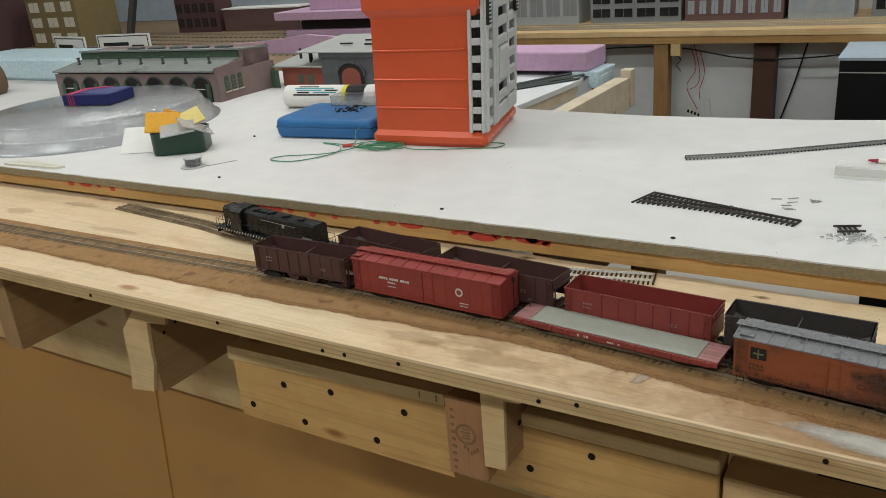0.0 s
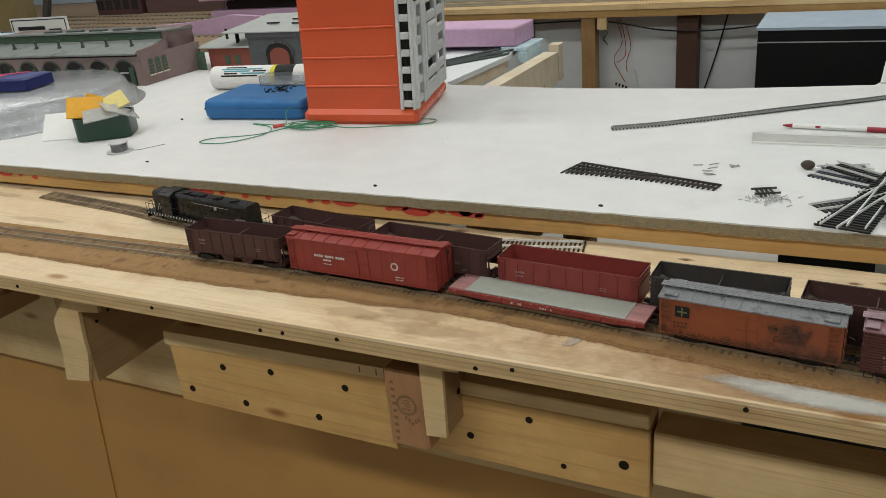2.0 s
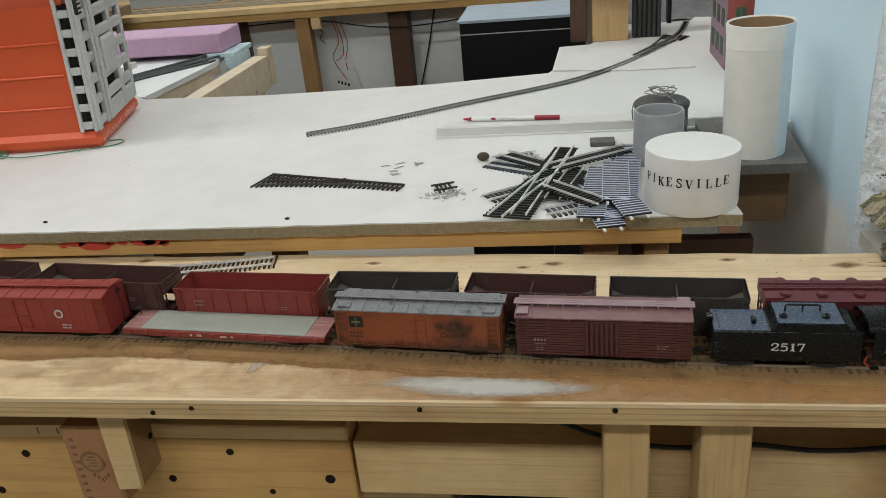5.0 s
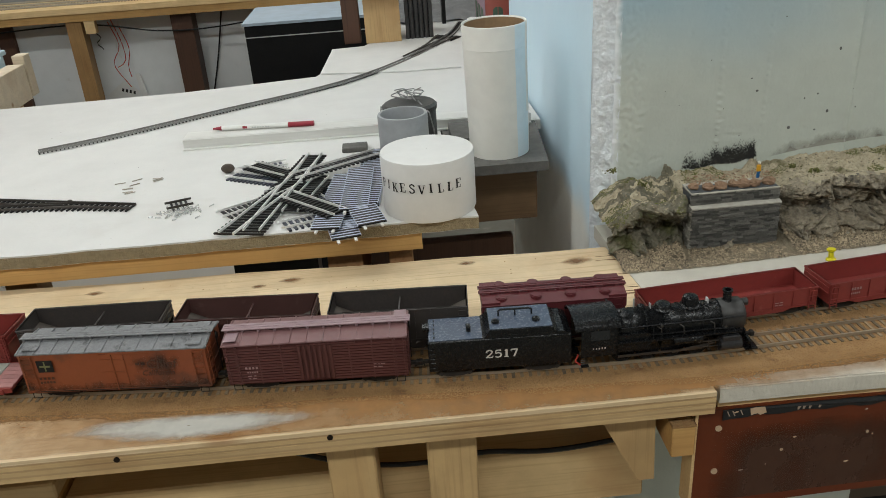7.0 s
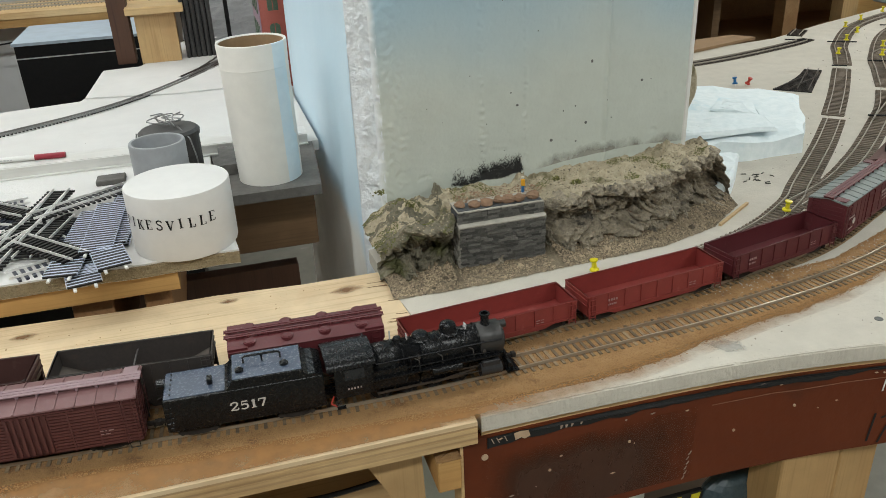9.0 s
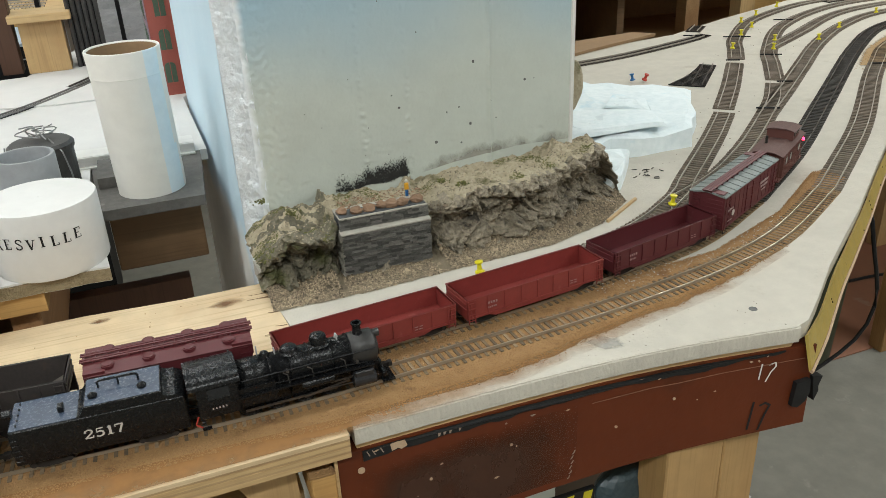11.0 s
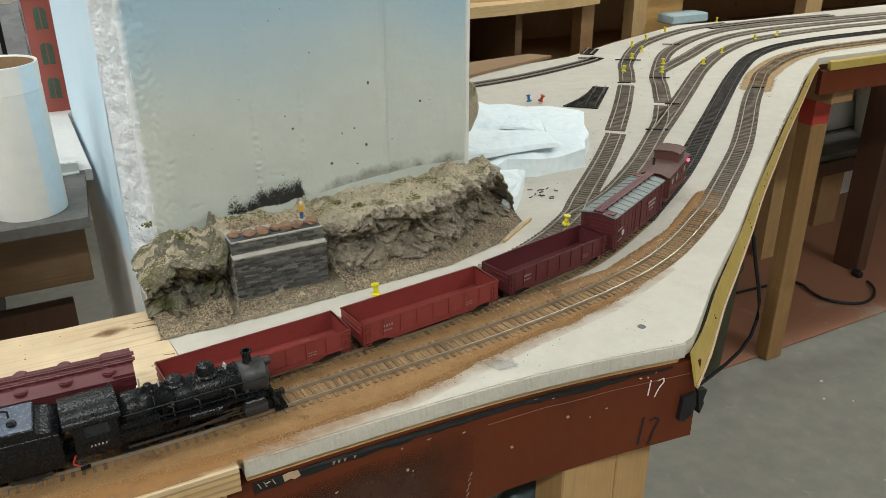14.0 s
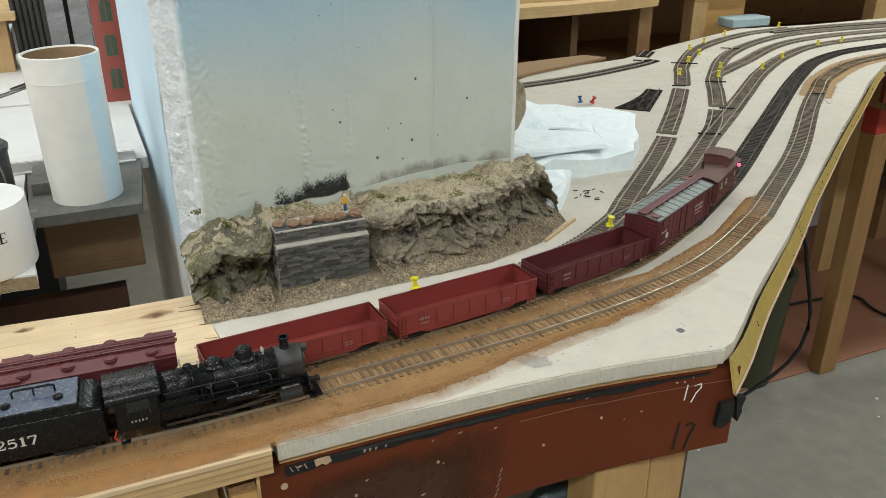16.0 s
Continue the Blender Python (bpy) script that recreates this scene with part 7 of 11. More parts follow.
        box(bm, 0.107, 0.121, min(0.011 * s, 0.018 * s), max(0.011 * s, 0.018 * s), 0.0175, 0.0225, 0.0008)
        cyl(bm, (0.1215, 0.0143 * s, 0.0145), 0.0042, 0.001, "x", 14)
        part("cylinder", bm, LOCO_SHINE, c)
        for i, x in enumerate((0.034, 0.053, 0.072, 0.091)):
            bm = B()
            y = 0.0068 * s
            cyl(bm, (x, y - 0.0012, 0.0132), 0.0088, 0.0024, "y", 24)
            cyl(bm, (x, y + (0.0012 if s > 0 else -0.0018), 0.0132), 0.002, 0.0006, "y", 10)
            cyl(bm, (x, y + (0.0011 if s > 0 else -0.0017), 0.0132), 0.0092, 0.0006, "y", 24)
            box(bm, x - 0.005, x + 0.005, min(y + 0.001 * s, y + 0.0018 * s), max(y + 0.001 * s, y + 0.0018 * s), 0.006, 0.0095)
            part("driver", bm, LOCO, c)
        bm = B()
        box(bm, 0.03, 0.095, min(0.0098 * s, 0.0106 * s), max(0.0098 * s, 0.0106 * s), 0.009, 0.0108)
        part("side_rod", bm, ROD, c)
        bm = B()
        prism(bm, [(0.071, 0.009), (0.071, 0.0108), (0.104, 0.0152), (0.104, 0.0138)], min(0.0112 * s, 0.0119 * s), max(0.0112 * s, 0.0119 * s), "y")
        box(bm, 0.09, 0.107, min(0.0122 * s, 0.013 * s), max(0.0122 * s, 0.013 * s), 0.0165, 0.0175)
        box(bm, 0.09, 0.107, min(0.0122 * s, 0.013 * s), max(0.0122 * s, 0.013 * s), 0.0118, 0.0126)
        part("main_rod", bm, ROD, c)
        bm = B()
        cyl(bm, (0.1235, 0.0072 * s - 0.001, 0.0092), 0.0048, 0.002, "y", 16)
        part("pilot_wheel", bm, LOCO, c)
        bm = B()
        for k in range(6):
            z = 0.018 - k * 0.002
            wire(bm, [(0.0, 0.016 * s, z), (0.003, 0.016 * s, z)], 0.0003, 4)
        box(bm, 0.0, 0.006, min(0.0135 * s, 0.0165 * s), max(0.0135 * s, 0.0165 * s), 0.0075, 0.0085)
        part("cab_step", bm, LOCO, c)
    bm = B()
    box(bm, 0.026, 0.1, -0.0052, 0.0052, 0.009, 0.0185)
    box(bm, 0.1, 0.13, -0.006, 0.006, 0.0125, 0.0195)
    part("frame", bm, LOCO, c)

    def dome(x, r, h, name, m=LOCO):
        b = B()
        rev(b, [(r * 1.25, 0.0), (r * 1.02, 0.0015), (r, h * 0.55), (r * 0.85, h * 0.85), (r * 0.45, h), (0.0002, h * 1.03)], 20, (x, 0, 0.0428))
        part(name, b, m, c, smooth=True)

    dome(0.066, 0.0062, 0.0042, "steam_dome")
    dome(0.087, 0.0064, 0.0085, "sand_dome")
    dome(0.049, 0.0032, 0.0045, "turret")
    bm = B()
    rev(bm, [(0.0042, 0), (0.0031, 0.0015), (0.003, 0.0075), (0.004, 0.0082), (0.004, 0.0092), (0.0026, 0.0092), (0.0026, 0.004)], 18, (0.1155, 0, 0.0432))
    part("smokestack", bm, LOCO, c, smooth=True)
    bm = B()
    rev(bm, [(0.0016, 0.0015), (0.0011, 0.0035), (0.0004, 0.0045)], 12, (0.1, 0, 0.0432))
    box(bm, 0.0995, 0.1005, -0.0022, -0.0016, 0.0432, 0.047)
    box(bm, 0.0995, 0.1005, 0.0016, 0.0022, 0.0432, 0.047)
    part("bell", bm, SILVER, c)
    bm = B()
    for y in (-0.0012, 0.0012):
        cyl(bm, (0.056, y, 0.0436), 0.0005, 0.004, "z", 6)
    cyl(bm, (0.0445, 0.003, 0.0436), 0.0006, 0.0075, "z", 6)
    part("whistle", bm, SILVER, c)
    bm = B()
    box(bm, 0.1275, 0.1305, -0.0165, 0.0165, 0.0125, 0.0165, 0.0005)
    for k in range(11):
        y = -0.012 + k * 0.0024
        wire(bm, [(0.1305, y, 0.0125), (0.138 - abs(y) * 0.35, y * 0.9, 0.0055)], 0.0005, 4)
    box(bm, 0.1285, 0.138, -0.0125, 0.0125, 0.005, 0.006)
    part("pilot", bm, LOCO, c)
    coupler(c, 0.131, 1)
    bm = B()
    wire(bm, [(-0.001, -0.011, 0.016), (-0.0035, -0.012, 0.011), (0.001, -0.0135, 0.0075), (0.004, -0.0125, 0.0065)], 0.0007, 6)
    part("red_wire", bm, REDPAINT, c)
    bm = B()
    for y in (-0.009, 0.009):
        wire(bm, [(0.129, y, 0.0165), (0.126, y * 0.7, 0.0255)], 0.0006, 5)
    part("brace", bm, LOCO, c)
    return c


def tender(at, label, number):
    """Local x is centred; the front of the tender is at +x."""
    c = thing("tender", at, label, "model tender", "locomotives")
    L, w = 0.106, 0.0168
    bm = B()
    box(bm, -L / 2, L / 2, -w, w, 0.0125, 0.0385, 0.0008)
    part("tank", bm, LOCO, c)
    bm = B()
    prism(bm, [(-0.0135, 0.0385), (-0.011, 0.0392), (-0.0092, 0.0412), (-0.0082, 0.0436), (-0.0072, 0.0452), (0.0395, 0.0452), (0.0402, 0.0425), (0.043, 0.0412), (0.0475, 0.0408), (0.0525, 0.0385)], -w + 0.0001, w - 0.0001, "y")
    part("bunker", bm, LOCO, c)
    bm = B()
    box(bm, -L / 2 + 0.001, -0.0125, -w + 0.001, w - 0.001, 0.0385, 0.0391)
    part("rear_deck", bm, LOCO_TOP, c)
    bm = B()
    box(bm, -0.0068, 0.039, -w + 0.0012, w - 0.0012, 0.0452, 0.0456, 0.0001)
    part("bunker_lid", bm, LOCO_TOP, c)
    for x in (-0.002, 0.028):
        bm = B()
        rev(bm, [(0.003, 0), (0.003, 0.0015), (0.0018, 0.0025), (0.0003, 0.0028)], 14, (x, -0.006, 0.0456))
        part("filler_cap", bm, LOCO, c)
    bm = B()
    wire(bm, [(0.001, 0.003, 0.0455), (0.001, 0.003, 0.0498), (0.003, 0.003, 0.0508), (0.024, 0.003, 0.0508), (0.026, 0.003, 0.0498), (0.026, 0.003, 0.0455)], 0.0008, 6)
    wire(bm, [(0.0135, 0.003, 0.0455), (0.0135, 0.003, 0.0508)], 0.0006, 6)
    part("grab_rail", bm, LOCO, c)
    bm = B()
    box(bm, -0.024, -0.0205, -0.007, -0.001, 0.0391, 0.0435, 0.0005)
    part("water_hatch", bm, LOCO, c)
    for k in range(5):
        bm = B()
        cyl(bm, (-0.048, -0.012 + 0.006 * k, 0.0391), 0.0006, 0.0012, "z", 6)
        part("rivet_cap", bm, LOCO, c)
    for s in (-1, 1):
        serif(number, pose(0.001 * (1 if s < 0 else -1), (w + 0.0001) * s, 0.022, 90, 0, 0 if s < 0 else 180) @ Matrix.Diagonal((1.22, 1, 1, 1)), 0.0068, LETTER, c, "number")
        bm = B()
        for k in range(5):
            z = 0.0165 + k * 0.004
            wire(bm, [(-L / 2 + 0.001, w * s * 1.03, z), (-L / 2 + 0.005, w * s * 1.03, z)], 0.0003, 4)
        part("grab_iron", bm, LOCO, c)
    bm = B()
    cyl(bm, (-L / 2 - 0.0035, 0, 0.0415), 0.0032, 0.005, "x", 14)
    box(bm, -L / 2 - 0.002, -L / 2 + 0.001, -0.001, 0.001, 0.0385, 0.0415)
    part("rear_lamp", bm, LOCO, c)
    bm = B()
    box(bm, -L / 2 + 0.002, L / 2 + 0.008, -0.004, 0.004, 0.0095, 0.0125)
    wire(bm, [(L / 2, 0.006, 0.014), (L / 2 + 0.006, 0.006, 0.012)], 0.001, 6)
    part("frame", bm, LOCO, c)
    coupler(c, -L / 2, -1)
    truck(c, -0.034)
    truck(c, 0.032)
    return c


# the moving train, halted with its pilot at the joint of the boards
i0 = span("front", 0.045, 0.0)
steam_loco(on_track("front", i0, 0.139) @ pose(-0.0695, 0, 0), "black steam locomotive with grey smokebox, halted on track")
i1 = i0 - 145
tender(on_track("front", i1, 0.106), "black tender numbered 2517 behind the steam locomotive", "2517")
i2 = i1 - 106 - 15
boxcar(on_track("front", i2, 0.134), "dark brown slatted stock car with white lettering", CAR_BROWN, CAR_BROWN_ROOF, "slat", 0.134, letter=stock_letters, name="stock_car", walk_m=WALKBOARD)
i3 = i2 - 134 - 13
boxcar(on_track("front", i3, 0.141), "orange refrigerator car with weathered grey roof", CAR_ORANGE, ROOF_GREY, "plain", 0.141, letter=reefer_letters, name="reefer")
i4 = i3 - 141 - 13
flatcar(on_track("front", i4, 0.198), "low red flatcar with a grey deck", 0.198)
i5 = i4 - 198 - 13
boxcar(on_track("front", i5, 0.185), "bright red boxcar with round white emblem", CAR_RED, CAR_RED, "rivet", 0.185, 0.036, letter=red_letters)
i6 = i5 - 185 - 13
open_car(on_track("front", i6, 0.135), "empty brown hopper car at the end", HOPPER_BROWN, "hopper", 0.135, 0.045, name="hopper_car")

# standing cars on the second track
for xf, kind, m, inner, top, L, lab in (
    (-0.853, "hopper", HOPPER_BROWN, HOP_IN, 0.046, 0.128, "empty brown hopper car behind the diesel"),
    (-0.69, "hopper", HOPPER_BROWN, HOP_IN, 0.046, 0.142, "long empty dark red hopper car"),
    (-0.535, "gondola", CAR_RED_DUSTY, CAR_RED_DUSTY, 0.042, 0.142, "empty red gondola among the hoppers"),
    (-0.413, "hopper", HOPPER_BLACK, HOP_IN, 0.045, 0.112, "empty black hopper car with rusty inside"),
    (-0.293, "hopper", HOPPER_BROWN, HOP_IN, 0.045, 0.108, "empty brown hopper car with dusty inside"),
    (-0.172, "hopper", HOPPER_BLACK, HOP_IN, 0.045, 0.108, "empty black hopper beside the covered one"),
    (0.108, "gondola", CAR_RED_DUSTY, CAR_RED_DUSTY, 0.0298, 0.14, "empty red gondola with white lettering"),
    (0.25, "gondola", CAR_RED_DUSTY, CAR_RED_DUSTY, 0.0315, 0.135, "empty red gondola beside the stone wall"),
    (0.39, "gondola", CAR_MAROON, CAR_MAROON, 0.0325, 0.132, "empty maroon gondola with ribbed sides"),
):
    open_car(on_track("back", span("back", xf, 0), L), lab, m, kind, L, top, inner, name="gondola" if kind == "gondola" else "hopper_car")
covered_hopper(on_track("back", span("back", -0.049, 0), 0.112), "maroon covered hopper with round roof hatches", CAR_MAROON, 0.112)
boxcar(on_track("back", span("back", 0.515, 0), 0.132), "maroon boxcar with grey-green roof panels", CAR_MAROON, ROOF_GREEN, "rivet", 0.132, 0.033, maroon_letters, walk_m=CAR_MAROON)
caboose(on_track("back", span("back", 0.615, 0), 0.1), "brown-red caboose with lit red lamp", 0.1)
diesel(on_track("back", span("back", -1.014, 0), 0.222), "black hood diesel with silver zebra stripes", 0.222)


# ---- things on the table ----
def tower():
    c = thing("plastic_tower", pose(-1.219, 0.558, TZ, 0, 0, 4.8), "orange plastic bin tower with grey lattice side", "storage tower")
    w, dpt, h = 0.215, 0.238, 0.46
    bm = B()
    box(bm, 0, w, 0, dpt, 0, 0.026, 0.008)
    part("base", bm, ORANGE, c)
    bm = B()
    prism(bm, [(0.008, 0.008), (w - 0.03, 0.008), (w - 0.03, dpt - 0.01), (0.008, dpt - 0.01)], 0.026, 0.21)
    part("body", bm, ORANGE, c)
    bm = B()
    rings = []
    for z, o in ((0.2095, 0.008), (0.216, 0.003), (0.225, -0.003), (h, -0.008)):
        rings.append([bm.verts.new((x, y, z)) for x, y in ((o, o), (w - 0.012 - o, o), (w - 0.012 - o, dpt - o), (o, dpt - o))])
    for a, b in zip(rings, rings[1:]):
        for k in range(4):
            bm.faces.new((a[k], a[(k + 1) % 4], b[(k + 1) % 4], b[k]))
    bm.faces.new(rings[0][::-1])
    bm.faces.new(rings[-1])
    part("upper_tray", bm, ORANGE, c)
    for z in (0.063, 0.11, 0.157):
        bm = B()
        box(bm, 0.0075, w - 0.036, 0.0045, 0.0085, z, z + 0.0032, 0.001)
        part("rib", bm, ORANGE, c)
    # Black slab stands for the shade behind the lattice.
    bm = B()
    box(bm, w - 0.029, w - 0.02, 0.01, dpt - 0.012, 0.028, 0.235)
    part("dark_interior", bm, SOOT, c)
    # corner post with slots, seen from the front
    bm = B()
    for x in (w - 0.031, w - 0.009):
        box(bm, x, x + 0.006, 0.001, 0.008, 0.026, 0.245, 0.001)
    part("corner_post", bm, GREYPLASTIC, c)
    for k in range(8):
        bm = B()
        z = 0.03 + k * 0.027
        box(bm, w - 0.026, w - 0.009, 0.002, 0.009, z, z + 0.011, 0.0015)
        part("rung", bm, GREYPLASTIC, c)
    for y, wd in ((0.003, 0.012), (0.05, 0.008), (0.066, 0.014), (0.15, 0.012), (dpt - 0.024, 0.012)):
        bm = B()
        box(bm, w - 0.008, w + 0.003, y, y + wd, 0.027, 0.25, 0.002)
        part("upright", bm, GREYPLASTIC, c)
    for k in range(7):
        bm = B()
        z = 0.03 + k * 0.031
        box(bm, w - 0.009, w - 0.001, 0.012, 0.052, z, z + 0.014, 0.002)
        part("slat", bm, GREYPLASTIC, c)
        bm = B()
        box(bm, w - 0.006, w + 0.002, 0.078, dpt - 0.012, z - 0.004, z + (0.024 if k == 0 else 0.013), 0.003)
        part("slat", bm, GREYPLASTIC, c)
    for y in (0.002, dpt - 0.03):
        bm = B()
        box(bm, w + 0.0005, w + 0.006, y, y + 0.018, 0.195, 0.252, 0.001)
        grip = part("grip", bm, SOOT, c)
        bm = B()
        for k in range(9):
            box(bm, w + 0.006, w + 0.0072, y + 0.002, y + 0.016, 0.199 + k * 0.006, 0.2015 + k * 0.006)
        part("grip_rib", bm, GREYPLASTIC, grip)
    bm = B()
    box(bm, w - 0.004, w + 0.007, 0.085, 0.146, 0.095, 0.15, 0.004)
    part("latch_plate", bm, GREYPLASTIC, c)
    bm = B()
    for k in range(9):
        box(bm, w - 0.0005, w + 0.0007, 0.01 + k * 0.012, 0.018 + k * 0.012, 0.008 + 0.002 * (k % 3), 0.014 + 0.002 * (k % 3))
    for k in range(6):
        box(bm, w - 0.0005, w + 0.0007, 0.14 + k * 0.011, 0.147 + k * 0.011, 0.009 + 0.002 * (k % 2), 0.017 + 0.002 * (k % 2))
    part("white_marks", bm, FADEDMARK, c)["kind"] = "stuff"
    # the tower leans and its lattice side runs askew
    for ob in c.children_recursive:
        for v in ob.data.vertices:
            v.co.x += 0.05 * v.co.z - 0.17 * v.co.y


tower()


def rounded_shell(bm, x0, x1, y0, y1, r, steps, cap=True, n=6):
    """Rings of a rounded rectangle, each a height and an inset, closed at both ends."""
    rings = []
    for z, s in steps:
        ring = []
        q = max(r - s * 0.4, 0.002)
        for cx, cy, a0 in ((x1 - s - q, y0 + s + q, -90), (x1 - s - q, y1 - s - q, 0), (x0 + s + q, y1 - s - q, 90), (x0 + s + q, y0 + s + q, 180)):
            for k in range(n + 1):
                a = radians(a0 + 90 * k / n)
                ring.append(bm.verts.new((cx + q * math.cos(a), cy + q * math.sin(a), z)))
        rings.append(ring)
    for a, b in zip(rings, rings[1:]):
        for k in range(len(a)):
            bm.faces.new((a[k], a[(k + 1) % len(a)], b[(k + 1) % len(a)], b[k]))
    bm.faces.new(rings[0][::-1])
    if cap:
        bm.faces.new(rings[-1])


c = thing("blue_case", pose(-1.447, 0.56, TZ, 0, 0, 6), "blue plastic carrying case lying flat", "case")
for n, steps in (("lower_shell", ((0.0, 0.016), (0.0006, 0.008), (0.003, 0.0035), (0.008, 0.001), (0.0195, 0.0), (0.0212, 0.0012))), ("lid", ((0.0213, 0.0022), (0.0218, 0.0008), (0.0235, 0.0), (0.031, 0.0012), (0.0345, 0.0035), (0.0366, 0.0075), (0.0376, 0.014), (0.0381, 0.035), (0.0383, 0.06)))):
    bm = B()
    rounded_shell(bm, 0, 0.214, 0, 0.15, 0.016, steps)
    part(n, bm, BLUEPLASTIC, c, smooth=True)
bm = B()
box(bm, 0.004, 0.21, 0.004, 0.146, 0.019, 0.0222)
part("seam", bm, BLUEDARK, c)
bm = B()
random.seed(21)
for k in range(26):
    x, y = random.gauss(0.12, 0.014), random.gauss(0.08, 0.012)
    a = random.uniform(0, 6.28)
    wire(bm, [(x, y, 0.0385), (x + 0.008 * math.cos(a), y + 0.008 * math.sin(a), 0.0385 + random.uniform(0, 0.006))], random.uniform(0.0008, 0.002), 5)
o = solid("small_parts", bm, BLACK, "heap of small black parts on the case", "parts", "stuff")
o.matrix_world = c.matrix_world.copy()
bm = B()
box(bm, 0.06, 0.165, 0.112, 0.149, 0.0384, 0.0392)
for x in (0.06, 0.164):
    box(bm, x, x + 0.001, 0.113, 0.148, 0.0392, 0.057)
for y in (0.112, 0.148):
    box(bm, 0.06, 0.165, y, y + 0.001, 0.0392, 0.057)
o = solid("clear_box", bm, CLEAR, "small clear plastic box on the case", "box")
o.matrix_world = c.matrix_world.copy()
c = thing("caulk_tube", pose(-1.655, 0.805, TZ + 0.0245, 0, 0, 7), "white caulk tube with black and yellow label", "tube")
bm = B()
cyl(bm, (0.032, 0, 0), 0.0245, 0.148, "x", 28)
part("cartridge", bm, WHITE, c, smooth=False)
for x0, x1, m, n in ((0.18, 0.19, YELLOW, "yellow_band"), (0.19, 0.235, BLACK, "black_band"), (0.235, 0.26, WHITE, "end_cap")):
    bm = B()
    cyl(bm, (x0, 0, 0), 0.0246, x1 - x0, "x", 28)
    part(n, bm, m, c)
for k, (a, x0, x1) in enumerate(((18, 0.06, 0.15), (30, 0.068, 0.1), (30, 0.11, 0.168), (42, 0.066, 0.13), (42, 0.138, 0.17), (54, 0.06, 0.16), (66, 0.07, 0.12))):
    bm = B()
    box(bm, x0, x1, -0.0016, 0.0016, -0.0003, 0.0003, 0, Matrix.Translation((0, -0.0246 * math.cos(radians(a)), 0.0246 * math.sin(radians(a)))) @ Matrix.Rotation(radians(90 - a), 4, "X"))
    part("print_line", bm, TEAL if k in (2, 3, 5) else SOOT, c)
bm = B()
wire(bm, [p for p, _ in spline([(-1.25, 0.60, TZ + 0.03), (-1.262, 0.57, TZ + 0.02), (-1.255, 0.55, TZ + 0.002), (-1.32, 0.545, TZ + 0.002), (-1.27, 0.53, TZ + 0.002), (-1.25, 0.487, TZ + 0.002), (-1.285, 0.43, TZ + 0.002), (-1.335, 0.424, TZ + 0.002), (-1.33, 0.45, TZ + 0.002), (-1.26, 0.48, TZ + 0.003), (-1.225, 0.535, TZ + 0.003), (-1.19, 0.545, TZ + 0.004), (-1.165, 0.535, TZ + 0.003), (-1.19, 0.52, TZ + 0.003), (-1.225, 0.53, TZ + 0.005), (-1.18, 0.55, TZ + 0.005), (-1.12, 0.54, TZ + 0.003), (-1.06, 0.56, TZ + 0.002), (-0.995, 0.585, TZ + 0.002), (-0.99, 0.61, TZ + 0.002), (-1.02, 0.612, TZ + 0.002)], 0.006)], 0.0009)
solid("green_wire", bm, GREENWIRE, "loops of thin green wire on the table", "wire", smooth=True)
random.seed(22)
bm = B()
for k in range(6):
    rx, ry, cx, cy, a0 = random.uniform(0.026, 0.044), random.uniform(0.013, 0.022), random.uniform(-1.205, -1.18), random.uniform(0.53, 0.545), random.uniform(0, 6)
    wire(bm, [(cx + rx * math.cos(a / 18 * 6.283 + a0), cy + ry * math.sin(a / 18 * 6.283 + a0 + 0.4), TZ + 0.001 + 0.0012 * k + 0.0015 * math.sin(a)) for a in range(18)], 0.0008, 5)
solid("wire_coil", bm, GREENWIRE, "small coil of thin green wire", "wire", smooth=True)
bm = B()
wire(bm, [(-1.262, 0.528, TZ + 0.003), (-1.245, 0.535, TZ + 0.005)], 0.003, 7)
solid("wire_clip", bm, REDPAINT, "small red clip on the wire", "clip")

# clear plastic dome cover
c = thing("plastic_dome", pose(-1.965, 0.562, TZ) @ Matrix.Diagonal((0.86, 0.86, 1, 1)), "large clear plastic dome cover lying on table", "dome cover")
bm = B()
rev(bm, [(0.305, 0.0), (0.294, 0.0015), (0.291, 0.004), (0.287, 0.0175), (0.284, 0.0205), (0.276, 0.0225), (0.273, 0.025), (0.266, 0.04), (0.261, 0.0455), (0.252, 0.0485), (0.002, 0.0515), (0.002, 0.0495), (0.25, 0.0465), (0.259, 0.0435), (0.264, 0.039), (0.271, 0.024), (0.275, 0.0207), (0.282, 0.0188), (0.285, 0.0165), (0.289, 0.003), (0.292, 0.0006), (0.305, 0.0)], 64)
part("shell", bm, DOME, c, smooth=True)
bm = B()
rev(bm, [(0.2565, 0.0445), (0.2585, 0.0455), (0.2545, 0.0475)], 64)
part("rim", bm, DOME, c, smooth=True)
c = thing("blue_box", pose(-1.945, 0.545, TZ + 0.0525, 0, 0, 14) @ Matrix.Diagonal((0.74, 0.8, 0.8, 1)), "dark blue box with a pink rubber band", "box")
bm = B()
box(bm, -0.085, 0.075, -0.02, 0.09, 0, 0.03, 0.002)
part("carton", bm, NAVY, c)
bm = B()
box(bm, -0.05, 0.065, -0.005, 0.085, 0.0302, 0.0308)
part("top_print", bm, NAVY2, c)
for dx in (-0.058, -0.05, -0.041):
    bm = B()
    wire(bm, [(dx, -0.022, 0.0), (dx - 0.004, -0.0225, 0.031), (dx + 0.012, 0.035, 0.036), (dx + 0.045, 0.091, 0.031), (dx + 0.05, 0.092, 0.002)], 0.0016, 6)
    part("rubber_band", bm, PINK, c)
c = thing("green_tin", pose(-1.56, 0.44, TZ, 0, 0, 34), "dark green tin full of small packets", "tin")
bm = B()
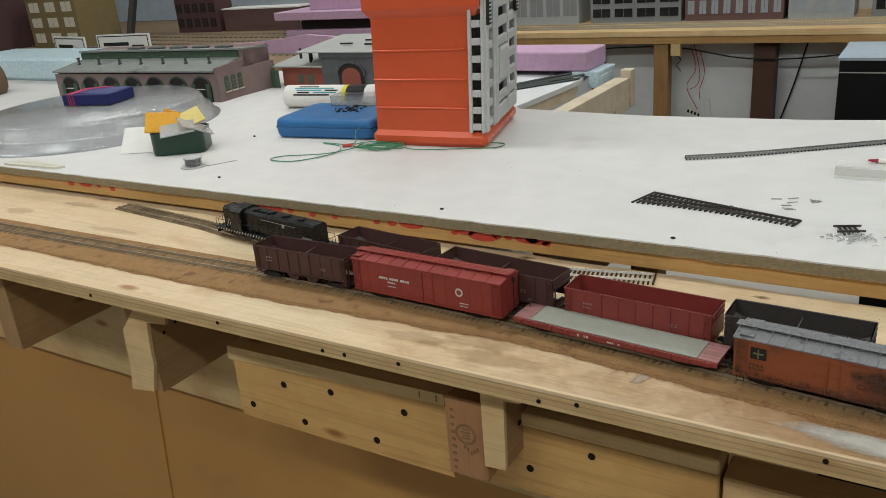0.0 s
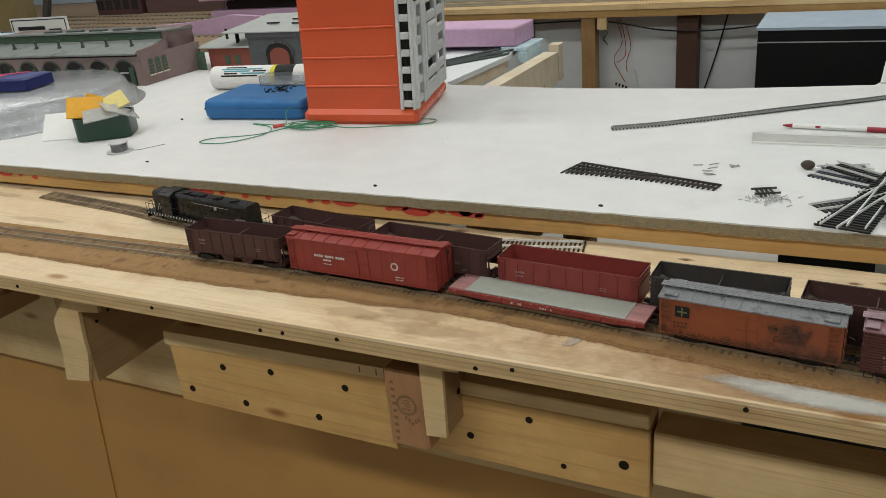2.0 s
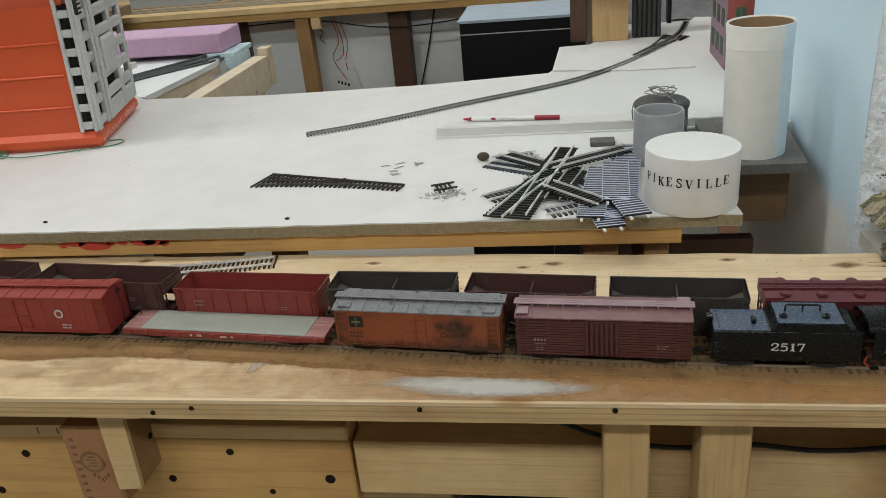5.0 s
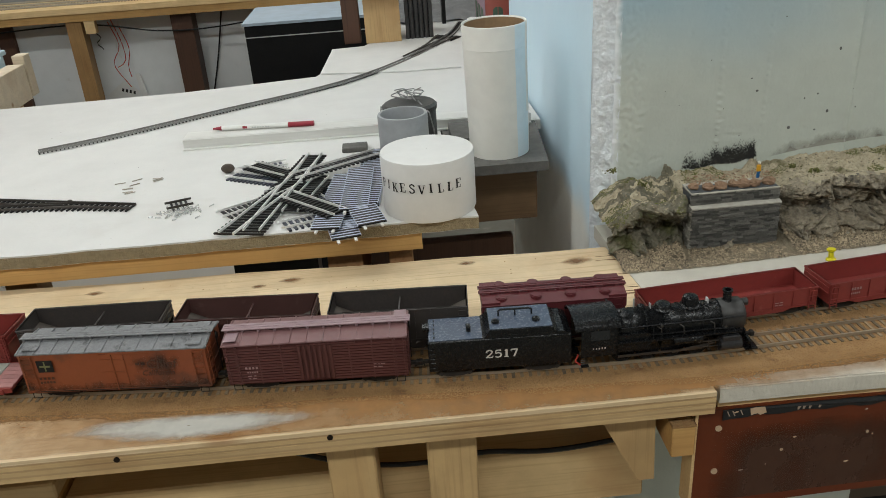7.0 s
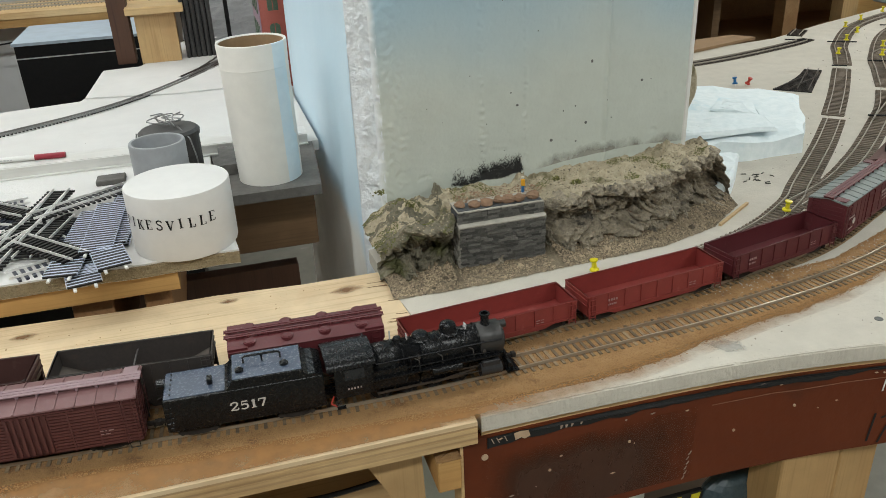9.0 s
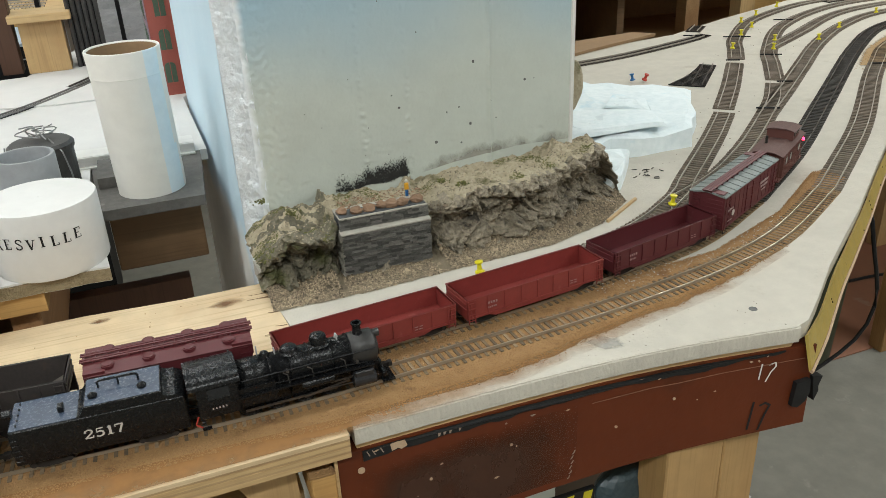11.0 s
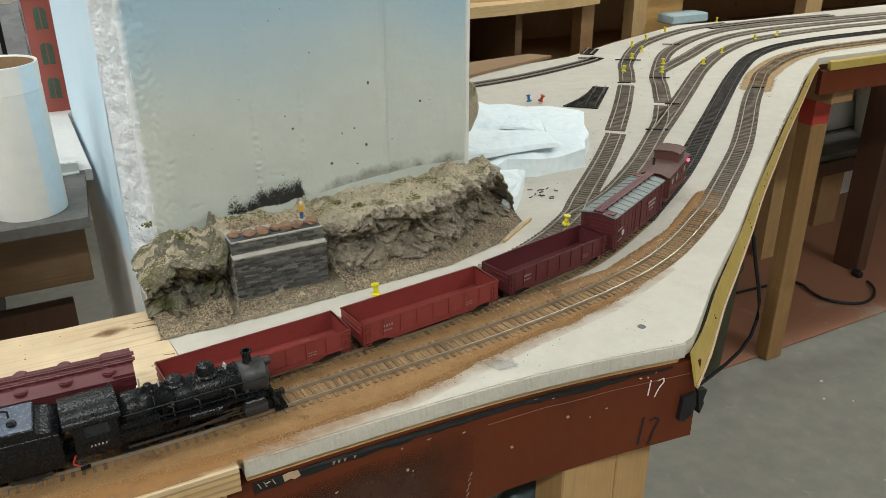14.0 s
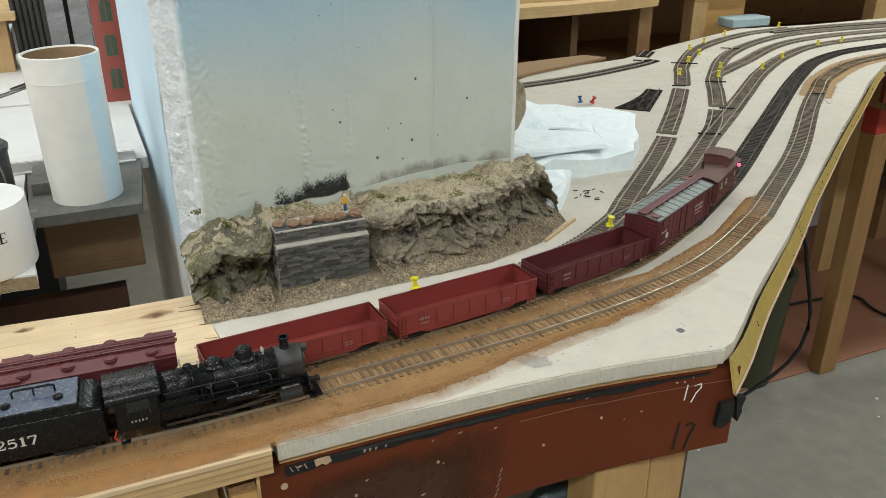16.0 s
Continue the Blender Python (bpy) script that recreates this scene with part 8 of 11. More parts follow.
rounded_shell(bm, -0.05, 0.045, -0.03, 0.04, 0.013, ((0.0, 0.003), (0.0015, 0.0005), (0.004, 0.0), (0.0385, 0.0), (0.0398, -0.0006), (0.0406, 0.0), (0.04, 0.0016), (0.0385, 0.0016), (0.0245, 0.0016)))
part("can", bm, GREENTIN, c, smooth=True)
bm = B()
rounded_shell(bm, -0.0478, 0.0428, -0.0278, 0.0378, 0.011, ((0.0246, 0.0), (0.026, 0.001), (0.0268, 0.004)))
part("filling", bm, TANSPOT, c)
for k, (x, y, z, rx, ry, rz, m) in enumerate(((-0.03, 0.0, 0.055, 55, 10, 10, YELLOWCARD), (0.012, 0.005, 0.056, 30, -14, 25, PALEYELLOW), (-0.008, 0.02, 0.048, 70, 20, -5, YELLOWCARD), (0.03, -0.012, 0.046, 12, 18, 30, CLEARBAG), (0.0, -0.02, 0.045, 20, -10, 8, CLEARBAG))):
    bm = B()
    box(bm, -0.03, 0.03, -0.02, 0.02, -0.0016, 0.0016, 0.0008)
    for v in bm.verts:
        v.co.z += 0.004 * math.sin(v.co.x * 60 + k)
    o = part("packet", bm, m, c)
    o.matrix_local = pose(x, y, z, rx, ry, rz)
c = thing("paper_scrap", pose(-1.635, 0.405, TZ, 0, 0, 20), "folded white paper scrap standing on the table", "paper")
bm = B()
bmesh.ops.create_grid(bm, x_segments=10, y_segments=8, size=0.5)
for v in bm.verts:
    x, y = v.co.x * 0.085, (v.co.y + 0.5) * 0.055
    v.co = Vector((x - 0.1 * y, y * 0.75 + 0.004 * math.sin(x * 40), 0.001 + y * 0.72))
part("sheet", bm, WHITE, c)
c = thing("solder_spool", pose(-1.452, 0.362, TZ), "small spool of grey solder wire", "spool")
bm = B()
cyl(bm, (0, 0, 0), 0.022, 0.0018, "z", 26)
part("flange", bm, GREYPLASTIC, c)
bm = B()
cyl(bm, (0, 0, 0.0018), 0.013, 0.013, "z", 24)
for k in range(6):
    rev(bm, [(0.0128, 0.002 + 0.002 * k), (0.0139, 0.003 + 0.002 * k), (0.0128, 0.004 + 0.002 * k)], 24)
part("winding", bm, SOLDER, c)
bm = B()
cyl(bm, (0, 0, 0.0148), 0.016, 0.0015, "z", 26)
part("flange", bm, GREYPLASTIC, c)
bm = B()
wire(bm, [p for p, _ in spline([(0.013, 0, 0.008), (0.03, 0.003, 0.003), (0.05, 0.02, 0.004), (0.075, 0.028, 0.008)], 0.005)], 0.0006, 5)
part("loose_end", bm, SOLDER, c)
bm = B()
prism(bm, [(-1.85, 0.268), (-1.712, 0.275), (-1.70, 0.29), (-1.84, 0.305)], TZ, TZ + 0.004)
for k in range(9):
    box(bm, -1.84 + k * 0.014, -1.835 + k * 0.014, 0.279, 0.289, TZ + 0.0035, TZ + 0.0046)
solid("plastic_rule", bm, IVORY, "ivory plastic strip with marks at edge", "rule")
c = thing("glue_bottle", pose(-1.96, 0.335, TZ + 0.015, 0, 0, 10), "small white and red glue bottle lying down", "bottle")
bm = B()
cyl(bm, (-0.08, 0, 0), 0.014, 0.07, "x", 18)
part("flask", bm, REDPAINT, c)
bm = B()
cyl(bm, (-0.01, 0, 0), 0.011, 0.016, "x", 16, 0.005)
cyl(bm, (0.006, 0, 0), 0.004, 0.03, "x", 12)
part("nozzle", bm, WHITE, c)
for k, (x, y) in enumerate(((-1.5, 0.56), (-1.42, 0.61), (-0.585, 0.40), (-0.92, 0.29), (-0.62, 0.28), (-1.35, 0.32))):
    bm = B()
    ball(bm, (x, y, TZ + 0.0012), 0.002, 1.6, 1, 0.7, 7, 5)
    solid("crumb", bm, SOOT, "small dark crumb on the table", "crumb", group="crumbs")


# ---- model buildings at the back of the table ----
def arch_pts(x0, x1, z0, z1, n=8):
    r = (x1 - x0) / 2
    return [(x0, z0), (x1, z0)] + [((x0 + x1) / 2 + r * math.cos(math.pi * k / n), z1 - r * 0.7 + r * 0.7 * math.sin(math.pi * k / n)) for k in range(n + 1)]


def roundhouse():
    c = thing("model_roundhouse", pose(-1.866, 0.828, TZ, 0, 0, 4), "model roundhouse with grey roof and arched doors", "model building")
    L, h = 0.56, 0.08
    bm = B()
    prism(bm, [(-L, 0), (0, 0), (0.02, 0.2), (-L, 0.2)], 0, h - 0.012)
    part("front_wall", bm, STONEBROWN, c)
    bm = B()
    prism(bm, [(0, 0), (0.2, 0), (0.2, 0.085), (0.105, 0.11), (0.1, 0.088), (0, h + 0.001)], 0.0, 0.008, "x")
    part("side_wall", bm, STONEPINK, c)
    bm = B()
    box(bm, -L, 0.008, 0.1, 0.2, h - 0.012, h + 0.03)
    part("rear_block", bm, STONEPINK, c)
    bm = B()
    prism(bm, [(-0.006, h - 0.008), (-0.006, h - 0.004), (0.1, h + 0.012), (0.1, h + 0.006)], -L, -0.0005, "x")
    part("front_roof", bm, ROOFGREY, c)
    bm = B()
    prism(bm, [(0.092, h + 0.03), (0.092, h + 0.034), (0.2, h + 0.026), (0.2, h + 0.022)], -L, 0.012, "x")
    part("rear_roof", bm, ROOFGREY, c)
    bm = B()
    box(bm, -L, -0.004, 0.0965, 0.0995, h + 0.012, h + 0.028)
    part("clerestory", bm, DARKGREEN, c)
    for k in range(7):
        x = -0.045 - k * 0.077
        bm = B()
        prism(bm, arch_pts(x - 0.03, x + 0.03, 0.001, 0.061), -0.0012, 0.0, "y")
        part("archway", bm, SOOT, c)
        bm = B()
        box(bm, x - 0.029, x - 0.017, -0.006, -0.0035, 0.0, 0.044)
        part("green_door", bm, DARKGREEN, c)
        bm = B()
        box(bm, x + 0.017, x + 0.029, -0.006, -0.0035, 0.0, 0.044)
        part("green_door", bm, DARKGREEN, c)
        bm = B()
        prism(bm, [(x + math.cos(math.pi * q / 12) * 0.0305, 0.034 + math.sin(math.pi * q / 12) * 0.0285) for q in range(13)] + [(x + math.cos(math.pi * q / 12) * 0.027, 0.034 + math.sin(math.pi * q / 12) * 0.0245) for q in range(12, -1, -1)], -0.0026, -0.0013, "y")
        part("arch_frame", bm, ROOFDARK, c)
        bm = B()
        box(bm, x - 0.02, x + 0.01, -0.0018, -0.0013, 0.03, 0.032)
        part("light_bar", bm, WHITE, c)
        bm = B()
        cyl(bm, (x - 0.01, 0.05, h + 0.002), 0.005, 0.006, "z", 10)
        cyl(bm, (x - 0.01, 0.05, h + 0.008), 0.0032, 0.012, "z", 10)
        cyl(bm, (x - 0.01, 0.05, h + 0.02), 0.0048, 0.003, "z", 10)
        part("smoke_jack", bm, ROOFDARK, c)
        if k < 5:
            bm = B()
            box(bm, x - 0.05, x - 0.005, 0.12, 0.14, h + 0.028, h + 0.036, 0.001)
            part("roof_vent", bm, ROOFDARK, c)
    for k in range(3):
        y = 0.03 + k * 0.024
        bm = B()
        prism(bm, arch_pts(y - 0.008, y + 0.008, 0.022, 0.058), 0.008, 0.009, "x")
        w = part("window", bm, DARKGREEN, c)
        bm = B()
        for i in range(3):
            box(bm, 0.0089, 0.0095, y - 0.0075, y + 0.0075, 0.028 + 0.008 * i, 0.029 + 0.008 * i)
        part("muntin", bm, STONEPINK, w)
        bm = B()
        box(bm, 0.008, 0.0105, y - 0.0095, y + 0.0095, 0.019, 0.0215)
        part("sill", bm, IVORY, c)


roundhouse()
c = thing("model_engine_shed", pose(-1.70, 1.025, TZ, 0, 0, 2), "dark stone model tunnel portal with grey roof", "model building")
bm = B()
box(bm, 0, 0.175, 0, 0.2, 0, 0.084)
part("stone_wall", bm, DARKSTONE, c)
bm = B()
box(bm, -0.003, 0.178, -0.004, 0.0, 0.074, 0.0865, 0.001)
part("cornice", bm, DARKSTONE, c)
bm = B()
prism(bm, arch_pts(0.05, 0.125, 0.001, 0.062, 14), -0.0015, 0.0, "y")
part("portal", bm, SOOT, c)
bm = B()
prism(bm, arch_pts(0.06, 0.115, 0.001, 0.05, 14), -0.003, -0.0016, "y")
part("brick_door", bm, BRICKRED, c)
bm = B()
for k in range(13):
    a = math.pi * k / 12
    box(bm, -0.0035, 0.0035, -0.003, 0.0, -0.003, 0.003, 0, Matrix.Translation((0.0875 + 0.0405 * math.cos(a), -0.0016, 0.035 + 0.029 * math.sin(a))) @ Matrix.Rotation(math.pi / 2 - a, 4, "Y"))
part("arch_ring", bm, DARKSTONE, c)
bm = B()
prism(bm, [(-0.008, 0.0866), (-0.008, 0.089), (0.2, 0.105), (0.2, 0.102)], -0.07, 0.182, "x")
part("roof", bm, ROOFPALE, c)
for x, y in ((0.02, 0.06), (0.07, 0.1), (0.1, 0.05)):
    bm = B()
    box(bm, x, x + 0.035, y, y + 0.006, 0.093 + y * 0.07, 0.0965 + y * 0.07)
    part("roof_strap", bm, SOOT, c)
c = thing("model_brick_shed", pose(-1.835, 1.03, TZ, 0, 0, 2), "small red brick model shed with pale roof", "model building")
bm = B()
box(bm, 0.0, 0.13, 0, 0.15, 0, 0.05)
part("wall", bm, BRICKRED, c)
bm = B()
prism(bm, [(-0.008, 0.05), (-0.008, 0.053), (0.15, 0.068), (0.15, 0.064)], -0.03, 0.133, "x")
part("roof", bm, ROOFPALE, c)
for k in range(2):
    bm = B()
    prism(bm, arch_pts(0.05 + 0.03 * k, 0.066 + 0.03 * k, 0.01, 0.033), -0.0012, 0.0, "y")
    part("window", bm, DARKGREEN, c)
for x, y, h in ((0.01, 0.07, 0.03), (0.06, 0.05, 0.026), (0.072, 0.03, 0.03)):
    bm = B()
    cyl(bm, (x, y, 0.056), 0.0036, h, "z", 10)
    part("chimney", bm, SOOT, c)
for k in range(4):
    bm = B()
    box(bm, -0.055 + 0.016 * k, -0.043 + 0.016 * k, -0.012 - 0.004 * k, -0.009 - 0.004 * k, 0, 0.045)
    part("green_gate", bm, DARKGREEN, c)


# ---- loose track, bar and vessels ----
def turnout(at, label, L=0.19, diverge=0.028, silver=False, half=0.0145, hw=0.0012):
    c = thing("loose_turnout", at, label, "track", "loose track pieces")
    a = [(0, 0), (L * 0.5, 0), (L, 0)]
    b = [(0, 0), (L * 0.35, 0.002), (L * 0.7, diverge * 0.5), (L, diverge)]
    for pts, offs in ((a, (-0.00825, 0.00825)), (b, (-0.00825, 0.00825))):
        for off in offs:
            bm = B()
            rail_run(bm, spline(pts, 0.01), off * (1 if half > 0.012 else 0.72), 0.002, 0.0044, 0.0005)
            part("rail", bm, RAIL_BRIGHT if silver else RAIL_DARK, c)
    n = int(L / 0.0062)
    for k in range(n):
        f = (k + 0.5) / n
        bm = B()
        box(bm, f * L - hw, f * L + hw, -half + min(0.0, diverge * f * f), half + max(0.0, diverge * f * f), 0.0002, 0.0021)
        part("tie", bm, TIE_BLACK, c)
    return c


def section(at, label, L=0.09, n=None, silver=True, tie=None, tw=0.0013, flipped=False):
    c = thing("loose_track_section", at, label, "track", "loose track pieces")
    for off in (-0.00825, 0.00825):
        bm = B()
        box(bm, -L / 2 - 0.004, L / 2 + 0.004, off - 0.0004, off + 0.0004, 0.0 if flipped else 0.002, 0.0024 if flipped else 0.0044)
        part("rail", bm, RAIL_BRIGHT if silver else RAIL_DARK, c)
    k = n or int(L / 0.0066)
    for i in range(k):
        bm = B()
        x = -L / 2 + (i + 0.5) * L / k
        box(bm, x - tw, x + tw, -0.0145, 0.0145, 0.0022 if flipped else 0.0, 0.0042 if flipped else 0.002, 0.0003 if flipped else 0.0)
        part("tie", bm, tie or TIE_BLACK, c)
    return c


turnout(pose(-0.505, 0.362, TZ, 0, 0, 163), "loose dark turnout lying on the table", 0.196, half=0.0098, hw=0.0008)
c = track([(-0.69, 0.592), (-0.607, 0.634), (-0.468, 0.724), (-0.304, 0.832), (-0.188, 0.975), (-0.1, 1.15), (-0.06, 1.3)], "long curved length of flexible track on table", TZ, RAIL_SILVER, TIE_BLACK, hw=0.0008, half=0.0062, gauge=0.0105, pitch=0.0052, kind="", name="flexible_track")
c.location.z += 0.0005
turnout(pose(-0.187, 0.99, TZ + 0.0005, 0, 0, 58), "dark turnout joined to the flexible track", 0.19, 0.028)
section(pose(-0.455, 0.358, TZ, 0, 0, 20), "short scrap of dark track", 0.02, 4, False, None, 0.0012)
random.seed(31)
bm = B()
for k in range(60):
    x, y = random.gauss(-0.449, 0.012), random.gauss(0.336, 0.007)
    a = random.uniform(0, 6.28)
    wire(bm, [(x, y, TZ + 0.0008), (x + 0.006 * math.cos(a), y + 0.006 * math.sin(a), TZ + random.uniform(0.0008, 0.004))], 0.0007, 4)
solid("clear_joiners", bm, CLEARBAG, "little heap of clear plastic joiners", "parts", "stuff")
bm = B()
for k in range(9):
    x, y = random.uniform(-0.55, -0.5), random.uniform(0.40, 0.46)
    a = random.uniform(-0.5, 0.8)
    wire(bm, [(x, y, TZ + 0.0007), (x + 0.012 * math.cos(a), y + 0.012 * math.sin(a), TZ + 0.0012)], 0.0006, 4)
solid("track_nails", bm, RAIL_DULL, "scattered small track nails on the table", "nails", "stuff")
bm = B()
ball(bm, (-0.418, 0.4525, TZ + 0.0055), 0.0064, 1.25, 1, 0.85, 16, 10)
solid("brown_pebble", bm, WALNUT, "small round brown nut on the table", "nut", smooth=True)
c = thing("metal_channel", pose(-0.492, 0.557, TZ, 0, 0, -0.6), "pale aluminium channel lying on the table", "channel")
for b in ((0, 0.452, 0, 0.0016, 0.001, 0.0125), (0, 0.452, 0.031, 0.0326, 0, 0.013), (0, 0.452, 0.0012, 0.0312, 0.0118, 0.0132), (0, 0.452, -0.006, 0.0, 0, 0.0016), (0, 0.452, -0.0014, 0.0014, 0.0112, 0.0126)):
    bm = B()
    box(bm, *b)
    part("web", bm, ALU, c)
c = thing("marker_pen", pose(-0.457, 0.5845, TZ + 0.0166, 0, 0, -5), "white marker pen with dark red cap", "pen")
bm = B()
cyl(bm, (0.012, 0, 0), 0.0032, 0.088, "x", 16)
part("barrel", bm, WHITE, c)
bm = B()
cyl(bm, (0.0, 0, 0), 0.001, 0.012, "x", 14, 0.003)
part("tip", bm, DARKRED, c)
bm = B()
cyl(bm, (0.1, 0, 0), 0.0034, 0.034, "x", 16)
part("cap", bm, DARKRED, c)
bm = B()
box(bm, 0.04, 0.046, -0.0033, -0.0027, -0.001, 0.0022)
part("print_mark", bm, DARKRED, c)
bm = B()
for k in range(7):
    box(bm, 0.052 + 0.0035 * k, 0.0546 + 0.0035 * k, -0.0034, -0.0029, -0.0006, 0.0008)
part("print_mark", bm, GREYPLASTIC, c)
# heap of track pieces
turnout(pose(-0.3145, 0.4565, TZ + 0.0105, 0, 2.2, -104.5), "bright silver turnout on top of the heap", 0.208, -0.023, True)
for x, y, z, a, L, tie in (
    (-0.376, 0.418, 0.0, -30, 0.08, TIE_BLUE), (-0.378, 0.457, 0.0, 16, 0.05, TIE_BLUE), (-0.362, 0.43, 0.0048, -42, 0.075, TIE_BLACK), (-0.379, 0.335, 0.0, 34, 0.055, TIE_BLACK), (-0.288, 0.418, 0.0096, 33, 0.105, TIE_BLACK),
    (-0.306, 0.303, 0.0096, -47, 0.078, TIE_BLACK), (-0.312, 0.285, 0.0, 22, 0.05, TIE_BLUE), (-0.317, 0.345, 0.0048, 74, 0.09, TIE_BLACK), (-0.331, 0.38, 0.0048, 48, 0.07, TIE_BLACK), (-0.30, 0.36, 0.0, -58, 0.09, TIE_BLUE),
):
    section(pose(x, y, TZ + z, 0, 0, a), "short dark track piece in the heap", L, int(L / 0.0056), True, tie, 0.0014)
for x, y, z, a, L in ((-0.272, 0.314, 0.0, 91, 0.125), (-0.2835, 0.318, 0.0048, 83.5, 0.148), (-0.262, 0.335, 0.0096, 87, 0.12), (-0.2495, 0.388, 0.0, 87, 0.17), (-0.2465, 0.384, 0.0048, 84, 0.17), (-0.275, 0.25, 0.0, 101, 0.04), (-0.2515, 0.26, 0.0096, 104, 0.048)):
    o = section(pose(x, y, TZ + z, 0, 0, a), "dark track section with painted silver-blue sheen, upside down in the heap", L, int(L / 0.0054), False, TIE_SHEEN, 0.0009, True)
    # Black plate added just below the tie tops keeps the gaps dark.
    bm = B()
    box(bm, -L / 2, L / 2, -0.0136, 0.0136, 0.0025, 0.004)
    part("tie_web", bm, BLACK, o)
    for off in (-0.00825, 0.00825):
        bm = B()
        box(bm, -L / 2 - 0.006, -L / 2 + 0.002, off - 0.0014, off + 0.0014, 0.0006, 0.0026, 0.0004)
        part("rail_joiner", bm, RAIL_BRIGHT, o)
bm = B()
box(bm, -0.285, -0.254, 0.488, 0.51, TZ, TZ + 0.006, 0.001)
solid("cork_scrap", bm, GREYWOOD, "small grey scrap of board on the table", "scrap")
# white tank with lettering
c = thing("white_tank", pose(-0.188, 0.3, TZ), "white paper model tank lettered PIKESVILLE", "tank")
bm = B()
rev(bm, [(0.0005, 0.0), (0.046, 0.0), (0.0468, 0.002), (0.0468, 0.0585), (0.0462, 0.06), (0.0005, 0.0605)], 56)
part("drum", bm, PAPERWHITE, c, smooth=True)
for k, ch in enumerate("PIKESVILLE"):
    a = -90 - 69 + k * 11.5
    ca, sa = math.cos(radians(a)), math.sin(radians(a))
    serif(ch, pose(0.047 * ca, 0.047 * sa, 0.0315 + 0.0007 * math.sin(k * 2.3), 90, 2.5 * math.sin(k * 1.7), a + 90), 0.0092, BLACK, c)
c = thing("grey_pipe", pose(-0.208, 0.428, TZ), "short upright grey plastic pipe", "pipe")
bm = B()
rev(bm, [(0.0245, 0.0), (0.0285, 0.0), (0.0285, 0.0605), (0.0278, 0.062), (0.0252, 0.062), (0.0245, 0.0605), (0.0245, 0.0)], 40)
part("wall", bm, PIPEGREY, c, smooth=True)
c = thing("black_canister", pose(-0.198, 0.492, TZ), "black film canister with wire on its lid", "canister")
bm = B()
rev(bm, [(0.0005, 0), (0.031, 0), (0.0315, 0.002), (0.0315, 0.05), (0.0005, 0.05)], 36)
part("can", bm, SATINBLACK, c, smooth=False)
bm = B()
rev(bm, [(0.033, 0.048), (0.0335, 0.053), (0.03, 0.056), (0.0005, 0.059)], 36)
part("lid", bm, SATINBLACK, c)
random.seed(17)
for k in range(4):
    bm = B()
    pts = [(random.gauss(0, 0.009), random.gauss(0, 0.007), 0.061 + random.uniform(0, 0.012)) for _ in range(6)]
    wire(bm, [p for p, _ in spline(pts, 0.003)], 0.0007, 5)
    part("wire_tangle", bm, SOLDER, c)
bm = B()
wire(bm, [(0.01, -0.01, 0.06), (0.022, -0.03, 0.05), (0.026, -0.034, 0.03), (0.028, -0.034, 0.004)], 0.0009, 5)
part("hanging_wire", bm, SOLDER, c)
bm = B()
wire(bm, [(-0.034, -0.004, 0.055), (-0.036, -0.006, 0.045), (-0.035, -0.006, 0.034)], 0.0009, 5)
part("hanging_wire", bm, SOLDER, c)
c = thing("cardboard_tube", pose(-0.0955, 0.452, TZ, 0.6, -0.8, 0) @ Matrix.Diagonal((1.05, 1.05, 1, 1)), "tall white painted cardboard tube standing", "tube")
bm = B()
rev(bm, [(0.0305, 0.001), (0.0335, 0.0), (0.034, 0.05), (0.0343, 0.125), (0.0347, 0.1255), (0.0343, 0.127), (0.0352, 0.149), (0.0348, 0.151), (0.0335, 0.1512), (0.0325, 0.15), (0.0315, 0.01)], 48)
# Faces on the right flank take the pale blue colour.
for f in bm.faces:
    p = f.calc_center_median()
    if p.z > 0.02 and -1.1 < math.atan2(p.y, p.x) < -0.5 + 0.1 * (0.15 - p.z) / 0.15:
        f.material_index = 1
part("shell", bm, [TUBEWHITE, TUBEBLUE], c, smooth=True)
bm = B()
rev(bm, [(0.0323, 0.1495), (0.0318, 0.148), (0.031, 0.002), (0.0005, 0.001)], 40)
part("inner_card", bm, CARDBROWN, c, smooth=True)
bm = B()
prism(bm, [(-0.15, 0.47), (-0.118, 0.47), (-0.118, 0.54), (-0.15, 0.54)], TZ + 0.0002, TZ + 0.012)
solid("timber_scrap", bm, GREYWOOD, "weathered timber scrap behind the tube", "scrap")


# ---- rock bank at the pillar foot ----
def fbm(x, y, z=0.0, o=4):
    s, a = 0.0, 1.0
    for k in range(o):
        f = 2.0**k
        s += a * noise.noise(Vector((x * f, y * f, z + 7.3 * k)))
        a *= 0.5
    return s


FOOT = [(-0.025, 0.214), (0.045, 0.216), (0.056, 0.236), (0.146, 0.238), (0.158, 0.222), (0.23, 0.22), (0.31, 0.236), (0.39, 0.285)]
BROW = [(-0.025, 0.048), (0.03, 0.056), (0.05, 0.056), (0.06, 0.046), (0.14, 0.046), (0.16, 0.061), (0.24, 0.063), (0.31, 0.068), (0.35, 0.073), (0.39, 0.05)]


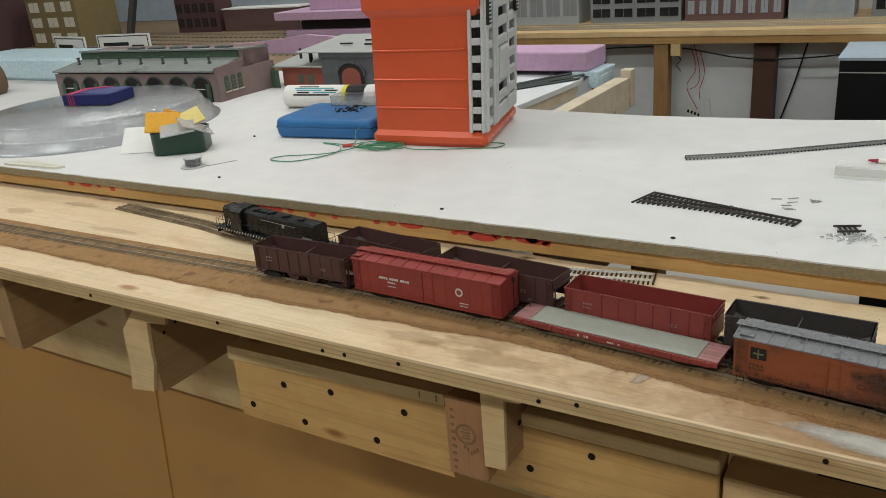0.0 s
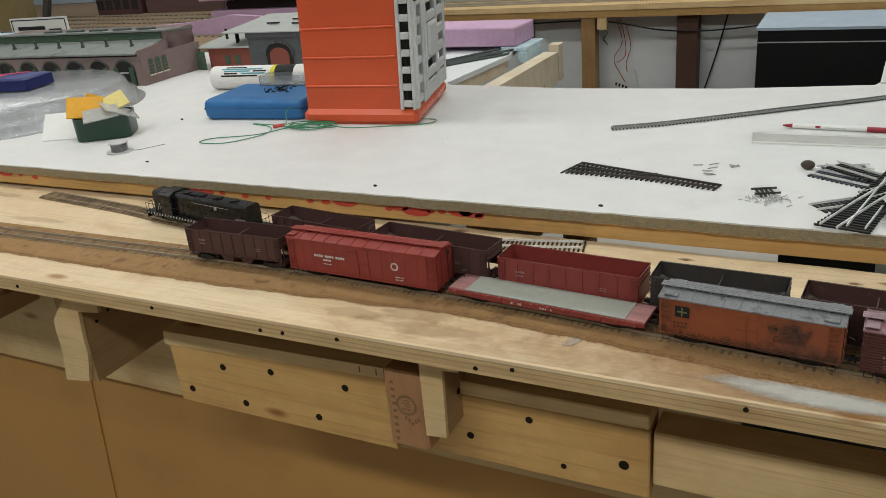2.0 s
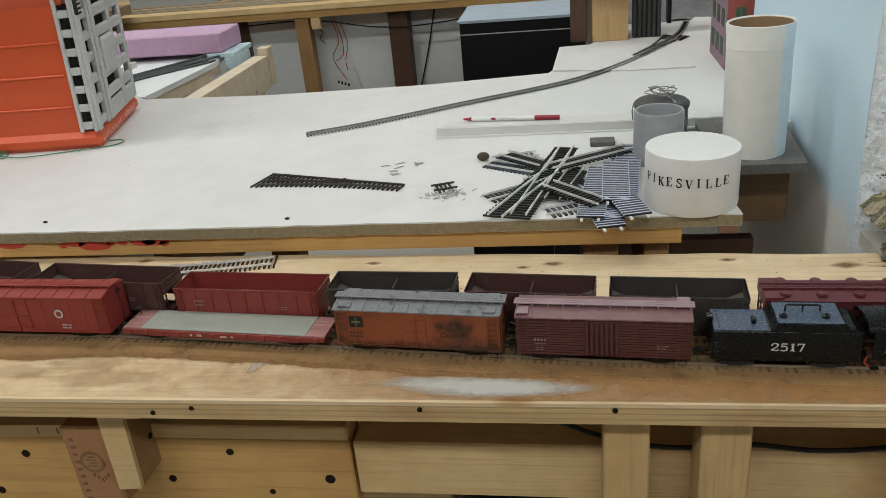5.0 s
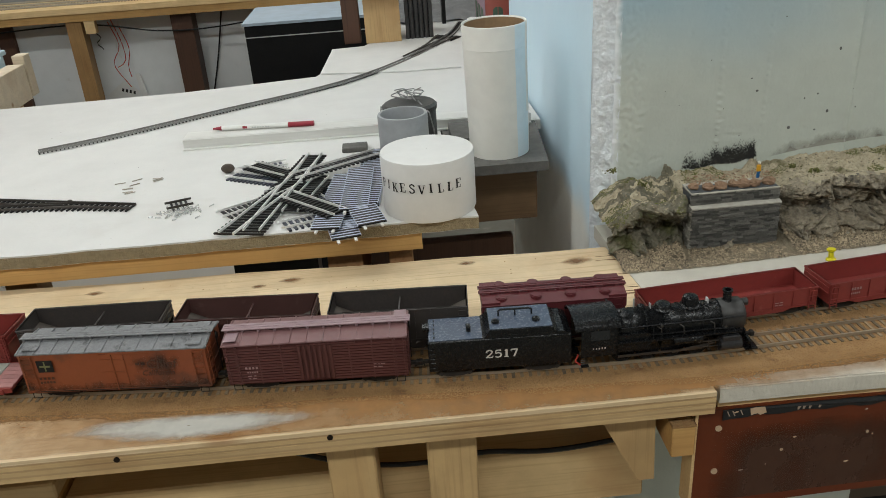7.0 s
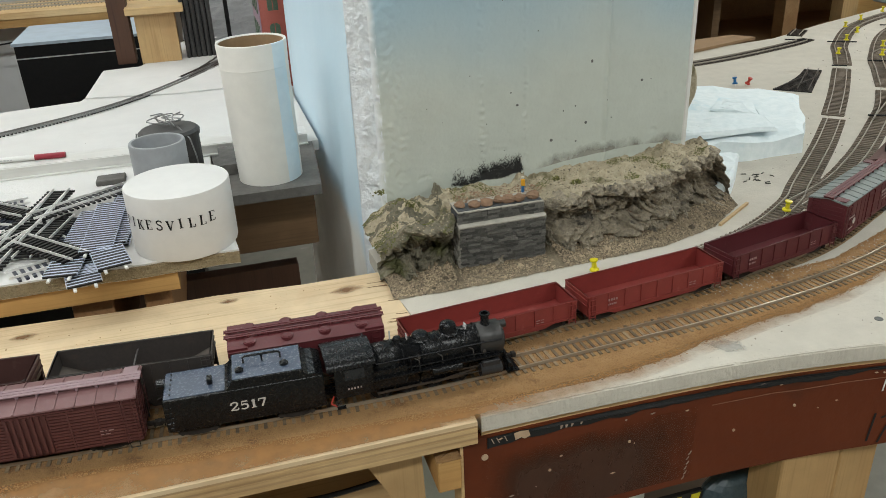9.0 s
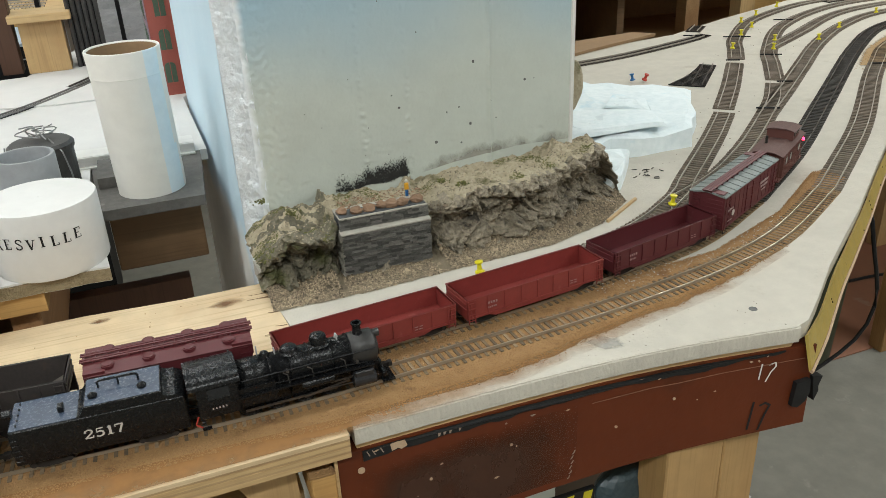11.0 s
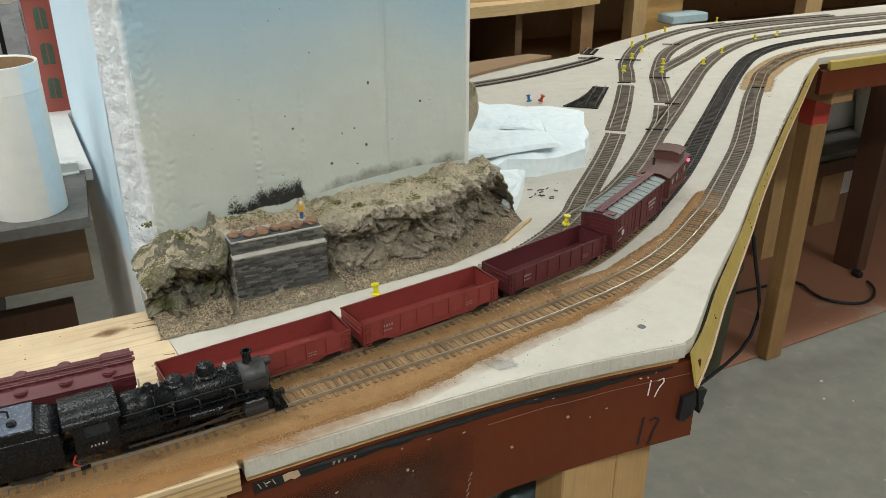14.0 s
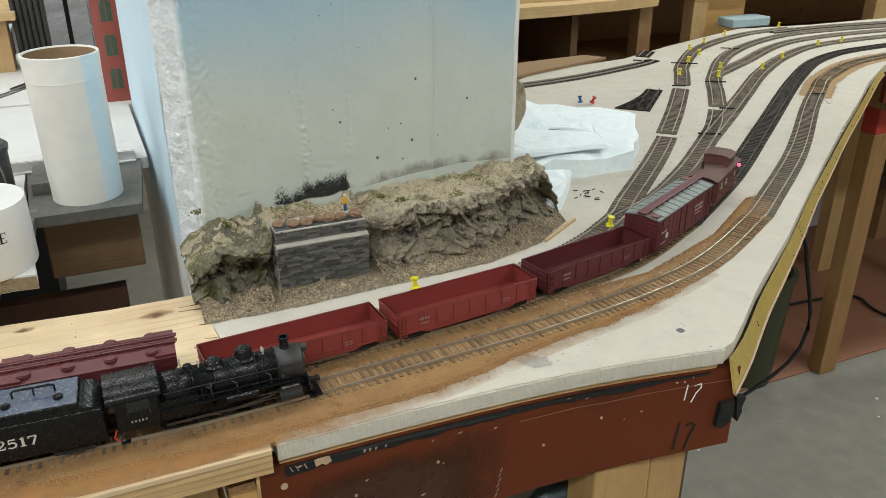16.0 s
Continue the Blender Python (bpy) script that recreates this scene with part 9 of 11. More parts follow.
def crag(x, z):
    """Lumps, hollows and cracks of the rock face, as a push outwards."""
    big = noise.noise(Vector((x * 17, z * 20, 4)))
    a, b = x * 0.86 + z * 0.5, z * 0.86 - x * 0.5
    wob = 1.4 * noise.noise(Vector((x * 30, z * 40, 0)))
    cell = noise.voronoi(Vector((a * 30 + wob, b * 46 + wob, 3)))[0]
    lump = noise.voronoi(Vector((a * 62 + wob, b * 84, 8)))[0]
    fine = noise.voronoi(Vector((a * 140, b * 230, 6)))[0]
    return 0.02 * big + 0.03 * min(0.42, cell[1] - cell[0]) ** 0.8 + 0.012 * min(0.4, lump[1] - lump[0]) + 0.0075 * min(0.6, fine[1] - fine[0]) - 0.01


bm = B()
nx, ny = 520, 140
grid = []
for i in range(nx + 1):
    x = -0.022 + 0.41 * i / nx
    row = []
    foot, brow = lerp_pts(x, FOOT), lerp_pts(x, BROW)
    brow += 0.009 * noise.noise(Vector((x * 38, 0, 0))) + 0.003 * noise.noise(Vector((x * 130, 5, 0)))
    for j in range(ny + 1):
        v = j / ny
        if v < 0.5:
            u = v / 0.5
            z = brow * (u**0.9)
            lip = 0.0065 * math.exp(-(((u - 0.86) / 0.13) ** 2)) - 0.011 * math.exp(-(((u - 0.48) / 0.2) ** 2))
            y = foot + 0.009 * u * u - crag(x, z) * (0.98 - 0.55 * u) - lip * (1 + noise.noise(Vector((x * 28, 7, 0)))) - 0.0042 * fbm(x * 150, z * 190, 9, 3)
        else:
            u = (v - 0.5) / 0.5
            y = foot + 0.012 + (0.304 - foot - 0.012) * u - (crag(x, brow) * 0.35 + 0.0013) * max(0, 1 - 2.5 * u)
            z = brow + (0.003 if not 0.052 < x < 0.15 else 0.012) * u * min(1, 3 * u) - (0.004 if x > 0.05 else 0.009) * u * u - 0.003 * min(1, 5 * u) + (0.01 * fbm(x * 26, y * 30, 4) + 0.003 * fbm(x * 95, y * 95, 6) + 0.007 * min(0.5, (lambda c: c[1] - c[0])(noise.voronoi(Vector((x * 85, y * 85, 2)))[0])) + 0.0009 * noise.noise(Vector((x * 420, y * 420, 3)))) * min(1, 0.15 + 3 * u) * min(1, 0.25 + 3 * (1 - u))
        if x < 0.0:
            z *= 1 - 0.35 * (x / 0.022) ** 2
            y += 0.012 * (x / 0.022) ** 2 * (1 - v)
        if x > 0.345:
            z *= max(0.0, 1 - ((x - 0.345) / 0.045) ** 2)
        if x < 0.06:
            shelf = math.exp(-(((x - 0.024) / 0.024) ** 4))
            if v < 0.5:
                u = v / 0.5
                y += shelf * (0.008 * math.exp(-(((u - 0.45) / 0.22) ** 2)) - 0.0045 * math.exp(-(((u - 0.93) / 0.09) ** 2)))
            else:
                z -= shelf * 0.005 * math.exp(-((((v - 0.5) / 0.5) / 0.35) ** 2))
        xx = x + 0.004 * fbm(y * 40, z * 60, 8)
        row.append(bm.verts.new((xx, y, max(z, -0.004))))
    grid.append(row)
for i in range(nx):
    for j in range(ny):
        f = bm.faces.new((grid[i][j], grid[i + 1][j], grid[i + 1][j + 1], grid[i][j + 1]))
        # Rows above the brow take the lighter tan, the face the darker rock.
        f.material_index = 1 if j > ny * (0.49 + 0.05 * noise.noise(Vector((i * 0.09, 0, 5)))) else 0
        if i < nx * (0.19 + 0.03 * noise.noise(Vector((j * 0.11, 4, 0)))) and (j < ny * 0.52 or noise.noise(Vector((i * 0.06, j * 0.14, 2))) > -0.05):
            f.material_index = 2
BANK = [[tuple(v.co) for v in row] for row in grid]
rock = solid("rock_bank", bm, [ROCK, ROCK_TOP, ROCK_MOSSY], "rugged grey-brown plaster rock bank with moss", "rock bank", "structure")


def pebble_field(name, m, label, count, where, sizes, seed, z0=0.0, category="gravel"):
    """Many small angular stones as one mesh."""
    random.seed(seed)
    verts, faces = [], []
    base = [(1, 0, 0), (-1, 0, 0), (0, 1, 0), (0, -1, 0), (0, 0, 1), (0, 0, -0.4)]
    tri = [(0, 2, 4), (2, 1, 4), (1, 3, 4), (3, 0, 4), (2, 0, 5), (1, 2, 5), (3, 1, 5), (0, 3, 5)]
    for _ in range(count):
        x, y, z = where()
        s = random.uniform(*sizes) * random.choice((0.7, 1, 1, 1.25))
        a = random.uniform(0, 6.28)
        ca, sa = math.cos(a), math.sin(a)
        k = len(verts)
        for bx, by, bz in base:
            px, py, pz = bx * s * random.uniform(0.7, 1.25), by * s * random.uniform(0.6, 1.1), bz * s * random.uniform(0.5, 0.9)
            verts.append((x + px * ca - py * sa, y + px * sa + py * ca, z0 + z + pz))
        faces += [tuple(k + q for q in f) for f in tri]
    me = bpy.data.meshes.new(name)
    me.from_pydata(verts, [], faces)
    me.materials.append(m)
    return tagged(new(name, me), label, category, kind="stuff")


def scree():
    while True:
        x = random.uniform(-0.018, 0.385)
        foot = lerp_pts(x, FOOT)
        lo = lerp_pts(x, [(-0.018, 0.188), (0.06, 0.186), (0.16, 0.193), (0.26, 0.2), (0.33, 0.222), (0.385, 0.262)])
        y = random.uniform(lo, foot + 0.012)
        if random.random() < 0.45 + 0.55 * (y - lo) / max(0.001, foot - lo):
            return x, y, max(0.0, (y - lo) * (0.06 if 0.045 < x < 0.15 else 0.3)) + 0.0004


bm = B()
ring = [[], []]
for k in range(60):
    x = -0.018 + 0.403 * k / 59
    lo = lerp_pts(x, [(-0.018, 0.188), (0.06, 0.186), (0.16, 0.193), (0.26, 0.2), (0.33, 0.222), (0.385, 0.262)])
    ring[0].append(bm.verts.new((x, lo + 0.003 * noise.noise(Vector((x * 60, 0, 0))), 0.0006)))
    ring[1].append(bm.verts.new((x, lerp_pts(x, FOOT) + 0.012, lerp_pts(x, [(-0.018, 0.01), (0.04, 0.01), (0.055, 0.003), (0.14, 0.003), (0.155, 0.01), (0.385, 0.01)]))))
for k in range(59):
    bm.faces.new((ring[0][k], ring[0][k + 1], ring[1][k + 1], ring[1][k]))
solid("scree_bed", bm, SCREE, "bed of tan gravel before the rocks", "gravel", "structure")
pebble_field("scree", SCREE_STONE, "loose tan gravel below the rock bank", 30000, scree, (0.0005, 0.0013), 41)
pebble_field("scree_stones", SCREE_STONE, "larger tan stones in the gravel", 170, scree, (0.0016, 0.0042), 42)
pebble_field("rubble_top", RUBBLE, "small orange-brown rubble behind the stone wall", 300, lambda: (random.uniform(0.06, 0.15), random.uniform(0.243, 0.265), 0.058 + random.uniform(0, 0.004)), (0.0005, 0.0014), 43)

# stone abutment of single blocks
ab = thing("stone_abutment", (0.0565, 0.2215, 0), "dark coursed stone abutment with a ledge", "stone wall")
bm = B()
box(bm, 0.001, 0.083, 0.002, 0.036, 0.0, 0.0435)
box(bm, 0.0, 0.083, 0.0065, 0.03, 0.0435, 0.058)
part("core", bm, DARKSTONE, ab)
random.seed(51)
shapes = []
for k in range(6):
    bm = B()
    box(bm, -0.5, 0.5, -0.5, 0.5, -0.5, 0.5)
    bmesh.ops.subdivide_edges(bm, edges=bm.edges[:], cuts=1, use_grid_fill=True)
    for v in bm.verts:
        v.co += Vector((random.uniform(-0.08, 0.08), random.uniform(-0.12, 0.12), random.uniform(-0.1, 0.1)))
    shapes.append(mesh_of(bm, "stone", ABUTSTONE))
pale_shapes = []
for q in shapes[:3]:
    q = q.copy()
    q.materials[0] = LEDGE
    pale_shapes.append(q)


def stone(x, y, z, sx, sy, sz, parent):
    o = new("stone", random.choice(shapes))
    o.parent = parent
    o.matrix_local = pose(x, y, z) @ Matrix.Diagonal((sx, sy, sz, 1))
    return o


for row in range(18):
    z = 0.0012 + row * 0.0024
    x = -0.001
    while x < 0.083:
        w = random.uniform(0.004, 0.015)
        w = min(w, 0.085 - x)
        stone(x + w / 2, 0.0012 + random.uniform(-0.0009, 0.0009), z + random.uniform(-0.0003, 0.0003), w * 0.97, random.uniform(0.0026, 0.0044), random.uniform(0.0019, 0.0026), ab)
        x += w
for row in range(5):
    z = 0.0466 + row * 0.0023
    x = -0.001
    while x < 0.083:
        w = min(random.uniform(0.004, 0.013), 0.085 - x)
        stone(x + w / 2, 0.0062 + random.uniform(-0.0005, 0.0005), z, w * 0.96, random.uniform(0.003, 0.0042), 0.0022, ab)
        x += w
for row in range(12):
    for k in range(4):
        q = stone(-0.0002 + random.uniform(-0.0012, 0.0006), 0.004 + k * 0.0078, 0.0018 + row * 0.0036, random.uniform(0.0026, 0.0046), 0.0076, 0.0033, ab)
        q.data = random.choice(pale_shapes)
for name, b in (("ledge", (-0.002, 0.085, -0.0018, 0.0075, 0.0432, 0.0452)), ("coping", (-0.001, 0.084, 0.004, 0.03, 0.0563, 0.0582))):
    bm = B()
    n = 44
    for k in range(n):
        x0, x1 = b[0] + (b[1] - b[0]) * k / n, b[0] + (b[1] - b[0]) * (k + 1) / n
        j = [0.0009 * noise.noise(Vector((q * 260, b[4] * 90, 1))) for q in (x0, x1)]
        up = [0.0012 if name == "ledge" else 0.0] * 2
        ring = [[bm.verts.new(p) for p in ((q, b[2] + d, b[4]), (q, b[2] + d * 1.3, b[5] - 0.0008), (q, b[3], b[5] + r), (q, b[3], b[4]))] for q, d, r in zip((x0, x1), j, up)]
        for i in range(4):
            bm.faces.new((ring[0][i], ring[1][i], ring[1][(i + 1) % 4], ring[0][(i + 1) % 4]))
        if k in (0, n - 1):
            bm.faces.new(ring[0] if k == 0 else ring[1])
    bmesh.ops.remove_doubles(bm, verts=bm.verts[:], dist=1e-6)
    bmesh.ops.recalc_face_normals(bm, faces=bm.faces[:])
    part(name, bm, LEDGE, ab)
random.seed(52)
for x in (0.005, 0.0175, 0.03, 0.0425, 0.052, 0.062, 0.077):
    bm = B()
    ball(bm, (x, 0.012 + random.uniform(-0.002, 0.004), 0.0605), random.uniform(0.0042, 0.006), 1.15, 0.95, 0.75, 10, 7)
    for v in bm.verts:
        v.co += Vector((random.uniform(-1, 1), random.uniform(-1, 1), random.uniform(-1, 1))) * 0.0011
    o = solid("boulder", bm, RUBBLE, "rounded orange-brown stone on the abutment top", "stone", group="stones on the abutment")
    o.matrix_world = pose(0.0565, 0.2215, 0)
bm = B()
box(bm, -0.0016, -0.0002, -0.001, 0.001, 0, 0.0085, 0.0004)
box(bm, 0.0002, 0.0016, -0.001, 0.001, 0, 0.0085, 0.0004)
box(bm, -0.0024, 0.0024, -0.0016, 0.0016, 0.008, 0.016, 0.0008, mi=1)
for v in ball(bm, (0, 0, 0.0183), 0.0018):
    for f in v.link_faces:
        f.material_index = 2
fig = solid("figurine", bm, [BLUEPLASTIC, YELLOWCARD, IVORY], "tiny painted figurine standing on the bank", "figurine")
fig.matrix_world = pose(0.128, 0.247, 0.0595) @ Matrix.Diagonal((0.85, 0.85, 0.85, 1))
# black sooty smear on the pillar and dark base line
bm = B()
fade = bm.verts.layers.float.new("fade")
cells = []
for i in range(121):
    row = []
    for j in range(33):
        x, z = 0.064 + 0.092 * i / 120, 0.05 + 0.038 * j / 32
        v = bm.verts.new((x, pillar_y(x, z) - 0.0007, z))
        lower = 0.049 + 0.1 * (x - 0.07) + 0.0022 * noise.noise(Vector((x * 60, 1, 2)))
        tall = 0.024 + 0.006 * noise.noise(Vector((x * 50, 6, 2)))
        u = (z - lower) / tall
        dense = lerp_pts(x, [(0.066, 0.46), (0.08, 0.6), (0.098, 0.55), (0.106, 0.72), (0.145, 0.74), (0.154, 0.5)])
        body = dense * min(1.0, max(0.0, u * 5.0)) * (1.0 if u < 0.25 else max(0.0, 1.0 - 0.74 * (u - 0.25)) if u < 1.2 else max(0.0, 0.3 - 2.0 * (u - 1.2)))
        ends = min(1.0, max(0.0, (x - 0.064) / 0.012)) * min(1.0, max(0.0, (0.157 - x) / 0.012))
        v[fade] = body * ends * (0.95 + 0.3 * noise.noise(Vector((x * 120, z * 120, 7))))
        row.append(v)
    cells.append(row)
for i in range(120):
    for j in range(32):
        bm.faces.new((cells[i][j], cells[i + 1][j], cells[i + 1][j + 1], cells[i][j + 1]))
part("soot_smear", bm, SMEAR, pl)["kind"] = "stuff"
# grey film along the pillar foot, darkest at the bank and fading upwards
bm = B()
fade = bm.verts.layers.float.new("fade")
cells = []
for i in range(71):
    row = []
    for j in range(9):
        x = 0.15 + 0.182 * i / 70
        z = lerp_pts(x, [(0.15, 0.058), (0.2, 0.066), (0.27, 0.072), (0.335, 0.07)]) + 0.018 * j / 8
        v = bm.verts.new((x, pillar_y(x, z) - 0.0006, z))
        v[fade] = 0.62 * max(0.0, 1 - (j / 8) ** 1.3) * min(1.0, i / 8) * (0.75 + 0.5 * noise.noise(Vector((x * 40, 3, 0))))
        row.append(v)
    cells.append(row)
for i in range(70):
    for j in range(8):
        bm.faces.new((cells[i][j], cells[i + 1][j], cells[i + 1][j + 1], cells[i][j + 1]))
part("dark_wash", bm, GREYBAND, pl)["kind"] = "stuff"


# crumbs of earth and moss over the bank
def on_bank():
    i, j = random.randrange(0, len(BANK)), random.randrange(int(len(BANK[0]) * 0.44), len(BANK[0]) - 1)
    p = BANK[i][j]
    return p[0], p[1], p[2]


pebble_field("bank_crumbs", BANK_CRUMB, "crumbs of brown earth on the bank", 5600, on_bank, (0.0004, 0.0013), 44)
pebble_field("bank_moss", MOSS, "specks of dull green moss on the bank", 3600, lambda: next(q for q in iter(on_bank, None) if noise.noise(Vector((q[0] * 34, q[1] * 40, 2))) > 0.3 - (0.16 if q[0] < 0.05 else 0)), (0.0005, 0.0012), 45, 0.0, "moss")
# moss tufts
for k, (x, y, z) in enumerate(((-0.004, 0.29, 0.062), (0.17, 0.262, 0.062), (0.185, 0.25, 0.06), (0.335, 0.27, 0.065), (0.02, 0.262, 0.056), (0.058, 0.235, 0.03))):
    random.seed(70 + k)
    bm = B()
    for i in range(40):
        dx, dy, dz = random.gauss(0, 0.003), random.gauss(0, 0.002), random.uniform(-0.001, 0.003)
        ball(bm, (x + dx, y + dy, z + dz), random.uniform(0.0005, 0.0011), 1, 1, 1, 5, 4)
    solid("moss_tuft", bm, MOSS, "small tuft of yellow-green moss", "moss", group="moss tufts")
bm = B()
prism(bm, [(0.335, 0.223), (0.395, 0.262), (0.3965, 0.2595), (0.3365, 0.2205)], 0.0004, 0.003)
solid("wood_strip", bm, PALE, "thin pale wood strip beside the track", "strip")


# ---- ballast ----
FRONT_LINE = [(-2.3, 0.05), (-1.53, 0.054), (-1.15, 0.05), (-0.98, 0.052), (-0.83, 0.058), (-0.7, 0.064), (-0.61, 0.057), (-0.5, 0.045), (-0.39, 0.033), (-0.275, 0.031), (-0.15, 0.02), (-0.005, 0.013), (0.05, 0.014), (0.13, 0.02), (0.25, 0.045), (0.35, 0.062), (0.47, 0.106), (0.55, 0.15), (0.64, 0.205)]
BACK_LINE = [(-2.3, 0.132), (-1.1, 0.137), (-0.82, 0.135), (-0.7, 0.158), (-0.4, 0.142), (-0.1, 0.118), (0.05, 0.128), (0.2, 0.13), (0.27, 0.112), (0.39, 0.12), (0.51, 0.167), (0.62, 0.238)]
bm = B()
nx, ny = 620, 14
grid = []
for i in range(nx + 1):
    x = -2.28 + 2.91 * i / nx
    lo, hi = lerp_pts(x, FRONT_LINE), lerp_pts(x, BACK_LINE)
    lo += 0.004 * fbm(x * 22, 1.0, 3) + 0.002 * fbm(x * 120, 2.0, 3, 2)
    row = []
    for j in range(ny + 1):
        v = j / ny
        y = lo + (hi - lo) * v
        e = min(1.0, min(v, 1 - v) * 7)
        row.append(bm.verts.new((x, y, 0.0002 + 0.0011 * e + 0.0003 * noise.noise(Vector((x * 160, y * 160, 0))) * e)))
    grid.append(row)
for i in range(nx):
    for j in range(ny):
        bm.faces.new((grid[i][j], grid[i + 1][j], grid[i + 1][j + 1], grid[i][j + 1]))
tagged(solid("ballast_bed", bm, BALLAST, "brown cork ballast spread along the tracks", "ballast"), kind="structure")

# orange dust thinning out in front of the ballast
bm = B()
fade = bm.verts.layers.float.new("fade")
rows = []
for i in range(221):
    x = -2.2 + 2.65 * i / 220
    lo = lerp_pts(x, FRONT_LINE)
    near = 0.002 if x < -0.02 else lo - lerp_pts(x, [(-0.02, 0.012), (0.1, 0.014), (0.45, 0.012)])
    dense = lerp_pts(x, [(-2.2, -0.2), (-0.85, -0.15), (-0.6, 0.18), (-0.45, 0.32), (-0.3, 0.55), (-0.02, 0.72), (0.02, 0.5), (0.08, 0.3), (0.2, 0.15), (0.45, 0.1)])
    row = []
    for y, a in ((lo + 0.006, max(0.25, dense)), (lo - 0.004, dense), ((lo + near) / 2, dense * 0.9), (near, dense * 0.75 if x < -0.02 else 0.0)):
        v = bm.verts.new((x, y, 0.0009))
        v[fade] = a
        row.append(v)
    rows.append(row)
for a, b in zip(rows, rows[1:]):
    for k in range(3):
        bm.faces.new((a[k], a[k + 1], b[k + 1], b[k]))
tagged(solid("ballast_dust", bm, ORANGEDUST, "orange cork dust along the bench front", "dust"), kind="structure")


def on_ballast():
    while True:
        x = random.uniform(-1.9, 0.64) if random.random() < 0.3 else random.uniform(-0.9, 0.64)
        lo, hi = lerp_pts(x, FRONT_LINE) + 0.004 * fbm(x * 22, 1.0, 3), lerp_pts(x, BACK_LINE)
        y = lo + (hi - lo) * (random.random() ** 1.15) - 0.004 * random.random() ** 3
        return x, y, 0.0012 if y > lo else 0.0002


pebble_field("ballast_grains", BALLAST_GRAIN, "loose grains of brown cork ballast", 120000, on_ballast, (0.00035, 0.00075), 81, 0.0, "ballast")
FAR_RUN = [q for q in spline([(1.06, 0.555), (1.11, 0.595), (1.235, 0.685), (1.446, 0.772), (1.77, 0.78), (3.2, 0.725)], 0.02)]
bm = B()
fade = bm.verts.layers.float.new("fade")
rings = []
for i, (p, dd) in enumerate(FAR_RUN):
    nn = Vector((-dd.y, dd.x, 0))
    wob = 0.004 * noise.noise(p * 30)
    row = []
    for a, b in ((-0.034 + wob, 0.0), (-0.022, 0.6), (0.022, 0.6), (0.034 + wob, 0.0)):
        v = bm.verts.new(p + nn * a + Vector((0, 0, 0.0007)))
        v[fade] = b if i > 1 else 0.0
        row.append(v)
    rings.append(row)
for a, b in zip(rings, rings[1:]):
    for k in range(3):
        bm.faces.new((a[k], a[k + 1], b[k + 1], b[k]))
tagged(solid("ballast_bed", bm, TANDUST, "tan ballast under the outer yard track", "ballast"), kind="structure")


def on_far():
    p, dd = random.choice(FAR_RUN)
    a, b = random.uniform(-0.031, 0.031), random.uniform(-0.01, 0.01)
    return p.x - dd.y * a + dd.x * b, p.y + dd.x * a + dd.y * b, 0.001


pebble_field("ballast_grains", BALLAST_GRAIN, "loose tan grains along the outer track", 3000, on_far, (0.0006, 0.0011), 82, 0.0, "ballast")
pebble_field("white_grit", PLASTER, "pale grit between the two tracks", 900, lambda: (lambda x: (x, lerp_pts(x, BACK_LINE) - 0.01 + random.gauss(0, 0.006), 0.0012))(random.uniform(0.0, 0.5)), (0.0004, 0.0009), 83, 0.0, "grit")


def bench_fleck():
    x = random.uniform(-1.6, -0.02) if random.random() < 0.4 else random.uniform(-0.45, -0.02)
    return x, lerp_pts(x, [(-1.6, 0.28), (-0.86, 0.262), (-0.38, 0.245), (-0.02, 0.232)]) - random.random() ** 1.6 * 0.07, 0.0


SPECK = mat("dark_speck", (0.12, 0.1, 0.08), (0.22, 0.18, 0.14), 200, 0.9, island=0.6)
pebble_field("board_specks", SPECK, "dark specks and crumbs on the yard board", 60, lambda: (lambda x: (x, edge_y(x) + 0.004 + random.random() ** 1.5 * 0.05, 0.0004))(random.uniform(0.03, 0.36)), (0.0003, 0.0009), 84, 0.0, "crumbs")
FLECK = mat("brown_wood_fleck", (0.34, 0.2, 0.1), (0.44, 0.28, 0.15), 200, 0.9, island=0.5)
pebble_field("bench_flecks", FLECK, "brown chips and flecks in the bench face", 80, bench_fleck, (0.0003, 0.0009), 87, 0.0, "chips")
pebble_field("board_specks", SPECK, "dark specks among the yard tracks", 160, lambda: (lambda x: (x, 0.32 + 0.72 * (x - 0.42) + random.uniform(-0.1, 0.12), 0.0004))(random.uniform(0.45, 1.2)), (0.0005, 0.0014), 85, 0.0, "crumbs")
pebble_field("table_specks", SPECK, "dark specks and crumbs on the pale table", 70, lambda: (random.uniform(-1.7, -0.2), 0.27 + random.random() ** 1.4 * 0.45, TZ + 0.0003), (0.0003, 0.0008), 86, 0.0, "crumbs")


# ---- yard clutter ----
def pin(x, y, z=0.001, m=None, label="yellow push pin stuck in the yard board", tilt=0.0):
    c = thing("push_pin", pose(x, y, z, tilt, tilt * 0.6, 0), label, "push pin", "push pins")
    bm = B()
    rev(bm, [(0.0003, 0.004), (0.0045, 0.004), (0.0045, 0.0055), (0.0024, 0.0068), (0.0022, 0.012), (0.0038, 0.0135), (0.0038, 0.015), (0.0003, 0.0152)], 14)
    part("grip", bm, m or YELLOWISH2, c)
    bm = B()
    cyl(bm, (0, 0, -0.001), 0.0005, 0.005, "z", 6)
    part("needle", bm, RAIL_BRIGHT, c)
    return c


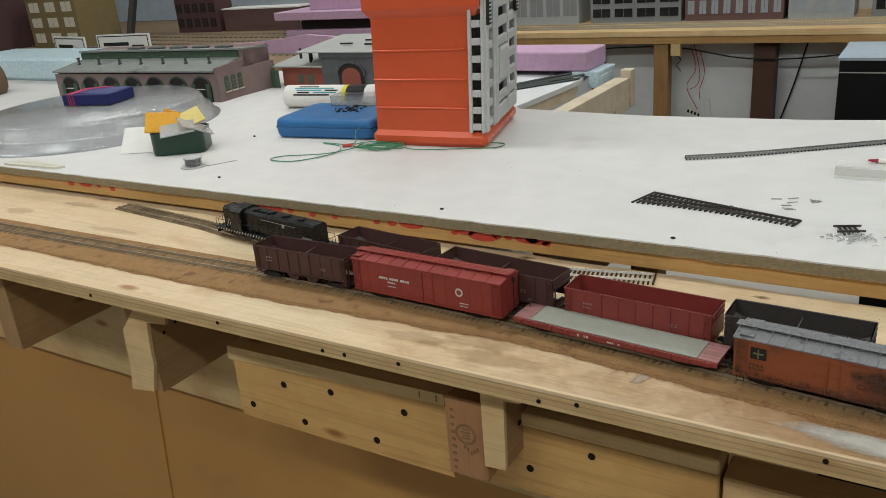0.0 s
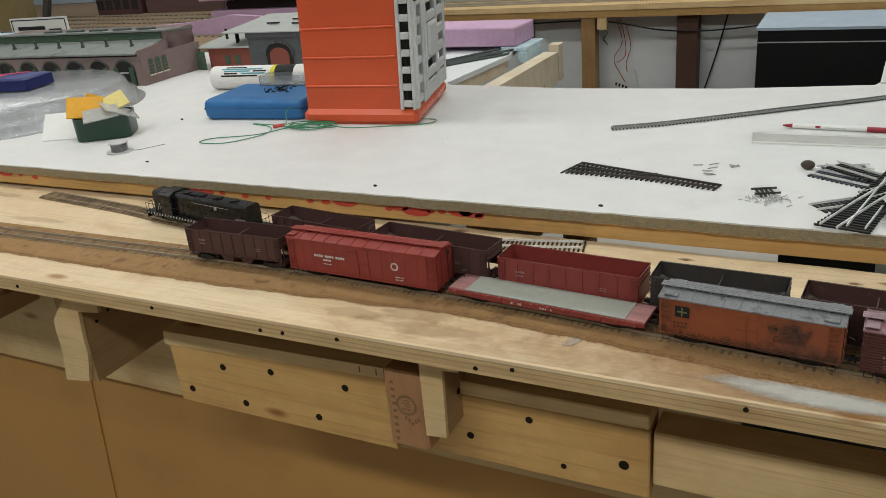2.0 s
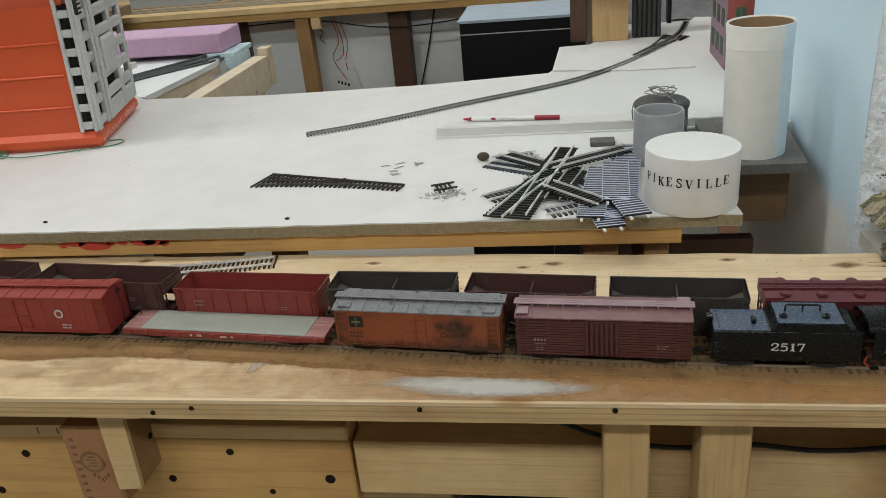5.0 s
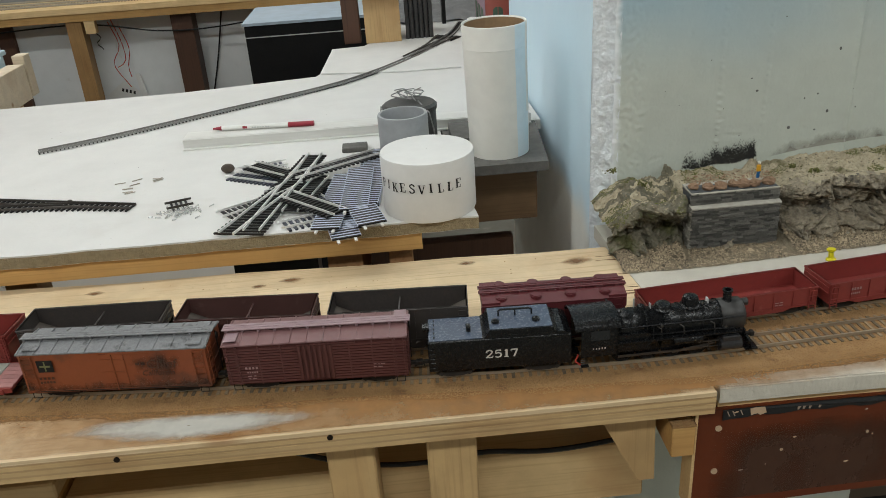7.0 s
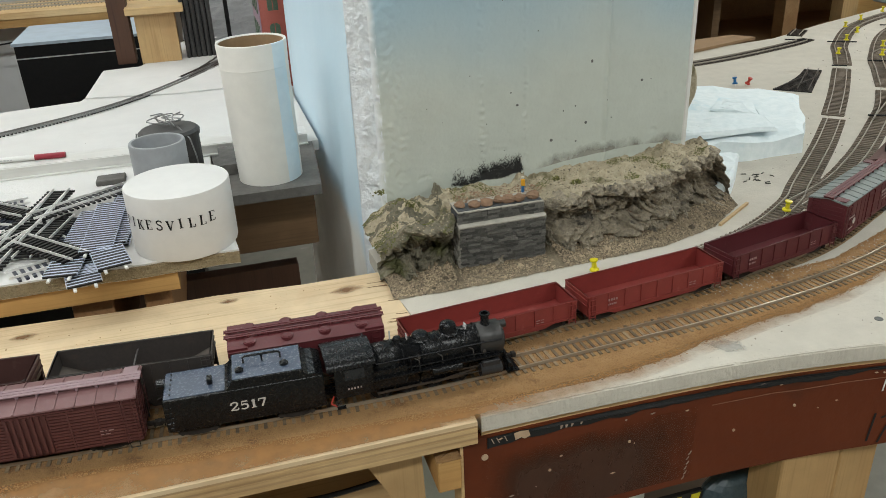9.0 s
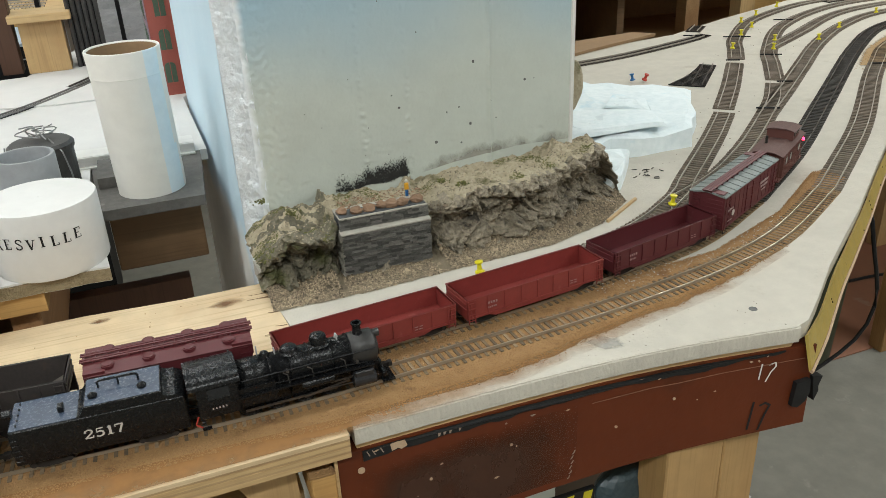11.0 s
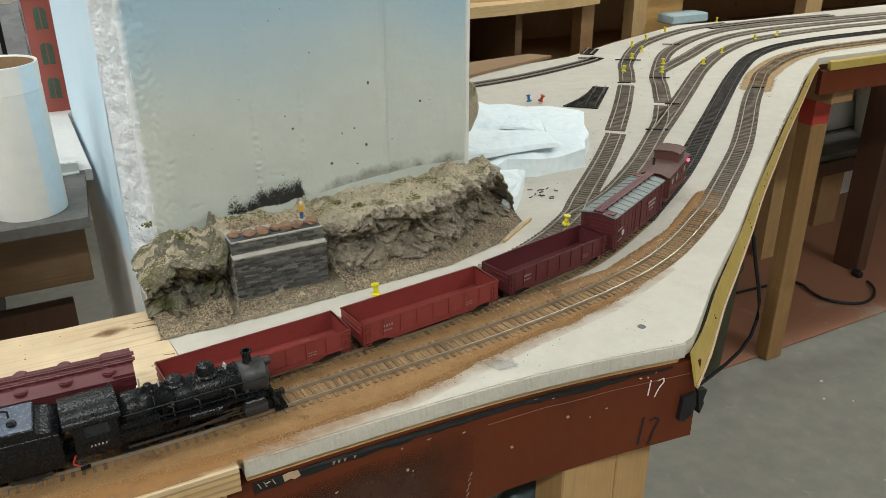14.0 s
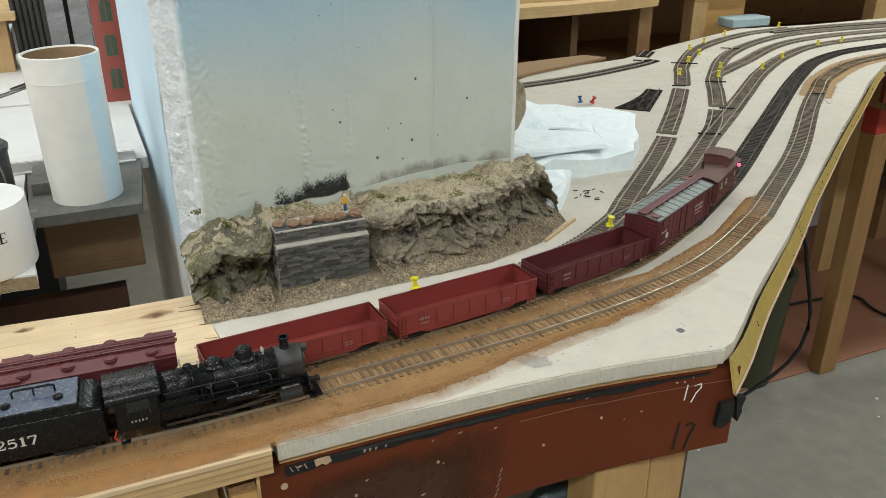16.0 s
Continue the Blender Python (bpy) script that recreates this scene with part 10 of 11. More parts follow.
for k, (x, y) in enumerate(((0.168, 0.168), (0.415, 0.222), (0.966, 0.796), (1.061, 0.886), (1.151, 0.993), (1.132, 0.937), (1.234, 1.042), (1.345, 1.103), (1.564, 1.15), (1.024, 0.753), (1.08, 0.812), (1.152, 0.773), (1.271, 0.84), (1.459, 0.921), (1.543, 0.934))):
    pin(x, y, 0.0015, tilt=(k * 37 % 13) - 6)
pin(0.696, 0.688, 0.0, REDPAINT, "red push pin behind the foam", 20)
pin(0.679, 0.693, 0.0, BLUEPLASTIC, "dark blue push pin behind the foam", -10)


def foam(pts, z0, z1, seed, label, tilt=(0.0, 0.0), rough=0.004):
    """A snapped slab of foam: straight broken sides and a top of flat facets."""
    random.seed(seed)
    run = []
    for (ax, ay), (bx, by) in zip(pts, pts[1:] + pts[:1]):
        n2 = max(1, int(math.hypot(bx - ax, by - ay) / 0.028))
        for k in range(n2):
            j = 0.003 if k else 0.0
            run.append(Vector((ax + (bx - ax) * k / n2 + random.uniform(-j, j), ay + (by - ay) * k / n2 + random.uniform(-j, j))))
    c = sum(run, Vector((0, 0))) / len(run)
    inner = [c + (p - c) * random.uniform(0.9, 0.96) for p in run]
    spots = [c + (random.choice(run) - c) * random.uniform(0.05, 0.8) for _ in range(26)]
    co, _, tri, *_ = geometry.delaunay_2d_cdt(inner + spots, [], [list(range(len(inner)))], 1, 0.002)
    bm = B()

    def lift(p):
        step = 0.5 * rough if noise.noise(Vector((p.x * 16, p.y * 16, seed))) > 0.1 else -0.5 * rough
        return z1 + step + rough * random.uniform(-0.5, 0.5) + tilt[0] * (p.x - c.x) + tilt[1] * (p.y - c.y)

    top = [bm.verts.new((p.x, p.y, lift(p))) for p in co]
    for f in tri:
        bm.faces.new([top[k] for k in f])
    rim = sorted({v for e in bm.edges if len(e.link_faces) == 1 for v in e.verts}, key=lambda v: math.atan2(v.co.y - c.y, v.co.x - c.x))
    edges = [e for e in bm.edges if len(e.link_faces) == 1]
    out = {v: bm.verts.new((c.x + (v.co.x - c.x) * 1.06, c.y + (v.co.y - c.y) * 1.06, v.co.z - random.uniform(0.002, 0.006))) for v in rim}
    low = {v: bm.verts.new((c.x + (v.co.x - c.x) * random.uniform(1.05, 1.08), c.y + (v.co.y - c.y) * random.uniform(1.05, 1.08), z0)) for v in rim}
    for e in edges:
        a, b = e.verts
        bm.faces.new((a, b, out[b], out[a]))
        bm.faces.new((out[a], out[b], low[b], low[a]))
    bmesh.ops.recalc_face_normals(bm, faces=bm.faces[:])
    return solid("foam_slab", bm, FOAMBLUE, label, "foam", group="foam slabs")


foam([(0.35, 0.37), (0.35, 0.71), (0.552, 0.675), (0.648, 0.585), (0.685, 0.54), (0.62, 0.455), (0.56, 0.378), (0.517, 0.375), (0.483, 0.372), (0.44, 0.38)], 0.0, 0.027, 91, "wide pale blue foam slab broken at its edges")
foam([(0.352, 0.402), (0.352, 0.47), (0.437, 0.462), (0.53, 0.447), (0.542, 0.43), (0.522, 0.382), (0.465, 0.386), (0.41, 0.388)], 0.0335, 0.043, 92, "thinner pale blue foam slab lying over another", (-0.04, 0.02), 0.002)
foam([(0.36, 0.3), (0.355, 0.365), (0.445, 0.366), (0.45, 0.357), (0.4, 0.294), (0.378, 0.282)], 0.0, 0.022, 93, "broken pale blue foam piece before the slab", (0.0, 0.06))
foam([(0.5, 0.5), (0.53, 0.528), (0.575, 0.505), (0.55, 0.458)], 0.0295, 0.0335, 94, "thin flake of pale blue foam on the slab", (0.0, 0.1), 0.002)
random.seed(95)
bm = B()
for k in range(14):
    x, y, a = random.gauss(0.458, 0.012), random.gauss(0.326, 0.016), random.uniform(0, 3)
    wire(bm, [(x, y, 0.0012), (x + 0.006 * math.cos(a), y + 0.006 * math.sin(a), 0.001)], 0.0006, 5)
solid("loose_spikes", bm, SOOT, "a few loose dark track spikes", "spikes", "stuff")
bm = B()
prism(bm, [(0.6, 0.88), (0.75, 0.935), (0.93, 0.99), (0.9, 1.03), (0.62, 1.0)], 0.0005, 0.006)
solid("torn_card", bm, CARDBROWN, "torn brown cardboard sheet behind the yard", "card")
bm = B()
box(bm, 1.45, 1.575, 1.19, 1.25, 0.0005, 0.024, 0.003)
solid("blue_tub", bm, CLEARBLUE, "small pale blue plastic tub", "tub")
# cords on the floor
for pts, r, lab in (
    ([(0.74, 0.3, -0.03), (0.8, 0.3, -0.1), (0.825, 0.3, -0.165), (0.852, 0.3, -0.254), (0.833, 0.3, -0.313), (0.759, 0.3, -0.353), (0.62, 0.29, -0.385), (0.45, 0.26, -0.36)], 0.003, "black cord hanging below the yard edge"),
    ([(1.5, 1.12, FL + 0.012), (1.8, 1.12, FL + 0.012), (1.999, 1.087, FL + 0.012), (1.989, 1.008, FL + 0.012), (1.995, 0.949, FL + 0.012), (2.055, 0.895, FL + 0.012), (2.126, 0.898, FL + 0.012), (2.191, 0.94, FL + 0.012), (2.222, 1.001, FL + 0.012)], 0.0045, "black extension cord lying on the floor"),
):
    bm = B()
    wire(bm, [p for p, _ in spline(pts, 0.03)], r)
    solid("power_cord", bm, BLACK, lab, "cord", smooth=True)
c = thing("plug", pose(2.228, 1.025, FL + 0.013, 0, 0, 75), "black moulded plug on the end of the cord", "plug")
bm = B()
box(bm, -0.012, 0.022, -0.011, 0.011, -0.01, 0.012, 0.004)
part("shell", bm, BLACK, c)
for y in (-0.005, 0.005):
    bm = B()
    box(bm, 0.022, 0.036, y - 0.0008, y + 0.0008, -0.003, 0.004)
    part("prong", bm, SOLDER, c)
c = thing("olive_bin", pose(1.38, 0.9, FL), "dark olive plastic bin under the yard edge", "bin")
bm = B()
rev(bm, [(0.0005, 0.0), (0.075, 0.0), (0.088, 0.3), (0.094, 0.3), (0.094, 0.315), (0.083, 0.315), (0.07, 0.01)], 28)
part("pail", bm, OLIVE, c, smooth=True)
random.seed(97)
bm = B()
for k in range(40):
    x, y = random.uniform(0.5, 2.6), random.uniform(-0.6, 0.8)
    r = random.uniform(0.002, 0.006)
    ball(bm, (x, y, FL + r * 0.4), r, 1.2, 1, 0.5, 6, 4)
solid("floor_crumbs", bm, PLASTER, "pale crumbs scattered on the floor", "crumbs", "stuff")

# storage behind and below the yard
sh = thing("storage_shelf", (0, 0, 0), "dark wooden storage shelves behind the yard", "shelf", kind="structure")
for n, b, m in (
    ("back_panel", (0.3, 3.6, 1.72, 1.74, -0.18, 1.0), JOIST), ("plank", (0.3, 3.6, 1.3, 1.72, -0.13, -0.11), JOIST), ("plank", (0.3, 3.6, 1.26, 1.72, 0.075, 0.095), PALE),
    ("upright", (1.24, 1.28, 1.3, 1.34, -0.11, 0.075), JOIST), ("upright", (0.86, 0.89, 1.3, 1.33, -0.11, 0.075), BROWN_WOOD), ("upright", (1.385, 1.43, 1.27, 1.31, -0.11, 0.5), PINE_Z), ("upright", (1.43, 1.57, 1.285, 1.3, -0.11, 0.074), PINE), ("upright", (2.05, 2.12, 1.27, 1.31, FL, 0.5), PINE_Z),
    ("divider", (1.05, 1.07, 1.32, 1.7, -0.109, 0.074), STEPWOOD), ("divider", (0.55, 0.57, 1.32, 1.7, -0.109, 0.074), STEPWOOD),
):
    bm = B()
    box(bm, *b)
    part(n, bm, m, sh)
bm = B()
prism(bm, [(0.3, 1.2), (0.7, 1.19), (0.95, 1.2), (1.15, 1.225), (1.26, 1.255), (0.3, 1.256)], 0.06, 0.085)
part("curved_plank", bm, PALE, sh)
bm = B()
box(bm, 1.3, 4.2, 1.57, 1.59, FL, -0.18)
solid("wall_panel", bm, SKIRT, "dirty white wall panel under the far yard", "wall", "structure")
low = thing("low_shelf", (0, 0, 0), "grey wooden shelf on brown posts under the far yard", "shelf", kind="structure")
for n, b, m in (("plank", (2.25, 3.9, 1.36, 1.5695, -0.574, -0.552), GREYWOOD), ("front_rail", (2.25, 3.9, 1.342, 1.36, -0.625, -0.5745), BROWN_WOOD), ("leg", (2.45, 2.57, 1.385, 1.43, FL, -0.5745), JOIST), ("leg", (3.3, 3.4, 1.385, 1.43, FL, -0.5745), JOIST), ("upright", (2.2, 2.26, 1.52, 1.5695, FL, -0.18), BROWN_WOOD)):
    bm = B()
    box(bm, *b, 0.001)
    part(n, bm, m, low)
c = thing("white_bucket", pose(2.855, 1.46, -0.5515), "white plastic bucket standing on low shelf", "bucket")
bm = B()
rev(bm, [(0.0005, 0), (0.1, 0), (0.125, 0.2), (0.13, 0.2), (0.13, 0.212), (0.118, 0.212), (0.095, 0.01)], 32)
part("pail", bm, IVORY, c, smooth=True)
bm = B()
wire(bm, [(0.13 * math.cos(a), -0.02 - 0.13 * abs(math.sin(a)), 0.19 - 0.12 * math.sin(a)) for a in [math.pi * k / 12 for k in range(13)]], 0.003)
part("handle", bm, SOLDER, c)
bm = B()
wire(bm, [p for p, _ in spline([(2.58, 1.32, -0.3), (2.62, 1.31, -0.45), (2.74, 1.28, -0.62), (2.77, 1.25, -0.75), (2.84, 1.22, FL + 0.02)], 0.03)], 0.006)
solid("grey_hose", bm, GREYPLASTIC, "thin grey hose hanging at the shelf", "hose", smooth=True)


# under the fascia
bm = B()
random.seed(98)
ball(bm, (0.259, 0.05, -0.18), 0.03, 1.2, 0.5, 0.8, 18, 12)
for v in bm.verts:
    v.co += Vector((0.006, 0.004, 0.005)) * noise.noise(v.co * 55)
solid("plastic_bag", bm, TEALBAG, "crumpled dark teal plastic bag stuffed under the bench", "bag")
c = thing("hazard_board", (0, 0, 0), "board with yellow and black hazard stripes", "board")
bm = B()
box(bm, 0.14, 0.222, 0.046, 0.05, -0.235, -0.167)
part("sheet", bm, BLACK, c)
for k in range(4):
    bm = B()
    x = 0.142 + 0.019 * k
    prism(bm, [(x, -0.232), (x + 0.009, -0.232), (x + 0.021, -0.169), (x + 0.012, -0.169)], 0.0455, 0.0459, "y")
    part("stripe", bm, YELLOW, c)

turnout(pose(0.857, 0.727, 0.0004, 0, 0, 225), "wedge-shaped loose dark turnout on the yard", 0.157, -0.03)

bm = B()
prism(bm, [(0.338, 0.145), (0.372, 0.138), (0.3805, 0.125), (0.382, 0.104), (0.37, 0.08), (0.338, 0.076)], 0.352, 0.42, "y")
bmesh.ops.bevel(bm, geom=bm.edges[:], offset=0.004, segments=1, affect="EDGES")
for v in bm.verts:
    v.co += Vector((0.002, 0.003, 0.002)) * noise.noise(v.co * 60)
solid("rock_chunk", bm, ROCK_TOP, "angular olive-brown rock stuck against the pillar", "rock")


# ---- far side of the room ----
fb = thing("far_bench", (0, 0, 0), "long wooden far bench with layered edge", "bench", kind="structure")
for n, b, m in (("upper_board", (-3.4, -0.14, 2.2, 2.72, -0.006, 0.012), PALE), ("lower_board", (-3.4, -0.3, 2.205, 2.3, -0.03, -0.0065), PINE), ("post", (-1.23, -1.182, 2.21, 2.26, FL, -0.031), STAINED_Z), ("dark_column", (-0.912, -0.846, 2.24, 2.31, FL, -0.031), BROWN_WOOD), ("post", (-0.3, -0.268, 2.21, 2.25, -0.3, -0.031), PINE_Z), ("dark_post", (-1.49, -1.44, 2.3, 2.35, FL, -0.031), BROWN_WOOD), ("block", (-1.172, -1.14, 2.2055, 2.23, -0.07, -0.031), PALE), ("block", (-0.64, -0.61, 2.2055, 2.23, -0.13, -0.031), PALE)):
    bm = B()
    box(bm, *b)
    part(n, bm, m, fb)
for y in (2.28, 2.34, 2.41):
    c = track([(-3.3, y), (-2, y + 0.006), (-0.3, y)], "dark model track along the far bench", 0.012, RAIL_DULL, TIE_GREY, pitch=0.01, hw=0.001)


def building(at, size, m, rows, cols, label, glass=None, frame=None, roof=None, floors_z=0.012, arch=False, gap=0.25):
    """A model building whose front and right side carry rows of windows."""
    w, dpt, h = size
    c = thing("model_building", at, label, "model building", "model buildings")
    bm = B()
    box(bm, 0, w, 0, dpt, 0, h)
    part("wall", bm, m, c)
    bm = B()
    box(bm, -0.003, w + 0.003, -0.004, dpt + 0.003, h, h + 0.005)
    part("cornice", bm, roof or m, c)
    for r in range(rows):
        for k in range(cols):
            cw, ch = w / cols, (h - floors_z) / rows
            x0, z0 = k * cw + cw * gap, floors_z + r * ch + ch * 0.15
            x1, z1 = (k + 1) * cw - cw * gap, z0 + ch * 0.62
            bm = B()
            if arch:
                prism(bm, arch_pts(x0, x1, z0, z1, 6), -0.0008, 0.0, "y")
            else:
                box(bm, x0, x1, -0.0008, 0.0, z0, z1)
            win = part("window", bm, glass or GLASSDARK, c)
            bm = B()
            box(bm, x0 - 0.001, x1 + 0.001, -0.0016, 0.0, z0 - 0.0016, z0)
            part("sill", bm, frame or m, win)
            bm = B()
            box(bm, (x0 + x1) / 2 - 0.0005, (x0 + x1) / 2 + 0.0005, -0.0013, -0.0008, z0, z1)
            part("muntin", bm, frame or m, win)
    return c


building(pose(-1.55, 2.46, 0.0125), (0.34, 0.15, 0.16), GREYBLD, 3, 4, "grey model factory with dark wide windows", gap=0.1)
building(pose(-1.195, 2.46, 0.0125), (0.33, 0.15, 0.16), BRICKBLD, 2, 8, "brown brick model factory with many windows", glass=GREYGLASS, gap=0.22)
building(pose(-0.85, 2.46, 0.0125), (0.2, 0.15, 0.17), WHITEBLD, 2, 3, "pale model building on the far bench", glass=GREYGLASS, gap=0.2)
building(pose(-0.6, 2.47, 0.0125), (0.3, 0.15, 0.15), GREYBLD, 2, 4, "grey model building at the bench end", gap=0.15)
building(pose(-1.95, 2.46, 0.0125), (0.35, 0.15, 0.12), WHITEBLD, 1, 5, "pale model freight house with columns", glass=GREYBLD, gap=0.1)

# wall side clutter
bm = B()
box(bm, -3.3, -0.26, 2.32, 2.33, FL, -0.031)
solid("skirt_panel", bm, SKIRT, "grey-white panel behind the far bench posts", "panel", "structure")
for k, (x0, z0) in enumerate(((-1.13, -0.05), (-1.1, -0.06), (-1.12, -0.04))):
    bm = B()
    wire(bm, [p for p, _ in spline([(x0, 2.3, z0), (x0 + 0.02, 2.3, z0 - 0.08), (x0 - 0.01 + 0.015 * k, 2.3, z0 - 0.14), (x0 + 0.03 - 0.02 * k, 2.3, z0 - 0.22 + 0.03 * k)], 0.02)], 0.0015)
    solid("red_wire", bm, REDPAINT, "loose red wire hanging below the bench", "wire", group="red wires", smooth=True)
for pts in ([(-1.6, 2.25, -0.06), (-1.2, 2.24, -0.045), (-0.95, 2.23, -0.08), (-0.75, 2.23, -0.08), (-0.45, 2.2, -0.04)], [(-0.76, 2.31, -0.04), (-0.8, 2.312, -0.2), (-0.86, 2.312, -0.4)], [(-0.45, 2.18, -0.03), (-0.4, 2.18, -0.09), (-0.37, 2.2, -0.13)]):
    bm = B()
    wire(bm, [p for p, _ in spline(pts, 0.03)], 0.0026)
    solid("black_cable", bm, BLACK, "black cable slung under the far bench", "cable", group="cables under the bench", smooth=True)
bm = B()
prism(bm, [(-1.19, -0.295), (-1.11, -0.36), (-1.078, -0.295), (-1.12, -0.243)], 2.314, 2.316, "y")
note = solid("paper_notice", bm, WHITE, "white paper sheet with dark writing behind the bench", "paper")
bm = B()
for k in range(4):
    x = -1.14 + 0.012 * k
    prism(bm, [(x, -0.283 - 0.004 * k), (x + 0.006, -0.286 - 0.004 * k), (x + 0.009, -0.276 - 0.004 * k), (x + 0.003, -0.273 - 0.004 * k)], 2.3125, 2.3138, "y")
part("writing_bar", bm, SOOT, note)
bm = B()
prism(bm, [(-1.083, -0.228), (-1.068, -0.228), (-1.05, -0.33), (-1.075, -0.33)], 2.31, 2.3135, "y")
solid("paper_tag", bm, WHITE, "narrow white paper tag behind the bench", "paper")
for k, (x0, m, lab) in enumerate(((-1.15, SOOT, "coiled black wire hanging below the bench"), (-1.1, WHITE, "loose white wire hanging below the bench"), (-1.108, WHITE, "loose white wire hanging below the bench"))):
    bm = B()
    wire(bm, [(x0 - 0.02 * (k == 0) + (0.008 if k == 0 else 0.012) * math.sin(q * (1.3 if k == 0 else 0.35) + k), 2.3, -0.05 - (0.008 if k == 0 else 0.011) * q) for q in range(12)], 0.0016)
    solid("hanging_wire", bm, m, lab, "wire", group="hanging wires", smooth=True)
c = thing("black_cabinet", (0, 0, 0), "large black cabinet with pale blue top", "cabinet")
for n, b, m in (("carcass", (-0.625, -0.26, 1.9, 2.18, FL, -0.034), BLACKMATT), ("top", (-0.63, -0.255, 1.895, 2.19, -0.0335, -0.026), PALEBLUE), ("trim_line", (-0.624, -0.262, 1.8985, 1.8998, -0.068, -0.065), GREYPLASTIC)):
    bm = B()
    box(bm, *b)
    part(n, bm, m, c)
# white bracket and wooden stand on the table end
c = thing("wooden_stand", (0, 0, TZ), "small wooden box stand with a plank cap", "stand")
for n, b, m in (("box", (-0.262, -0.192, 1.15, 1.21, 0.0, 0.088), PINE_Z), ("cap", (-0.275, -0.175, 1.135, 1.225, 0.0882, 0.101), PALE), ("dark_side", (-0.305, -0.272, 1.16, 1.2, 0.0, 0.2), BROWN_WOOD)):
    bm = B()
    box(bm, *b, 0.001)
    part(n, bm, m, c)
c = thing("fluted_black_pier", pose(-0.155, 1.19, TZ), "upright black plastic pier with vertical flutes", "model pier")
bm = B()
box(bm, -0.026, 0.026, -0.022, 0.022, 0.0, 0.27)
part("core", bm, BLACKMATT, c)
for k in range(6):
    bm = B()
    cyl(bm, (-0.0235 + 0.0094 * k, -0.022, 0.0), 0.004, 0.268, "z", 10)
    part("flute", bm, SATINBLACK, c)
bm = B()
for x in (-0.24, -0.1):
    box(bm, x, x + 0.008, 1.3, 1.33, TZ, 0.26)
for k in range(9):
    x = -0.24 + k * 0.0175
    wire(bm, [(x, 1.3, 0.19), (x + 0.0175, 1.3, 0.24)], 0.003)
box(bm, -0.3, 0.04, 1.29, 1.32, 0.236, 0.246)
box(bm, -0.3, 0.04, 1.29, 1.32, 0.186, 0.193)
solid("model_truss_bridge", bm, BLACKMATT, "black model truss bridge on tall legs", "model bridge")
bm = B()
bmesh.ops.create_grid(bm, x_segments=30, y_segments=30, size=0.5)
for v in bm.verts:
    x, y = -0.05 + v.co.x * 0.28, 1.5 + v.co.y * 0.36
    v.co = Vector((x, y, TZ + 0.001 + 0.09 * max(0, (y - 1.34)) * 2 + 0.01 * fbm(x * 20, y * 20, 3)))
solid("model_hillside", bm, SLATE, "grey stony model hillside on the table end", "model terrain", "structure")
c = building(pose(-0.058, 0.86, TZ), (0.12, 0.14, 0.16), BRICKTOWN, 3, 3, "red brick model building beside the pillar", glass=DARKGREEN, arch=True, gap=0.3)
bm = B()
box(bm, -0.002, -0.0005, 0.0, 0.14, 0.0, 0.16)
part("pale_side_wall", bm, PINKBLD, c)
bm = B()
for k in range(3):
    for r in range(3):
        box(bm, -0.0028, -0.002, 0.015 + 0.042 * k, 0.04 + 0.042 * k, 0.02 + 0.046 * r, 0.048 + 0.046 * r)
part("side_windows", bm, DARKGREEN, c)

# low platform with foam
c = thing("pallet_table", (0, 0, 0), "low table of white board and rough timber", "table", kind="structure")
for n, pts, z0, z1, m in (
    ("top", [(-1.75, 1.26), (-1.31, 1.26), (-1.31, 1.12), (-1.192, 1.056), (-1.168, 1.385), (-1.2, 1.56), (-1.75, 1.56)], -0.012, 0.0, FOAMWHITE),
    ("front_rail", [(-1.215, 1.07), (-1.196, 1.07), (-1.174, 1.37), (-1.2, 1.37)], -0.04, -0.0125, CREAM),
):
    bm = B()
    prism(bm, pts, z0, z1)
    part(n, bm, m, c)
for a, b in (((-1.08, 1.06), (-1.076, 1.495)), ((-1.45, 1.3), (-1.3, 1.7))):
    bm = B()
    dd = Vector((b[0] - a[0], b[1] - a[1], 0))
    box(bm, 0, dd.length, 0, 0.038, -0.095, -0.013, 0.001, Matrix.Translation((*a, 0)) @ Matrix.Rotation(math.atan2(dd.y, dd.x), 4, "Z"))
    part("timber", bm, CREAM, c)
bm = B()
box(bm, -1.1, -1.072, 1.496, 1.53, -0.09, 0.006, 0.001)
part("end_block", bm, CREAM, c)
for x, y in ((-1.7, 1.5), (-1.118, 1.1), (-1.118, 1.4)):
    bm = B()
    box(bm, x, x + 0.04, y, y + 0.04, FL, -0.096)
    part("leg", bm, PINE_Z, c)
bm = B()
box(bm, -1.75, -1.166, 1.43, 1.57, 0.013, 0.062, 0.003)
solid("pink_foam_block", bm, FOAMPINK, "thick pink foam block on the platform", "foam", group="foam blocks")
bm = B()
box(bm, -1.21, -1.137, 1.43, 1.56, 0.0005, 0.0125, 0.002)
box(bm, -1.164, -1.137, 1.43, 1.54, -0.03, 0.0004, 0.002)
solid("blue_foam_block", bm, TUBBLUE, "pale blue foam block under the pink one", "foam", group="foam blocks")
bm = B()
random.seed(111)
for k in range(14):
    x, y = -1.33 + random.uniform(-0.02, 0.02), 1.2 + random.uniform(-0.02, 0.02)
    wire(bm, [(x, y, 0.003 + 0.002 * (k % 4)), (x + 0.13 + random.uniform(-0.02, 0.02), y + 0.2 + random.uniform(-0.03, 0.03), 0.004 + 0.002 * (k % 4))], 0.003, 5)
solid("rail_bundle", bm, ROOFDARK, "bundle of dark rail lengths on the platform", "rails", "stuff")

